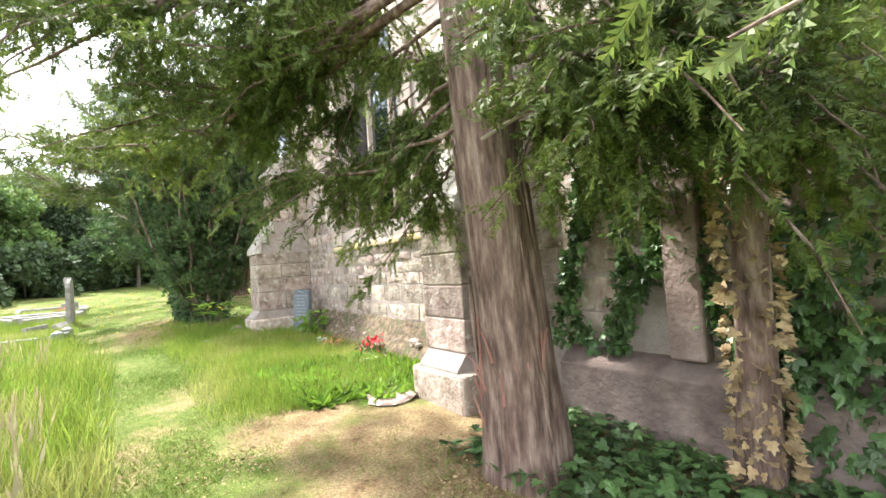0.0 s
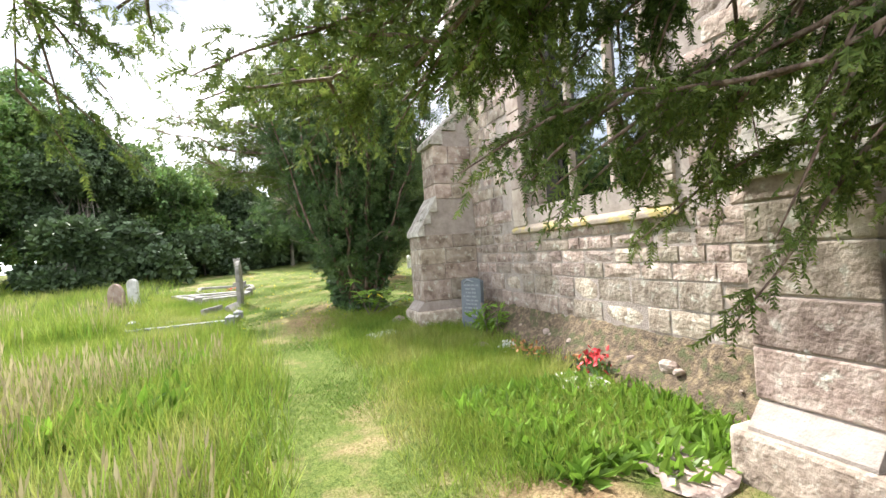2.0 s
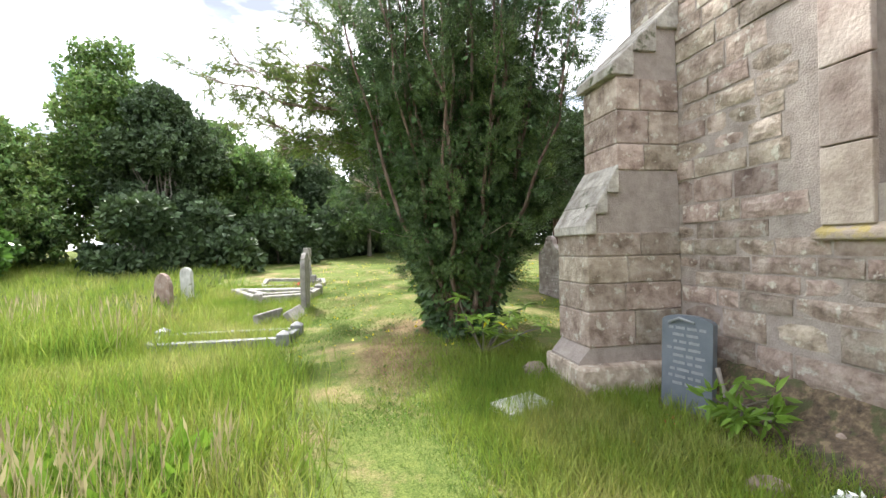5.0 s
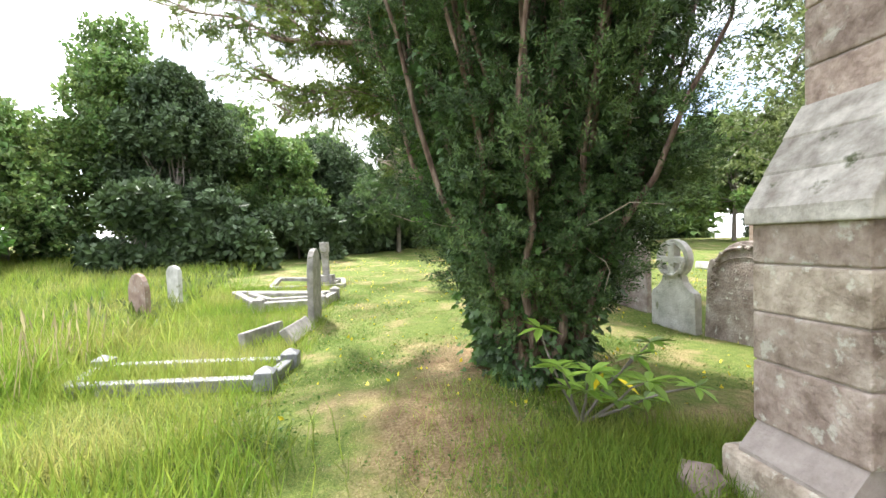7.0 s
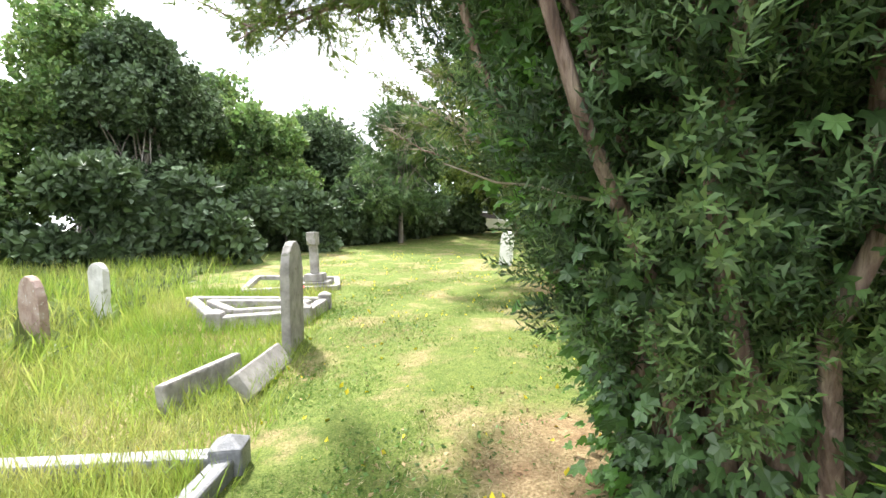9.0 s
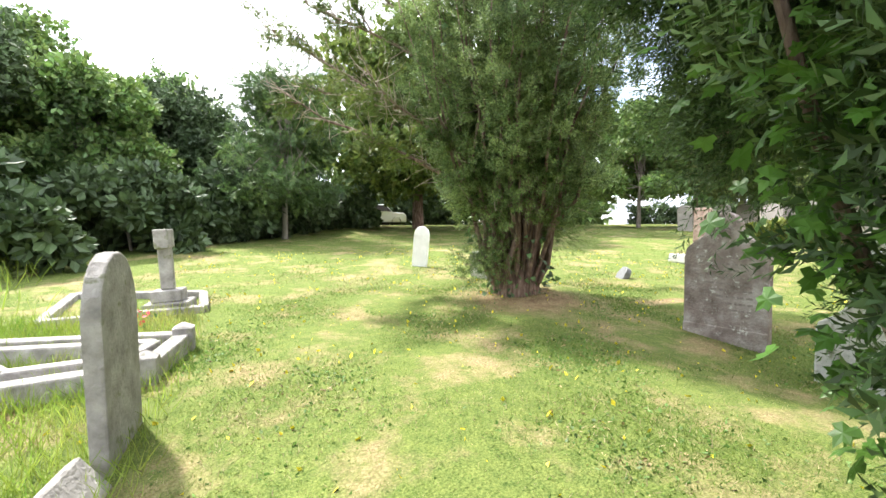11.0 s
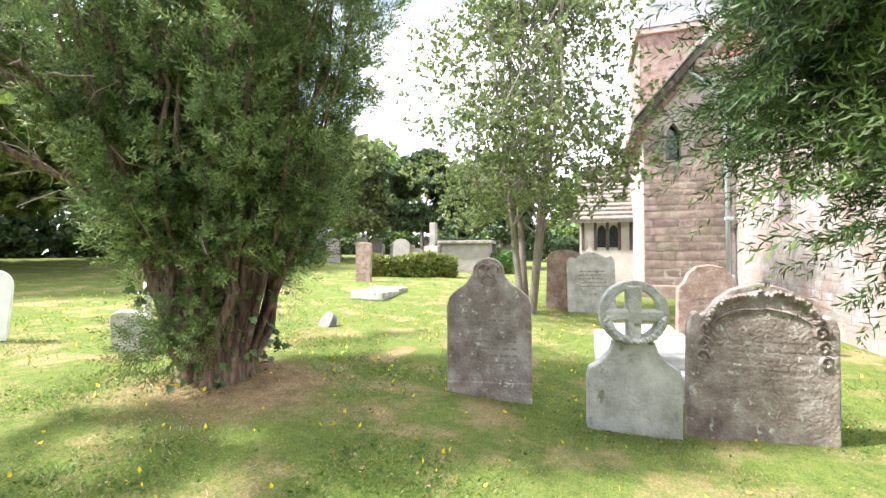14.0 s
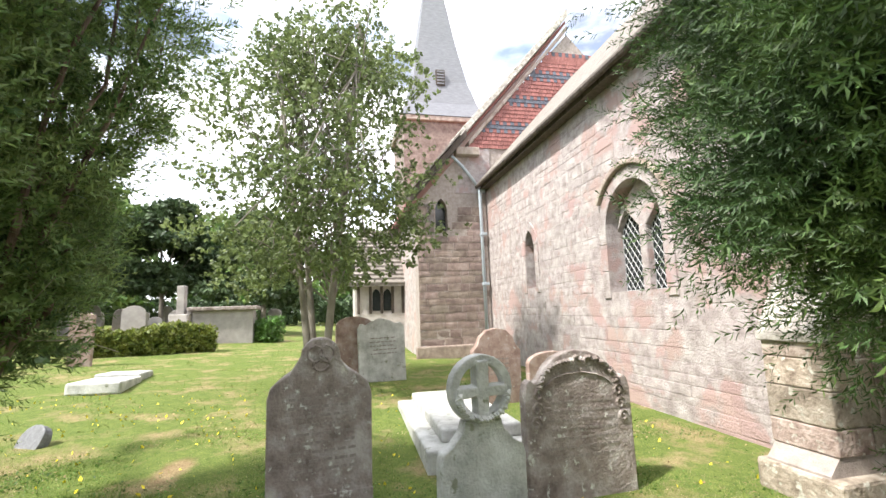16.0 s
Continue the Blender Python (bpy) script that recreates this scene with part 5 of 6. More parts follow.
def sweep(wood, leaf, twig, b, t, n, twigs, r, size=0.14, bend=0.25):
    """A spreading limb: side twigs hung with sprays, and bare twigs between them."""
    pts = wander(b, t, r, 9, bend, 0.05)
    wood.tube(pts, np.linspace(0.04, 0.008, 9), 6)
    ax = np.asarray(t, float) - np.asarray(b, float)
    ax /= np.linalg.norm(ax)
    side = np.cross(ax, (0, 0, 1))
    side /= np.linalg.norm(side) + 1e-6
    subs = max(6, n // 60)
    bp, bd, bs = along_line(pts, r, subs, 0.25)
    for p in bp:
        q = p + side * r.uniform(-0.8, 0.8) + ax * r.uniform(0.1, 0.7) + (0, 0, r.uniform(-0.3, 0.45))
        tw = wander(p, q, r, 5, 0.2, 0.12)
        wood.tube(tw, np.linspace(0.014, 0.004, 5), 4, cap=False)
        k = n // subs
        pp, dd, ss = along_line(tw, r, k, 0.15)
        dd = dd / (np.linalg.norm(dd, axis=1)[:, None] + 1e-6)
        leaf.scatter(*SPRAY_LONG, pp + r.normal(size=(k, 3)) * 0.07, dd * 0.7 + r.normal(size=(k, 3)) * 0.45 + (0, 0, -0.35), size * r.uniform(0.6, 1.4, k), r)
    for p in along_line(pts, r, twigs, 0.12)[0]:
        q = p + side * r.uniform(-0.6, 0.6) + ax * r.uniform(-0.1, 0.5) + (0, 0, r.uniform(-0.35, 0.3))
        twig.tube(wander(p, q, r, 5, 0.5), np.linspace(0.009, 0.003, 5), 4, cap=False)


def irish_yew(x, y, height, stems, reach, seed, label, per_stem=150, size=0.2, skirt=(), ivy=0, base_r=0.38, bare=0.14, foliage=None, dead=0, sweeps=(), sweep_leaf=None, tufts=9):
    """A multi-stemmed fastigiate yew: many upright stems that fan out of one stool, each feathered with sprays."""
    r = rng_of(seed)
    z0 = gz(x, y)
    e = empty("yew_tree", pose(x, y, z0), label, "tree")
    wood, leaf, ivyg = Geo(), Geo(), Geo()
    wood.tube([(0, 0, -0.3), (0.02, 0, 0.25), (0, 0.02, 0.7)], [base_r * 1.15, base_r, base_r * 0.8], 14, 0.12)
    for i in range(stems):
        a = i * 2.399 + r.uniform(-0.3, 0.3)
        ring = math.sqrt((i + 0.5) / stems)
        out = reach * ring * r.uniform(0.8, 1.1)
        h = height * (1.0 - 0.42 * ring * ring) * r.uniform(0.78, 1.05)
        b = np.array([math.cos(a) * base_r * ring * 0.9, math.sin(a) * base_r * ring * 0.9, 0.05])
        mid = np.array([math.cos(a) * out * 0.58, math.sin(a) * out * 0.58, h * 0.40])
        top = np.array([math.cos(a) * out * 1.02, math.sin(a) * out * 1.02, h])
        t = np.linspace(0, 1, 9)[:, None]
        pts = (1 - t) ** 2 * b + 2 * t * (1 - t) * mid + t * t * top
        pts[1:] += r.normal(size=(8, 3)) * 0.05
        wood.tube(pts, np.linspace(0.042 if ring > 0.4 else 0.05, 0.006, 9), 6)
        n = int(per_stem * (0.5 + 0.5 * h / height))
        p, d, s = along_line(pts, r, n, bare + 0.06 * r.random())
        tuft = r.integers(0, max(1, n // tufts), n)
        p, d, s = p[tuft], d[tuft], s[tuft]
        rad = 0.05 + 0.34 * np.sqrt(s)
        o = r.normal(size=(n, 3))[tuft] + r.normal(size=(n, 3)) * 0.35
        o /= np.linalg.norm(o, axis=1)[:, None]
        outward = p.copy()
        outward[:, 2] = 0
        outward /= np.linalg.norm(outward, axis=1)[:, None] + 1e-6
        p = p + o * (rad * r.random(n)[tuft] ** 0.5)[:, None] + outward * 0.1 + r.normal(size=(n, 3)) * 0.035
        leaf.scatter(*SHOOT, p, d / np.linalg.norm(d, axis=1)[:, None] * 0.6 + o * 0.85 + outward * 0.3 + (0, 0, 0.15), size * r.uniform(0.6, 1.3, n), r)
    for ax, ay, az, bx, by, bz, n in skirt:
        pts = wander((ax, ay, az), (bx, by, bz), r, 7, 0.15, 0.1)
        wood.tube(pts, np.linspace(0.03, 0.008, 7), 5)
        n *= 5
        p, d, s = along_line(pts, r, n, 0.1)
        o = r.normal(size=(n, 3)) * 0.15
        leaf.scatter(*SHOOT_FINE, p + o, d / np.linalg.norm(d, axis=1)[:, None] * 0.7 + o * 3.0 + r.normal(size=(n, 3)) * 0.4 + (0, 0, 0.1), size * r.uniform(0.6, 1.2, n), r)
    hang, bare_twigs = Geo(), Geo()
    for b, t, n, twigs in sweeps:
        sweep(wood, hang, bare_twigs, b, t, n, twigs, r)
    part("trunk", wood, M_BARK, e, "fluted reddish-brown stems", smooth=True)
    if sweeps:
        part("side_branch_foliage", hang, sweep_leaf or M_YEW, e, "spreading side branches with hanging foliage")["kind"] = "stuff"
        if bare_twigs.n:
            part("twig_tangle", bare_twigs, M_TWIG, e, "tangle of bare grey twigs")["kind"] = "stuff"
    part("crown", leaf, foliage or M_YEW_BLUE, e)
    if ivy:
        a = r.uniform(0, 6.28, ivy)
        h = r.random(ivy) ** 1.6 * height * 0.6
        rad = base_r + 0.29 * np.minimum(h, 3.4) + r.normal(size=ivy) * 0.07 + 0.05
        p = np.stack([np.cos(a) * rad, np.sin(a) * rad, h + 0.03], -1)
        d = np.stack([np.cos(a) * 0.7, np.sin(a) * 0.7, -0.6 + r.normal(size=ivy) * 0.4], -1)
        ivyg.scatter(*IVY, p, d, 0.085 * r.uniform(0.6, 1.3, ivy), r, roll=0.8, up=(0, 0, 1))
        part("ivy", ivyg, M_IVY, e, "dark glossy ivy climbing the stems")
    if dead:
        for i in range(dead):
            tw = Geo()
            a = r.uniform(0, 6.28)
            b = np.array([math.cos(a), math.sin(a), 0]) * reach * 0.3 + (0, 0, r.uniform(1.0, 3.2))
            c = b + np.array([math.cos(a + r.normal() * 0.5), math.sin(a + r.normal() * 0.5), r.uniform(-0.5, 0.6)]) * r.uniform(0.3, 0.8)
            tw.tube(wander(b, c, r, 6, 0.5), np.linspace(0.009, 0.003, 6), 4)
            part("dead_twig", tw, M_TWIG, e, "bare grey dead twig")
    return e


Y1 = irish_yew(3.28, 11.75, 8.4, 66, 2.0, 101, "large many-stemmed Irish yew with ivy on its stems", 820, 0.138,
               [(0.2, 0.4, 1.3, 0.35, 1.05, 1.2, 240), (0.3, 0.5, 1.9, 0.55, 1.2, 1.8, 360), (0.4, 0.2, 2.4, 0.9, 1.15, 2.2, 420), (0.2, 0.6, 2.6, 0.5, 1.8, 2.5, 420), (0.3, 0.5, 3.2, 0.9, 1.5, 3.2, 500),
                (0.4, -0.1, 2.0, 1.5, -0.2, 2.2, 300), (0.1, 0.7, 3.8, 0.7, 2.1, 3.9, 420), (-0.3, 0.7, 3.4, -0.8, 2.3, 3.3, 420), (-0.3, 0.5, 2.9, -0.9, 1.6, 2.8, 320),
                (0.2, 0.7, 4.3, 0.3, 2.7, 4.3, 520), (0.0, 0.7, 2.9, 0.0, 2.1, 2.7, 420), (-0.3, 0.6, 4.2, -1.5, 1.9, 4.3, 420), (0.6, 0.3, 3.6, 1.8, 0.9, 3.9, 400), (0.2, 0.5, 3.0, 0.7, 1.8, 2.9, 400),
                (0.1, 0.6, 2.1, 0.15, 1.85, 1.9, 460), (0.1, 0.6, 2.3, 0.35, 1.95, 2.2, 520), (0.1, 0.7, 2.6, 0.1, 2.05, 2.4, 460), (0.2, 0.7, 3.0, 0.45, 1.95, 2.9, 460), (0.3, 0.7, 3.4, 0.75, 1.9, 3.4, 420), (-0.2, 0.6, 2.4, -0.4, 1.7, 2.5, 360)],
               ivy=4600, base_r=0.32, dead=22,
               sweeps=[((-0.3, 0.4, 2.7), (-3.3, 2.9, 4.6), 1200, 14), ((-0.3, 0.4, 3.2), (-2.6, 2.3, 5.6), 1200, 10), ((-0.3, 0.4, 3.6), (-1.7, 2.0, 6.4), 1000, 8),
                       ((-0.3, 0.4, 2.6), (-3.3, 3.0, 3.8), 1200, 16), ((-0.3, 0.4, 2.9), (-2.6, 3.4, 4.0), 1200, 16), ((-0.3, 0.4, 3.1), (-3.6, 2.2, 4.4), 1100, 12), ((-0.3, 0.4, 3.3), (-3.4, 2.8, 5.4), 1100, 8),
                       ((-0.2, 0.5, 2.9), (-1.6, 3.2, 4.4), 800, 14), ((-0.2, 0.5, 2.8), (-2.3, 2.6, 3.9), 700, 14), ((-0.1, 0.6, 3.0), (-1.0, 2.6, 4.3), 700, 14),
                       ((-0.3, 0.2, 3.0), (-2.4, 1.0, 5.0), 500, 6)])
Y2 = irish_yew(5.22, 18.1, 7.6, 64, 1.85, 102, "dense upright Irish yew with bare brown lower stems", 600, 0.165,
               [(-0.2, -0.2, 0.7, -0.95, -0.3, 0.55, 90), (0.3, 0.1, 0.9, 1.1, 0.1, 1.1, 70), (0.4, -0.2, 1.3, 1.3, -0.3, 1.9, 160)],
               ivy=420, base_r=0.36, bare=0.3, dead=40, foliage=M_YEW_MID,
               sweeps=[((-0.4, 0.3, 1.5), (-3.2, 1.4, 3.1), 500, 70), ((-0.4, 0.3, 1.9), (-3.5, 1.9, 4.0), 700, 80), ((-0.3, 0.4, 2.3), (-2.6, 2.6, 4.6), 700, 60), ((-0.4, 0.1, 1.7), (-2.4, 0.2, 3.2), 350, 70),
                       ((-0.3, 0.3, 2.6), (-3.0, 1.2, 5.2), 800, 50), ((-0.3, 0.4, 3.0), (-2.0, 2.0, 5.9), 700, 40), ((0.3, 0.5, 2.0), (1.6, 2.4, 3.6), 500, 30)])

# the near spreading yew by the wall
def spreading_yew():
    r = rng_of(111)
    x0, y0 = 3.72, 2.0
    z0 = gz(x0, y0)
    e = empty("yew_tree", pose(x0, y0, z0), "old yew with a stringy brown trunk and drooping branches", "tree")
    wood, leaf = Geo(), Geo()
    wood.tube([(0.1, 0.05, -0.3), (0.08, 0.05, 0.15), (0.02, 0.02, 0.7), (-0.06, 0.0, 1.5), (-0.12, 0.02, 2.4), (-0.18, 0.08, 3.6), (-0.15, 0.1, 5.2)], [0.36, 0.29, 0.235, 0.215, 0.205, 0.18, 0.09], 28, 0.06)
    ridge = Geo()
    for i in range(46):
        a = r.uniform(0, 6.28)
        z1 = r.uniform(0.0, 2.2)
        zs = np.linspace(z1, z1 + r.uniform(0.4, 1.3), 7)
        rr = np.interp(zs, [-0.3, 0.15, 0.7, 1.5, 2.4, 3.6], [0.36, 0.29, 0.235, 0.215, 0.205, 0.18]) * (1 + 0.06 * (math.sin(3 * a + 0.7) + 0.6 * math.sin(5 * a + 2.1))) - 0.004
        aa = a + np.cumsum(r.normal(size=7)) * 0.03
        cx = np.interp(zs, [-0.3, 0.15, 0.7, 1.5, 2.4, 3.6], [0.1, 0.08, 0.02, -0.06, -0.12, -0.18])
        cy = np.interp(zs, [-0.3, 0.15, 0.7, 1.5, 2.4, 3.6], [0.05, 0.05, 0.02, 0.0, 0.02, 0.08])
        ridge.tube(np.stack([cx + rr * np.cos(aa), cy + rr * np.sin(aa), zs], -1), r.uniform(0.008, 0.02) * np.array([0.2, 0.7, 1, 1, 1, 0.7, 0.2]), 5)
    limbs = [((-0.1, 0.0, 2.3), (-0.8, 1.4, 1.9), 280), ((-0.1, 0.0, 2.5), (-0.4, 1.55, 2.3), 250), ((-0.1, 0.05, 2.9), (0.15, 1.45, 2.7), 190), ((0, 0, 2.2), (0.2, 1.5, 1.9), 170), ((-0.1, 0.1, 2.7), (0.1, 1.6, 3.2), 150), ((-0.1, 0.1, 2.6), (-0.2, 1.5, 2.5), 210), ((-0.1, 0.1, 3.0), (-0.5, 1.7, 3.0), 210),
             ((-0.15, 0.05, 3.4), (-2.2, 3.6, 3.5), 460), ((-0.15, 0.05, 3.6), (-3.4, 3.4, 3.4), 460), ((-0.15, 0.05, 3.8), (-1.5, 3.5, 3.9), 420), ((-0.15, 0.05, 4.0), (-2.9, 3.6, 3.7), 420), ((-0.15, 0.05, 3.5), (-4.0, 2.2, 3.5), 420),
             ((-0.2, 0.05, 4.3), (-0.8, 3.3, 4.6), 360), ((-0.15, 0.1, 4.6), (-3.4, 1.8, 4.6), 360), ((-0.15, 0.1, 4.4), (-1.8, 2.4, 4.3), 420),
             ((0, 0, 2.4), (-0.3, -1.6, 2.3), 700), ((0, 0, 2.6), (0.5, -1.5, 2.4), 700), ((0, 0, 2.2), (0.2, -1.2, 2.0), 600), ((0, -0.1, 2.1), (0.3, -2.0, 1.7), 480), ((0, -0.1, 2.9), (-0.6, -2.0, 2.9), 520), ((0, -0.1, 3.1), (0.4, -2.4, 3.2), 520),
             ((0, -0.1, 2.3), (-0.7, -2.4, 2.2), 420), ((0, 0, 3.5), (0.6, -1.8, 3.8), 420), ((-0.1, 0, 2.6), (-0.75, -0.9, 2.65), 260), ((0, 0, 3.3), (-1.4, -1.5, 3.4), 360), ((0.1, 0, 2.8), (0.7, -0.6, 2.3), 320)]
    for b, t, n in limbs:
        pts = wander(b, t, r, 8, 0.4, 0.07)
        wood.tube(pts, np.linspace(0.02, 0.004, 8), 6)
        n = int(n * 2.2)
        subs = max(8, n // 42)
        bp, bd, bs = along_line(pts, r, subs, 0.18)
        for p, d, s in zip(bp, bd, bs):
            side = np.cross(d, (0, 0, 1))
            side /= np.linalg.norm(side) + 1e-6
            q = p + side * r.uniform(-0.6, 0.6) + d / (np.linalg.norm(d) + 1e-6) * r.uniform(0.1, 0.5) + (0, 0, r.uniform(-0.45, 0.05))
            tw = wander(p, q, r, 5, 0.2, 0.25)
            wood.tube(tw, np.linspace(0.012, 0.003, 5), 4, cap=False)
            k = n // subs
            pp, dd, ss = along_line(tw, r, k, 0.1)
            dd = dd / (np.linalg.norm(dd, axis=1)[:, None] + 1e-6)
            leaf.scatter(*SPRAY_LONG, pp + r.normal(size=(k, 3)) * 0.03, dd * 0.7 + r.normal(size=(k, 3)) * 0.45 + (0, 0, -0.45), 0.13 * r.uniform(0.6, 1.3, k), r)
    rc, none = rng_of(112), Geo()
    for t in ((-1.1, 2.6, 2.6), (-1.45, 2.6, 2.55), (-1.3, 2.8, 2.75), (-1.8, 2.5, 2.65), (-1.1, 2.9, 2.9), (-1.6, 2.2, 2.65), (-2.9, 2.8, 3.0), (-1.6, 3.0, 3.0), (-1.0, 2.4, 2.8)):
        sweep(wood, leaf, none, (-0.15, 0.1, t[2] + 0.7), t, 600, 0, rc, 0.14, 0.1)
    part("trunk", wood, M_BARK, e, "stringy reddish-brown bark", smooth=True)
    g = Geo()
    for i in range(16):
        a = r.uniform(2.2, 4.6)
        z = r.uniform(0.25, 1.0)
        p = np.array([0.04 + 0.25 * math.cos(a), 0.03 + 0.25 * math.sin(a), z])
        g.tube(wander(p, p + (r.uniform(-0.06, 0.02), r.uniform(-0.05, 0.05), r.uniform(0.15, 0.4)), r, 5, 0.2), np.linspace(0.012, 0.006, 5), 4)
    part("bark_relief", ridge, M_BARK, e, smooth=True)["kind"] = "stuff"
    part("loose_bark", g, M_BARK_RED, e, "torn strips of red bark")
    g = Geo()
    g.tube(wander((-0.3, -0.15, 2.05), (-0.1, -1.0, 2.3), r, 6, 0.1), np.linspace(0.013, 0.005, 6), 5)
    part("dead_branch", g, M_TWIG, e, "bare pale broken branch")
    part("crown", leaf, M_YEW, e)


spreading_yew()

def ivied_stem():
    r = rng_of(115)
    e = empty("dead_tree", pose(4.5, 0.95, gz(4.5, 0.95)), "dead brown stem wrapped in withered ivy", "tree")
    g = Geo()
    g.tube([(0, 0.05, -0.2), (-0.02, 0, 0.5), (-0.08, -0.05, 1.4), (0.0, -0.1, 2.6), (0.1, -0.2, 4.0)], [0.15, 0.1, 0.085, 0.08, 0.05], 12, 0.1)
    part("trunk", g, M_BARK, e, smooth=True)
    g = Geo()
    n = 700
    a, h = r.uniform(0, 6.28, n), r.random(n) * 2.6
    p = np.stack([np.cos(a) * 0.13 - 0.03, np.sin(a) * 0.13, h], -1)
    g.scatter(*IVY, p, np.stack([np.cos(a), np.sin(a), r.normal(size=n) * 0.5 - 0.4], -1), 0.07 * r.uniform(0.5, 1.2, n), r)
    part("withered_ivy", g, M_LITTER, e)


ivied_stem()


def ivy_sheet(name, label, pts, dirs, m, size, seed, kind="stuff"):
    r = rng_of(seed)
    g = Geo()
    g.scatter(*IVY, pts, dirs, size * r.uniform(0.5, 1.3, len(pts)), r, roll=0.5, up=(0, 0, 1))
    return tagged(part(name, g, m), label, "ivy", kind=kind)


_r = rng_of(120)
n = 5200
u = _r.uniform(-3.5, 1.1, n)
p = np.stack([4.74 - 0.12 * _r.random(n), u, gz_many(np.full(n, 4.7), u) + _r.random(n) ** 1.3 * 2.6], -1)
ivy_sheet("wall_ivy", "dark ivy covering the shaded wall", p, np.stack([-0.6 * np.ones(n), _r.normal(size=n) * 0.4, -0.7 * np.ones(n)], -1), M_IVY, 0.1, 121)
for k, (uu, hh) in enumerate(((2.2, 1.5), (1.75, 1.1), (2.35, 2.3), (2.0, 2.0), (1.1, 2.4), (1.25, 1.6), (0.7, 2.6))):
    n = 380
    h = _r.random(n)
    p = np.stack([4.74 - 0.03 * _r.random(n), uu + 0.16 * np.sin(h * 5 + k) + _r.normal(size=n) * 0.05, 0.85 + h * hh], -1)
    ivy_sheet("ivy_trail", "thin trailing ivy on the stone wall", p, np.stack([-0.5 * np.ones(n), _r.normal(size=n) * 0.6, _r.normal(size=n)], -1), M_IVY, 0.075, 130 + k)
n = 3600
x, y = _r.uniform(3.5, 4.7, n), _r.uniform(-2.5, 2.6, n)
keep = (x - 3.2) > 0.35 * np.abs(y - 0.8) * 0.5
p = np.stack([x, y, gz_many(x, y) + 0.03 + 0.1 * _r.random(n)], -1)[keep]
ivy_sheet("ground_ivy", "dark green ivy covering the ground under the yew", p, _r.normal(size=(len(p), 3)) * (1, 1, 0.2), M_IVY, 0.085, 140)
# bright ivy on the outer stems of the first yew
n = 620
a, h = _r.uniform(1.75, 3.0, n), _r.random(n)
rad = 0.56 + 0.36 * h + _r.normal(size=n) * 0.08
p = np.stack([3.28 + np.cos(a) * rad, 11.75 + np.sin(a) * rad, 0.7 + h * 2.6], -1)
ivy_sheet("bright_ivy", "bright green ivy hanging on the yew stems", p, np.stack([np.cos(a), np.sin(a), -0.8 + _r.normal(size=n) * 0.3], -1), M_IVY_BRIGHT, 0.085, 150)
n = 300
p = np.stack([2.3 + _r.normal(size=n) * 0.08, 12.2 + _r.normal(size=n) * 0.12, 2.75 + _r.normal(size=n) * 0.3], -1)
ivy_sheet("bright_ivy", "yellow-green ivy spray on the yew", p, _r.normal(size=(n, 3)) + (0, 0, -0.6), M_IVY_BRIGHT, 0.075, 151)


def ivied_branch():
    """An outer stem of the first yew, hung with bright ivy beside the path."""
    r = rng_of(155)
    e = empty("ivied_branch", pose(3.02, 12.15, gz(3.02, 12.15)), "leaning yew stem hung with bright green ivy", "branch")
    leaf = Geo()
    for k, (b, t, n) in enumerate((((0, 0, 0.0), (-0.72, 0.12, 3.0), 900), ((-0.05, 0.1, 0.0), (-0.42, 0.35, 2.6), 800), ((0.1, 0.2, 0.0), (-0.2, 0.75, 2.4), 600))):
        pts = wander(b, t, r, 8, 0.12)
        g = Geo()
        g.tube(pts, np.linspace(0.035, 0.012, 8), 7)
        part("stem", g, M_BARK, e, smooth=True)
        p, d, q = along_line(pts, r, n, 0.08)
        o = r.normal(size=(n, 3))
        leaf.scatter(*IVY, p + o * 0.11, o * 0.7 + (-0.3, -0.1, -0.7), 0.066 * r.uniform(0.5, 1.25, n), r, roll=0.6, up=(0, 0, 1))
    part("ivy", leaf, M_IVY_BRIGHT, e, "bright green ivy leaves")["kind"] = "stuff"


ivied_branch()


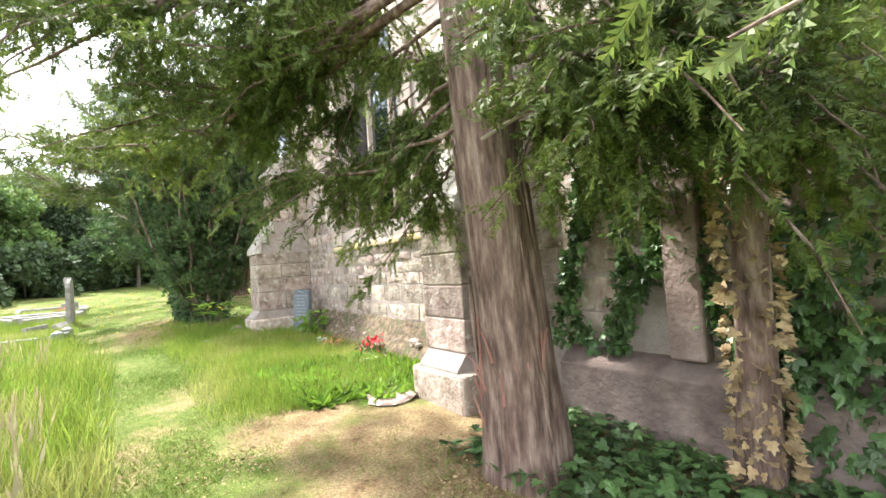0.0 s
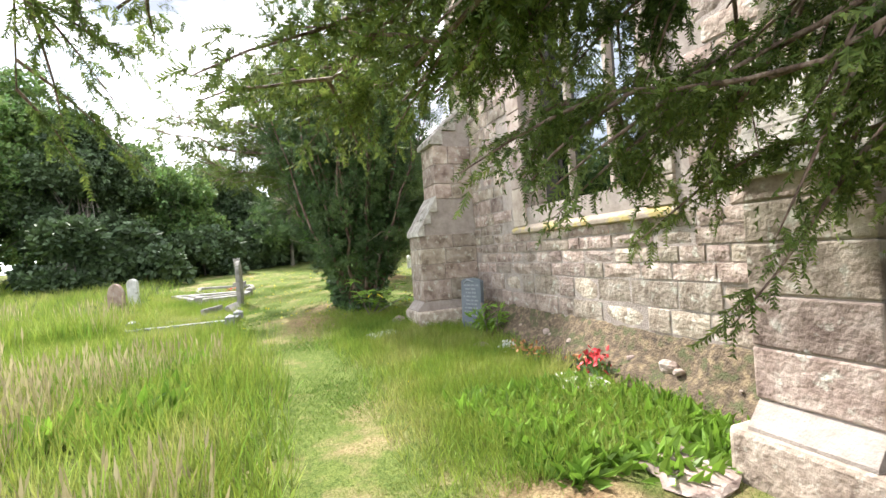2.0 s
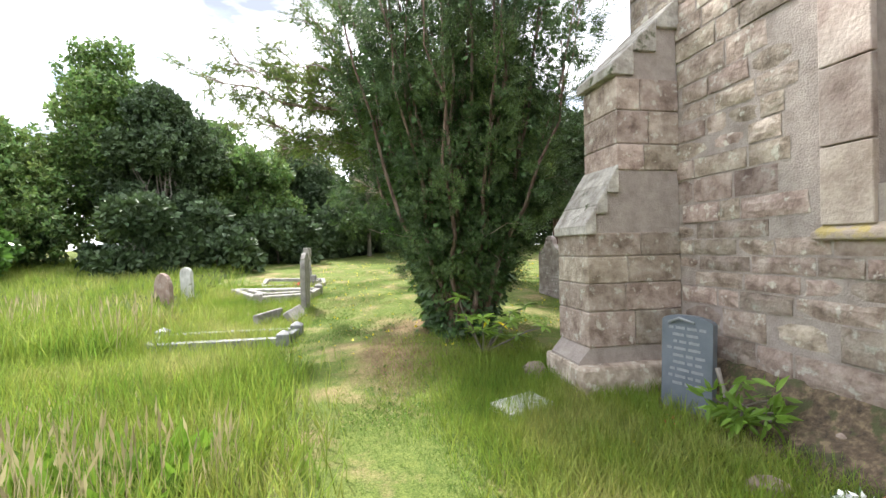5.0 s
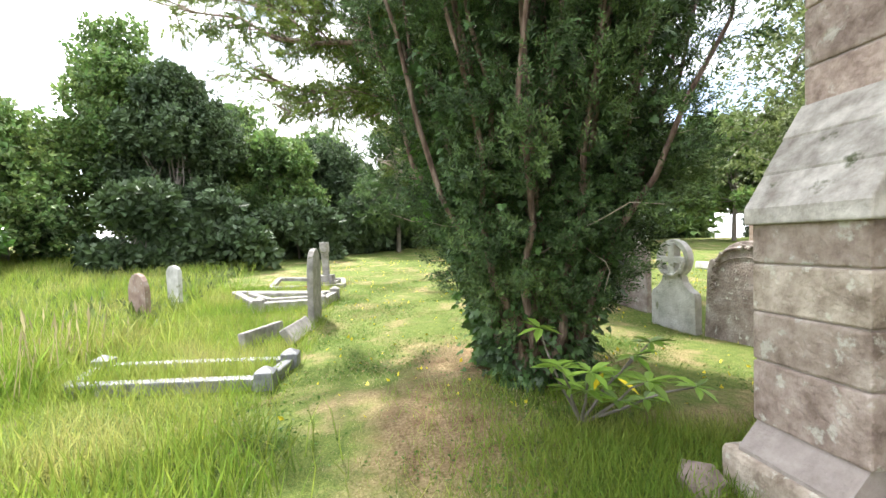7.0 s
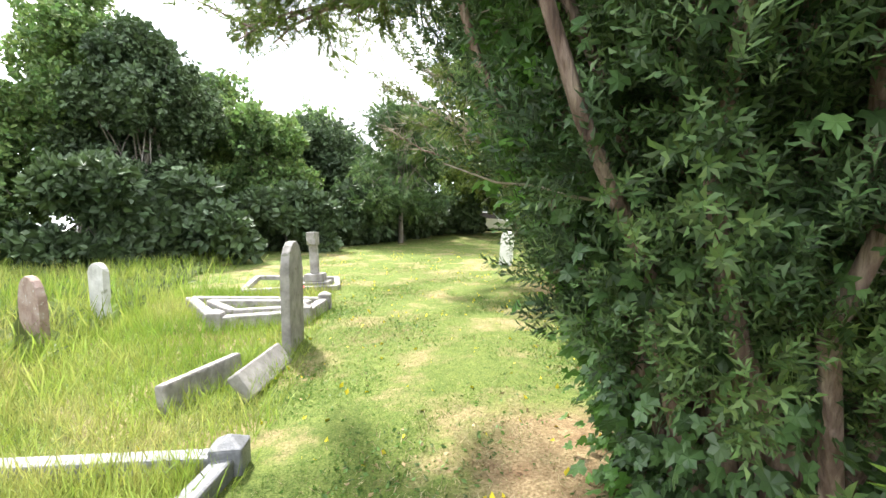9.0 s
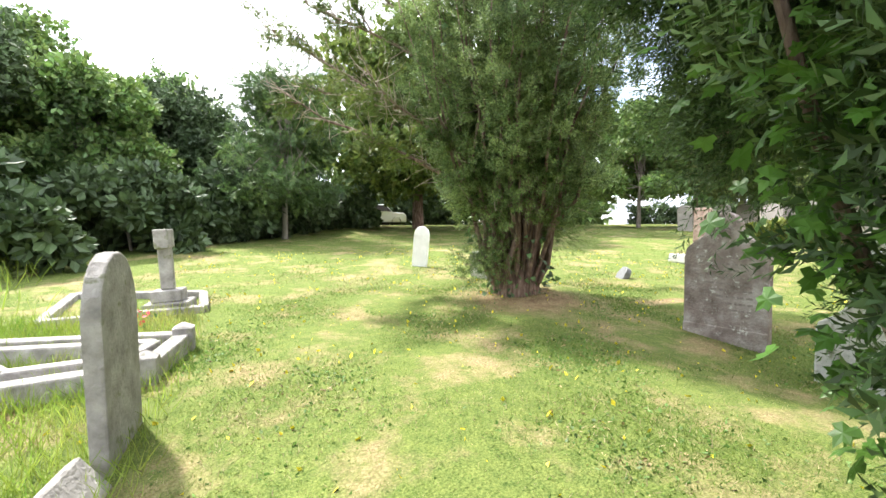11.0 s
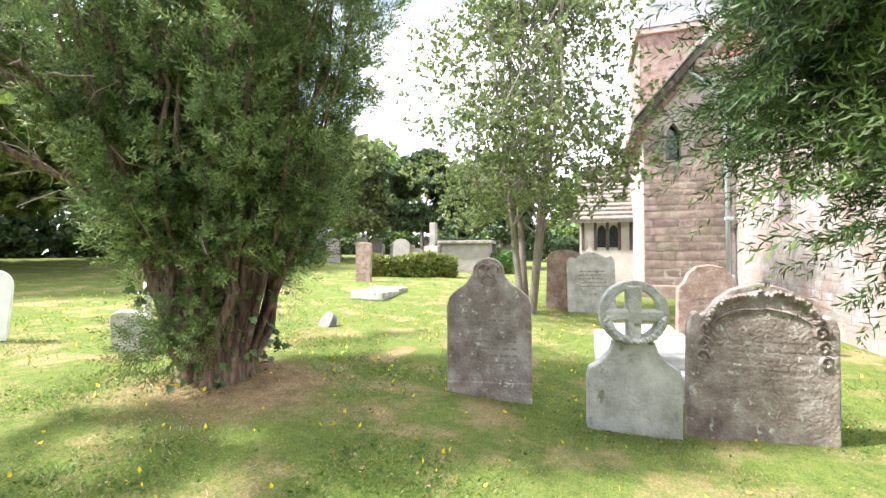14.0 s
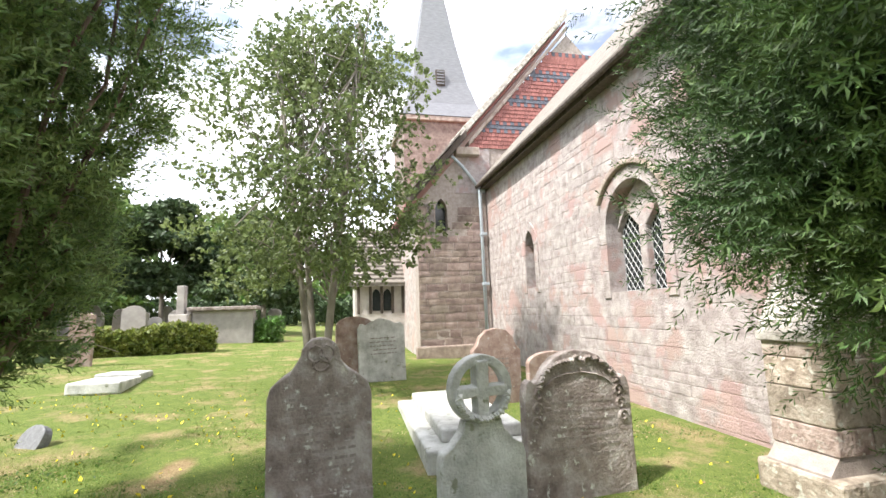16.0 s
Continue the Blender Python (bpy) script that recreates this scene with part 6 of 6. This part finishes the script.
def leafy_tree(x, y, h, crown_r, crown_z, seed, label, m_leaf, template, leaf, count, m_bark=None, trunks=1, trunk_r=0.2, lumps=26, flat=0.8, name="tree", sink=0.0, spread=0.12):
    """A tapered trunk with limbs, and a crown of many clumps of leaves round uneven lobes."""
    r = rng_of(seed)
    e = empty(name, pose(x, y, gz(x, y) - sink), label, "tree")
    wood, lf = Geo(), Geo()
    tops = []
    for k in range(trunks):
        a = 2 * math.pi * k / trunks + r.random()
        b = np.array([math.cos(a), math.sin(a), 0]) * (0.0 if trunks == 1 else trunk_r * 1.3)
        t = np.array([math.cos(a) * h * spread, math.sin(a) * h * spread, h * r.uniform(0.8, 0.98)]) if trunks > 1 else np.array([r.normal() * 0.2, r.normal() * 0.2, h * 0.9])
        pts = wander(b + (0, 0, -0.2), t, r, 8, 0.06)
        wood.tube(pts, np.linspace(trunk_r, 0.02, 8), 9, 0.05)
        tops.append(pts)
    for i in range(lumps):
        pts = tops[int(r.integers(len(tops)))]
        s = r.uniform(0.25, 1.0)
        c0 = pts[min(7, int(s * 7.99))]
        a = r.uniform(0, 6.28)
        zz = crown_z + (h - crown_z) * r.random()
        edge = math.sqrt(max(0.08, 1 - ((zz - crown_z) / (h - crown_z) - 0.3) ** 2 / 0.55))
        c = np.array([math.cos(a), math.sin(a), 0]) * crown_r * edge * r.uniform(0.35, 1.0) + (0, 0, zz)
        wood.tube(wander(c0, c, r, 5, 0.15), np.linspace(trunk_r * 0.25, 0.01, 5), 5, cap=False)
        n = count // lumps
        o = r.normal(size=(n, 3))
        o /= np.linalg.norm(o, axis=1)[:, None] + 1e-6
        sz = crown_r * r.uniform(0.28, 0.5)
        p = c + o * (sz * r.random(n) ** 0.4)[:, None] * (1, 1, flat)
        lf.scatter(*template, p, o + r.normal(size=(n, 3)) * 0.6, leaf * r.uniform(0.6, 1.3, n), r)
    part("trunk", wood, m_bark or M_BARK_GREY, e, smooth=True)
    part("crown", lf, m_leaf, e)
    return e


# thin three-stemmed tree behind the stones
leafy_tree(12.4, 16.35, 8.4, 2.5, 2.4, 160, "slender tree with several smooth grey stems and airy foliage", M_OLIVE, CLUMP, 0.115, 6400, trunks=4, trunk_r=0.09, lumps=120, spread=0.13, flat=0.55)
# wood along the left boundary
_r = rng_of(170)
row = [(-17, 19, 4.2, 2.6), (-14.5, 22.5, 4.8, 2.6), (-11.5, 25.5, 5.0, 2.4), (-9.2, 28.5, 9.6, 2.5), (-6.4, 27.0, 7.4, 2.2), (-5.0, 31.0, 6.8, 2.3), (-3.0, 29.4, 5.0, 2.0), (-1.4, 33.5, 5.4, 2.4), (-16, 29, 6.5, 3.2), (-20, 24, 5.5, 3.2), (-22, 13, 5, 3.2), (-2.2, 38, 6.5, 3.0), (-9, 35, 7.5, 3.2)]
for i, (x, y, h, cr) in enumerate(row):
    leafy_tree(x, y, h, cr, 0.8, 171 + i, "dense green boundary tree with a broken outline" if i % 2 else "dark green boundary tree with a leafy crown to the ground",
               (M_BROADLEAF, M_DARKLEAF, M_BROADLEAF)[i % 3], CLUMP, 0.22, 8200, trunk_r=0.16, lumps=60, flat=0.9)
for i, (x, y, h, cr) in enumerate(((-10.5, 21.0, 2.8, 1.7), (-9.2, 19.2, 2.0, 1.4), (-12.2, 18.6, 2.8, 1.8))):
    leafy_tree(x, y, h, cr, 0.4, 190 + i, "bright green laurel bush in the long grass", M_LAUREL, CLUMP, 0.3, 3600, trunk_r=0.06, lumps=24, name="laurel_bush")
for i, (x, y, h, cr) in enumerate(((-3.4, 24.0, 2.2, 1.5), (-1.6, 27.0, 2.0, 1.6), (0.8, 29.8, 2.0, 1.7), (3.0, 32.5, 2.0, 1.8), (5.6, 34.6, 1.7, 1.7), (-5.6, 22.4, 2.4, 1.5), (1.8, 34.0, 3.2, 1.6))):
    leafy_tree(x, y, h, cr, 0.2, 200 + i, "low dark boundary hedge bush", M_DARKLEAF if i < 6 else M_LAUREL, CLUMP, 0.3, 2600, trunk_r=0.05, lumps=20, name="hedge_bush")
# larger yews and conifers behind the second yew
leafy_tree(9.2, 33.5, 9.5, 4.6, 2.2, 210, "broad old yew with a bare reddish trunk", M_YEW, CLUMP, 0.36, 7000, M_BARK, trunk_r=0.32, lumps=46, flat=0.5)
leafy_tree(2.6, 29.5, 6.0, 2.2, 0.8, 211, "feathery grey-green conifer with drooping branches", M_YEW_BLUE, SPRAY_FAT, 0.4, 5000, trunk_r=0.12, lumps=50, flat=0.55)
leafy_tree(16.5, 36, 9, 4.4, 2.5, 212, "dark spreading yew at the far boundary", M_DARKLEAF, CLUMP, 0.42, 6000, M_BARK, trunk_r=0.3, lumps=40, flat=0.55)
leafy_tree(28.5, 33, 8.5, 3.2, 2.4, 213, "olive-green tree above the far headstones", M_OLIVE, CLUMP, 0.4, 4200, trunk_r=0.18, lumps=36)
leafy_tree(34, 29, 8, 3.2, 2.6, 214, "dark flat-branched cedar among the headstones", M_DARKLEAF, CLUMP, 0.4, 3600, trunk_r=0.2, lumps=26, flat=0.3)
leafy_tree(33, 22.5, 7.5, 3.2, 2.0, 215, "dark low-branched conifer beside the path", M_DARKLEAF, CLUMP, 0.36, 4200, trunk_r=0.2, lumps=34, flat=0.3)
leafy_tree(24, 33.5, 7, 2.6, 2.4, 216, "light green tree behind the far graves", M_BROADLEAF, CLUMP, 0.36, 3000, trunk_r=0.15, lumps=28)
for i, (x, y, h, cr) in enumerate(((44, 40, 11, 5), (52, 30, 10, 5), (30, 48, 11, 5), (14, 50, 11, 5), (60, 18, 10, 5), (-30, 5, 12, 5), (-26, -6, 11, 5), (4, 52, 11, 5))):
    leafy_tree(x, y, h, cr, 0.5, 220 + i, "distant tree beyond the churchyard", M_BROADLEAF, CLUMP, 0.9, 1600, trunk_r=0.3, lumps=26)

# clipped hedge and bush
def hedge(x0, y0, x1, y1, w, h, seed, label, m):
    r = rng_of(seed)
    c = Vector(((x0 + x1) / 2, (y0 + y1) / 2, 0))
    ln = math.hypot(x1 - x0, y1 - y0)
    e = empty("hedge", pose(c.x, c.y, gz(c.x, c.y), 0, 0, math.degrees(math.atan2(y1 - y0, x1 - x0))), label, "hedge")
    g = Geo()
    n = int(ln * (700 if ln < 8 else 110))
    p = np.stack([r.uniform(-ln / 2, ln / 2, n), r.uniform(-w / 2, w / 2, n), r.uniform(0, h, n) ** 1.0], -1)
    p[:, 2] *= 1 + 0.12 * np.sin(p[:, 0] * 2.1)
    g.scatter(*CLUMP, p, r.normal(size=(n, 3)) + (0, 0, 0.6), (0.13 if ln < 8 else 0.4) * r.uniform(0.6, 1.3, n), r)
    part("leaves", g, m, e)


hedge(18.3, 24.6, 20.9, 21.4, 0.9, 0.95, 240, "low clipped hedge with yellow-green leaves", M_HEDGE)
hedge(-6, 41, 30, 45, 2.0, 2.6, 242, "dark boundary hedge at the far end of the churchyard", M_DARKLEAF)
hedge(36, 46, 56, 12, 2.0, 2.2, 243, "distant boundary hedge beyond the headstones", M_DARKLEAF)
hedge(25.2, 20.9, 26.2, 20.2, 1.2, 1.1, 241, "rounded green bush at the path edge", M_LAUREL)

# glossy shrub at the corner buttress
def shrub():
    r = rng_of(250)
    e = empty("shrub", pose(3.3, 10.55, gz(3.3, 10.55)), "low shrub with whorls of long glossy leaves", "shrub")
    lf = Geo()
    for tx, ty, tz in ((-0.05, -0.15, 0.55), (0.35, 0.1, 0.5), (-0.35, 0.3, 0.75), (0.6, -0.15, 0.45), (0.15, -0.4, 0.4), (-0.25, -0.05, 0.62), (0.5, 0.35, 0.62), (0.25, 0.25, 0.35)):
        pts = wander((0, 0.25, 0), (tx, ty, tz), r, 6, 0.15)
        sg = Geo()
        sg.tube(pts, np.linspace(0.014, 0.006, 6), 5)
        part("stem", sg, M_BARK_GREY, e)
        for f0 in (1.0, 0.75):
            c = pts[-1] if f0 == 1.0 else pts[3]
            k = 9
            a = np.arange(k) * 2.4
            d = np.stack([np.cos(a), np.sin(a), r.uniform(-0.25, 0.45, k)], -1)
            lf.scatter(*LANCE, np.repeat(c[None], k, 0), d, r.uniform(0.13, 0.22, k), r, roll=0.15, up=(0, 0, 1))
    part("leaves", lf, M_RHODO, e)
    for p, d in (((-0.02, -0.15, 0.5), (-0.6, -0.5, -0.3)), ((0.06, -0.18, 0.47), (0.5, -0.6, -0.3))):
        yl = Geo()
        yl.scatter(*LANCE, np.array([p]), np.array([d]), 0.17, r, roll=0.1, up=(0, 0, 1))
        part("yellow_leaf", yl, M_YELLOW, e, "yellowed dying leaf")


shrub()
leafy_tree(4.55, 8.05, 0.55, 0.22, 0.15, 251, "small dark leafy plant against the church wall", M_WEED, LANCE, 0.13, 130, trunk_r=0.012, lumps=9, name="wall_plant")

# ---- grass ----
def field(name, label, m, template, n, area, size, seed, mask=None, up=1.0, lean=0.45, category="grass"):
    """Scattered blades of one kind over a stretch of the plan."""
    r = rng_of(seed)
    x, y = r.uniform(area[0], area[1], n), r.uniform(area[2], area[3], n)
    if mask is not None:
        k = mask(x, y, r)
        x, y = x[k], y[k]
    n = len(x)
    g = Geo()
    p = np.stack([x, y, gz_many(x, y) - 0.01], -1)
    d = np.stack([r.normal(size=n) * lean, r.normal(size=n) * lean, np.full(n, up)], -1)
    g.scatter(*template, p, d, size * r.uniform(0.55, 1.35, n), r)
    return tagged(part(name, g, m), label, category, kind="stuff")


def off_church(x, y):
    return ~((x > 4.75) & (y < 10.2 + 0.08 * (x - 5)))


def path_x(y):
    """The mown strip runs past the graves."""
    return 1.5 + 0.06 * np.maximum(0, 6 - y) - 0.5 * np.exp(-((y - 11.5) / 3.0) ** 2)


def patchy(x, y):
    return 0.5 + 0.28 * np.sin(x * 1.9 + 1.3 * np.sin(y * 0.9)) + 0.22 * np.sin(y * 2.3 + x * 0.7)


def worn(x, y):
    w = np.zeros_like(x)
    for cx, cy, rx, ry in ((2.9, 4.0, 0.7, 0.8), (2.2, 10.9, 0.9, 1.5), (5.2, 17.8, 1.3, 1.3), (7.5, 17.2, 0.7, 0.3), (3.4, 2.3, 1.5, 2.0), (4.75, 5, 0.3, 3.5), (2.9, 12.3, 1.2, 1.2)):
        w = np.maximum(w, 1 - ((x - cx) / rx) ** 2 - ((y - cy) / ry) ** 2)
    return w


field("turf", "short mown churchyard turf", M_GRASS, TRI_BLADE, 170000, (-3, 9.5, -1, 24), 0.038, 260, lambda x, y, r: off_church(x, y) & (r.random(len(x)) < np.where(worn(x, y) > 0.1, 0.12, 1) * (0.35 + 0.65 * patchy(x, y))), lean=1.1)
field("turf_far", "short turf further off", M_GRASS, TRI_BLADE, 60000, (-8, 28, 10, 36), 0.075, 261, lambda x, y, r: off_church(x, y) & ((y > 19.5) | (x > 8)), lean=1.1)
field("path_turf", "short grass of the mown path", M_GRASS, TRI_BLADE, 110000, (0.8, 3.6, -0.5, 11), 0.045, 276, lambda x, y, r: r.random(len(x)) < np.where(worn(x, y) > 0.1, 0.15, 1.0), lean=0.8)
field("lawn_turf", "fine short grass of the lawn", M_GRASS, TRI_BLADE, 170000, (0.2, 8, 12, 20), 0.035, 277, lambda x, y, r: off_church(x, y) & (r.random(len(x)) < np.where(worn(x, y) > 0.1, 0.12, 0.4 + 0.6 * patchy(x, y))), lean=0.9)
field("straw_turf", "dry bleached grass in the turf", M_STRAW, TRI_BLADE, 130000, (-2, 9, 9, 22), 0.042, 262, lambda x, y, r: off_church(x, y) & (r.random(len(x)) < np.where(worn(x, y) > 0, 0.8, 0.8 * (1 - patchy(x, y)))), lean=1.1)
field("long_grass", "long green grass beside the mown path", M_TALL, BLADE, 105000, (-4.5, 1.6, -1, 11.2), 0.31, 263, lambda x, y, r: (x < path_x(y) - 0.1 + 0.25 * r.normal(size=len(x))) & (y < 10.6 + 0.5 * r.normal(size=len(x))) & (r.random(len(x)) < 0.3 + 0.7 * patchy(x * 0.8, y * 0.8)), lean=0.28)
field("grave_grass", "rough grass round the old kerbs", M_TALL, BLADE, 42000, (-3.5, 1.2, 10.6, 19), 0.2, 275, lambda x, y, r: (x < 0.95 - 0.3 * np.abs(r.normal(size=len(x)))), lean=0.45)
field("long_grass_far", "long grass and weeds below the boundary trees", M_TALL, BLADE, 60000, (-14, -0.8, 12, 28), 0.42, 264, lambda x, y, r: (x < -0.9 - 0.18 * (y - 12) + 0.5 * r.normal(size=len(x))) & ((x < -3.2) | (r.random(len(x)) < 0.5)), lean=0.35)
field("seeding_grass", "pale seeding grass stems standing in the long grass", M_STRAW, SEED, 9000, (-3.5, 1.3, 1.2, 8.5), 0.48, 265, lambda x, y, r: (x < path_x(y) - 0.4) & (patchy(x * 0.7 + 2, y * 0.6) > 0.42), lean=0.16)
field("tussock_grass", "rough green grass along the church wall", M_TALL, BLADE, 60000, (2.3, 4.85, 4.3, 10.6), 0.17, 266, lambda x, y, r: (x > 2.75 + 0.12 * np.sin(y * 2) + 0.3 * r.normal(size=len(x))) & (r.random(len(x)) < np.where(x > 4.3, 0.55, 1.0)), lean=0.4)
field("corner_grass", "rough grass round the yew and buttress", M_TALL, BLADE, 9000, (1.6, 4.2, 8.6, 11.6), 0.13, 267, lambda x, y, r: (x > 2.2 + 0.3 * r.normal(size=len(x))) & (np.hypot(x - 3.28, y - 11.75) > 0.4) & ~((x > 3.8) & (y > 9.2) & (y < 9.9)), lean=0.45)
field("weeds", "bright broad-leaved weeds by the path", M_WEED, LANCE, 5200, (3.0, 4.8, 3.9, 5.8), 0.17, 268, lambda x, y, r: (x > 3.0 + 0.35 * (5.8 - y) * 0.3) & ~((x < 3.7) & (y < 4.2)), lean=0.9, up=0.7, category="weeds")
field("weeds_left", "broad bright weeds in the long grass", M_WEED, LANCE, 1500, (-2.2, 0.6, 6.6, 8.8), 0.3, 269, lambda x, y, r: r.random(len(x)) < patchy(x, y), lean=0.8, category="weeds")
field("clover", "clover and plantain leaves in the turf", M_CLOVER, LEAF, 60000, (-0.5, 8.5, 9, 20), 0.033, 270, lambda x, y, r: off_church(x, y) & (r.random(len(x)) < patchy(x * 1.5, y * 1.5)), lean=1.2, up=0.5, category="weeds")
field("fallen_leaves", "scattered dry fallen leaves", M_LITTER, LEAF, 9000, (0.5, 13, 1, 20), 0.036, 271, lambda x, y, r: off_church(x, y) & ((worn(x, y) > -0.6) | (r.random(len(x)) < 0.3)), lean=1.5, up=0.25, category="leaves")
field("yellow_flowers", "small yellow flowers in the turf", M_YELLOW, LEAF, 1500, (0, 12, 11, 26), 0.05, 272, lambda x, y, r: off_church(x, y), lean=0.8, category="flowers")
field("buttercups", "small yellow flowers in the rough grass", M_YELLOW, LEAF, 260, (2.8, 4.6, 5.2, 9.6), 0.035, 273, lambda x, y, r: x > 2.8, lean=0.8, category="flowers")
field("kerb_grass", "long grass inside the kerbs of a grave", M_TALL, BLADE, 3200, (-1.7, 0.65, 12.2, 12.8), 0.24, 280, lean=0.4)
field("tall_weeds", "tall seeding weeds in the rough corner", M_TALL, BLADE, 18000, (-9, -1.6, 8, 14.5), 0.46, 281, lambda x, y, r: patchy(x * 0.6 + 1, y * 0.5) > 0.4, lean=0.25)
field("dock_stems", "pale seeding stems among the weeds", M_STRAW, SEED, 3600, (-9, -1.4, 7, 15), 0.6, 282, lambda x, y, r: patchy(x * 0.5, y * 0.7) > 0.45, lean=0.14)
field("yew_litter", "brown needles and twigs under the old yew", M_LITTER, LEAF, 14000, (2.0, 4.7, -1.5, 4.3), 0.03, 283, lambda x, y, r: (worn(x, y) > -0.2) & (patchy(x * 2, y * 2) > 0.3), lean=1.6, up=0.2, category="leaves")
field("yew_floor_grass", "thin tufts of grass under the old yew", M_GRASS, BLADE, 9000, (1.8, 4.3, 0.2, 4.6), 0.075, 284, lambda x, y, r: patchy(x * 2.2 + 1, y * 2.2) > 0.55, lean=0.7)
field("lawn_tufts", "longer green tufts in the lawn", M_GRASS, BLADE, 45000, (0.6, 8.6, 10.5, 19.5), 0.06, 285, lambda x, y, r: off_church(x, y) & (worn(x, y) < 0.1) & (patchy(x * 1.7 + 3, y * 1.6) > 0.5), lean=0.8)
field("nettles", "tall weeds with pale heads by the boundary", M_OLIVE, LANCE, 9000, (-9, -1.5, 15, 27), 0.3, 274, lambda x, y, r: x < -1.8 - 0.12 * (y - 15), lean=1.0, up=0.6, category="weeds")

# ---- pieces, laid last ----
lay_all()
_tile = Geo()
_tile.box(-0.07, 0.07, 0.0, 0.025, -0.1, 0.09)
_red, _blue = _tile.mesh("tile", M_TILE_RED), _tile.mesh("tile", M_TILE_BLUE)
_restr, _restb = Geo(), Geo()
for _i, (u, z, blue) in enumerate(TILES):
    if _i < 300:
        ob = new("tile", _blue if blue else _red)
        ob.parent = tile_hung
        ob.location, ob.rotation_euler = (u, 0.02, z), (radians(7), 0, 0)
    else:
        (_restb if blue else _restr).box(u - 0.07, u + 0.07, 0.02, 0.05, z - 0.1, z + 0.09)
for _g, _m in ((_restr, M_TILE_RED), (_restb, M_TILE_BLUE)):
    if _g.n:
        part("tiling", _g, _m, tile_hung)["kind"] = "stuff"
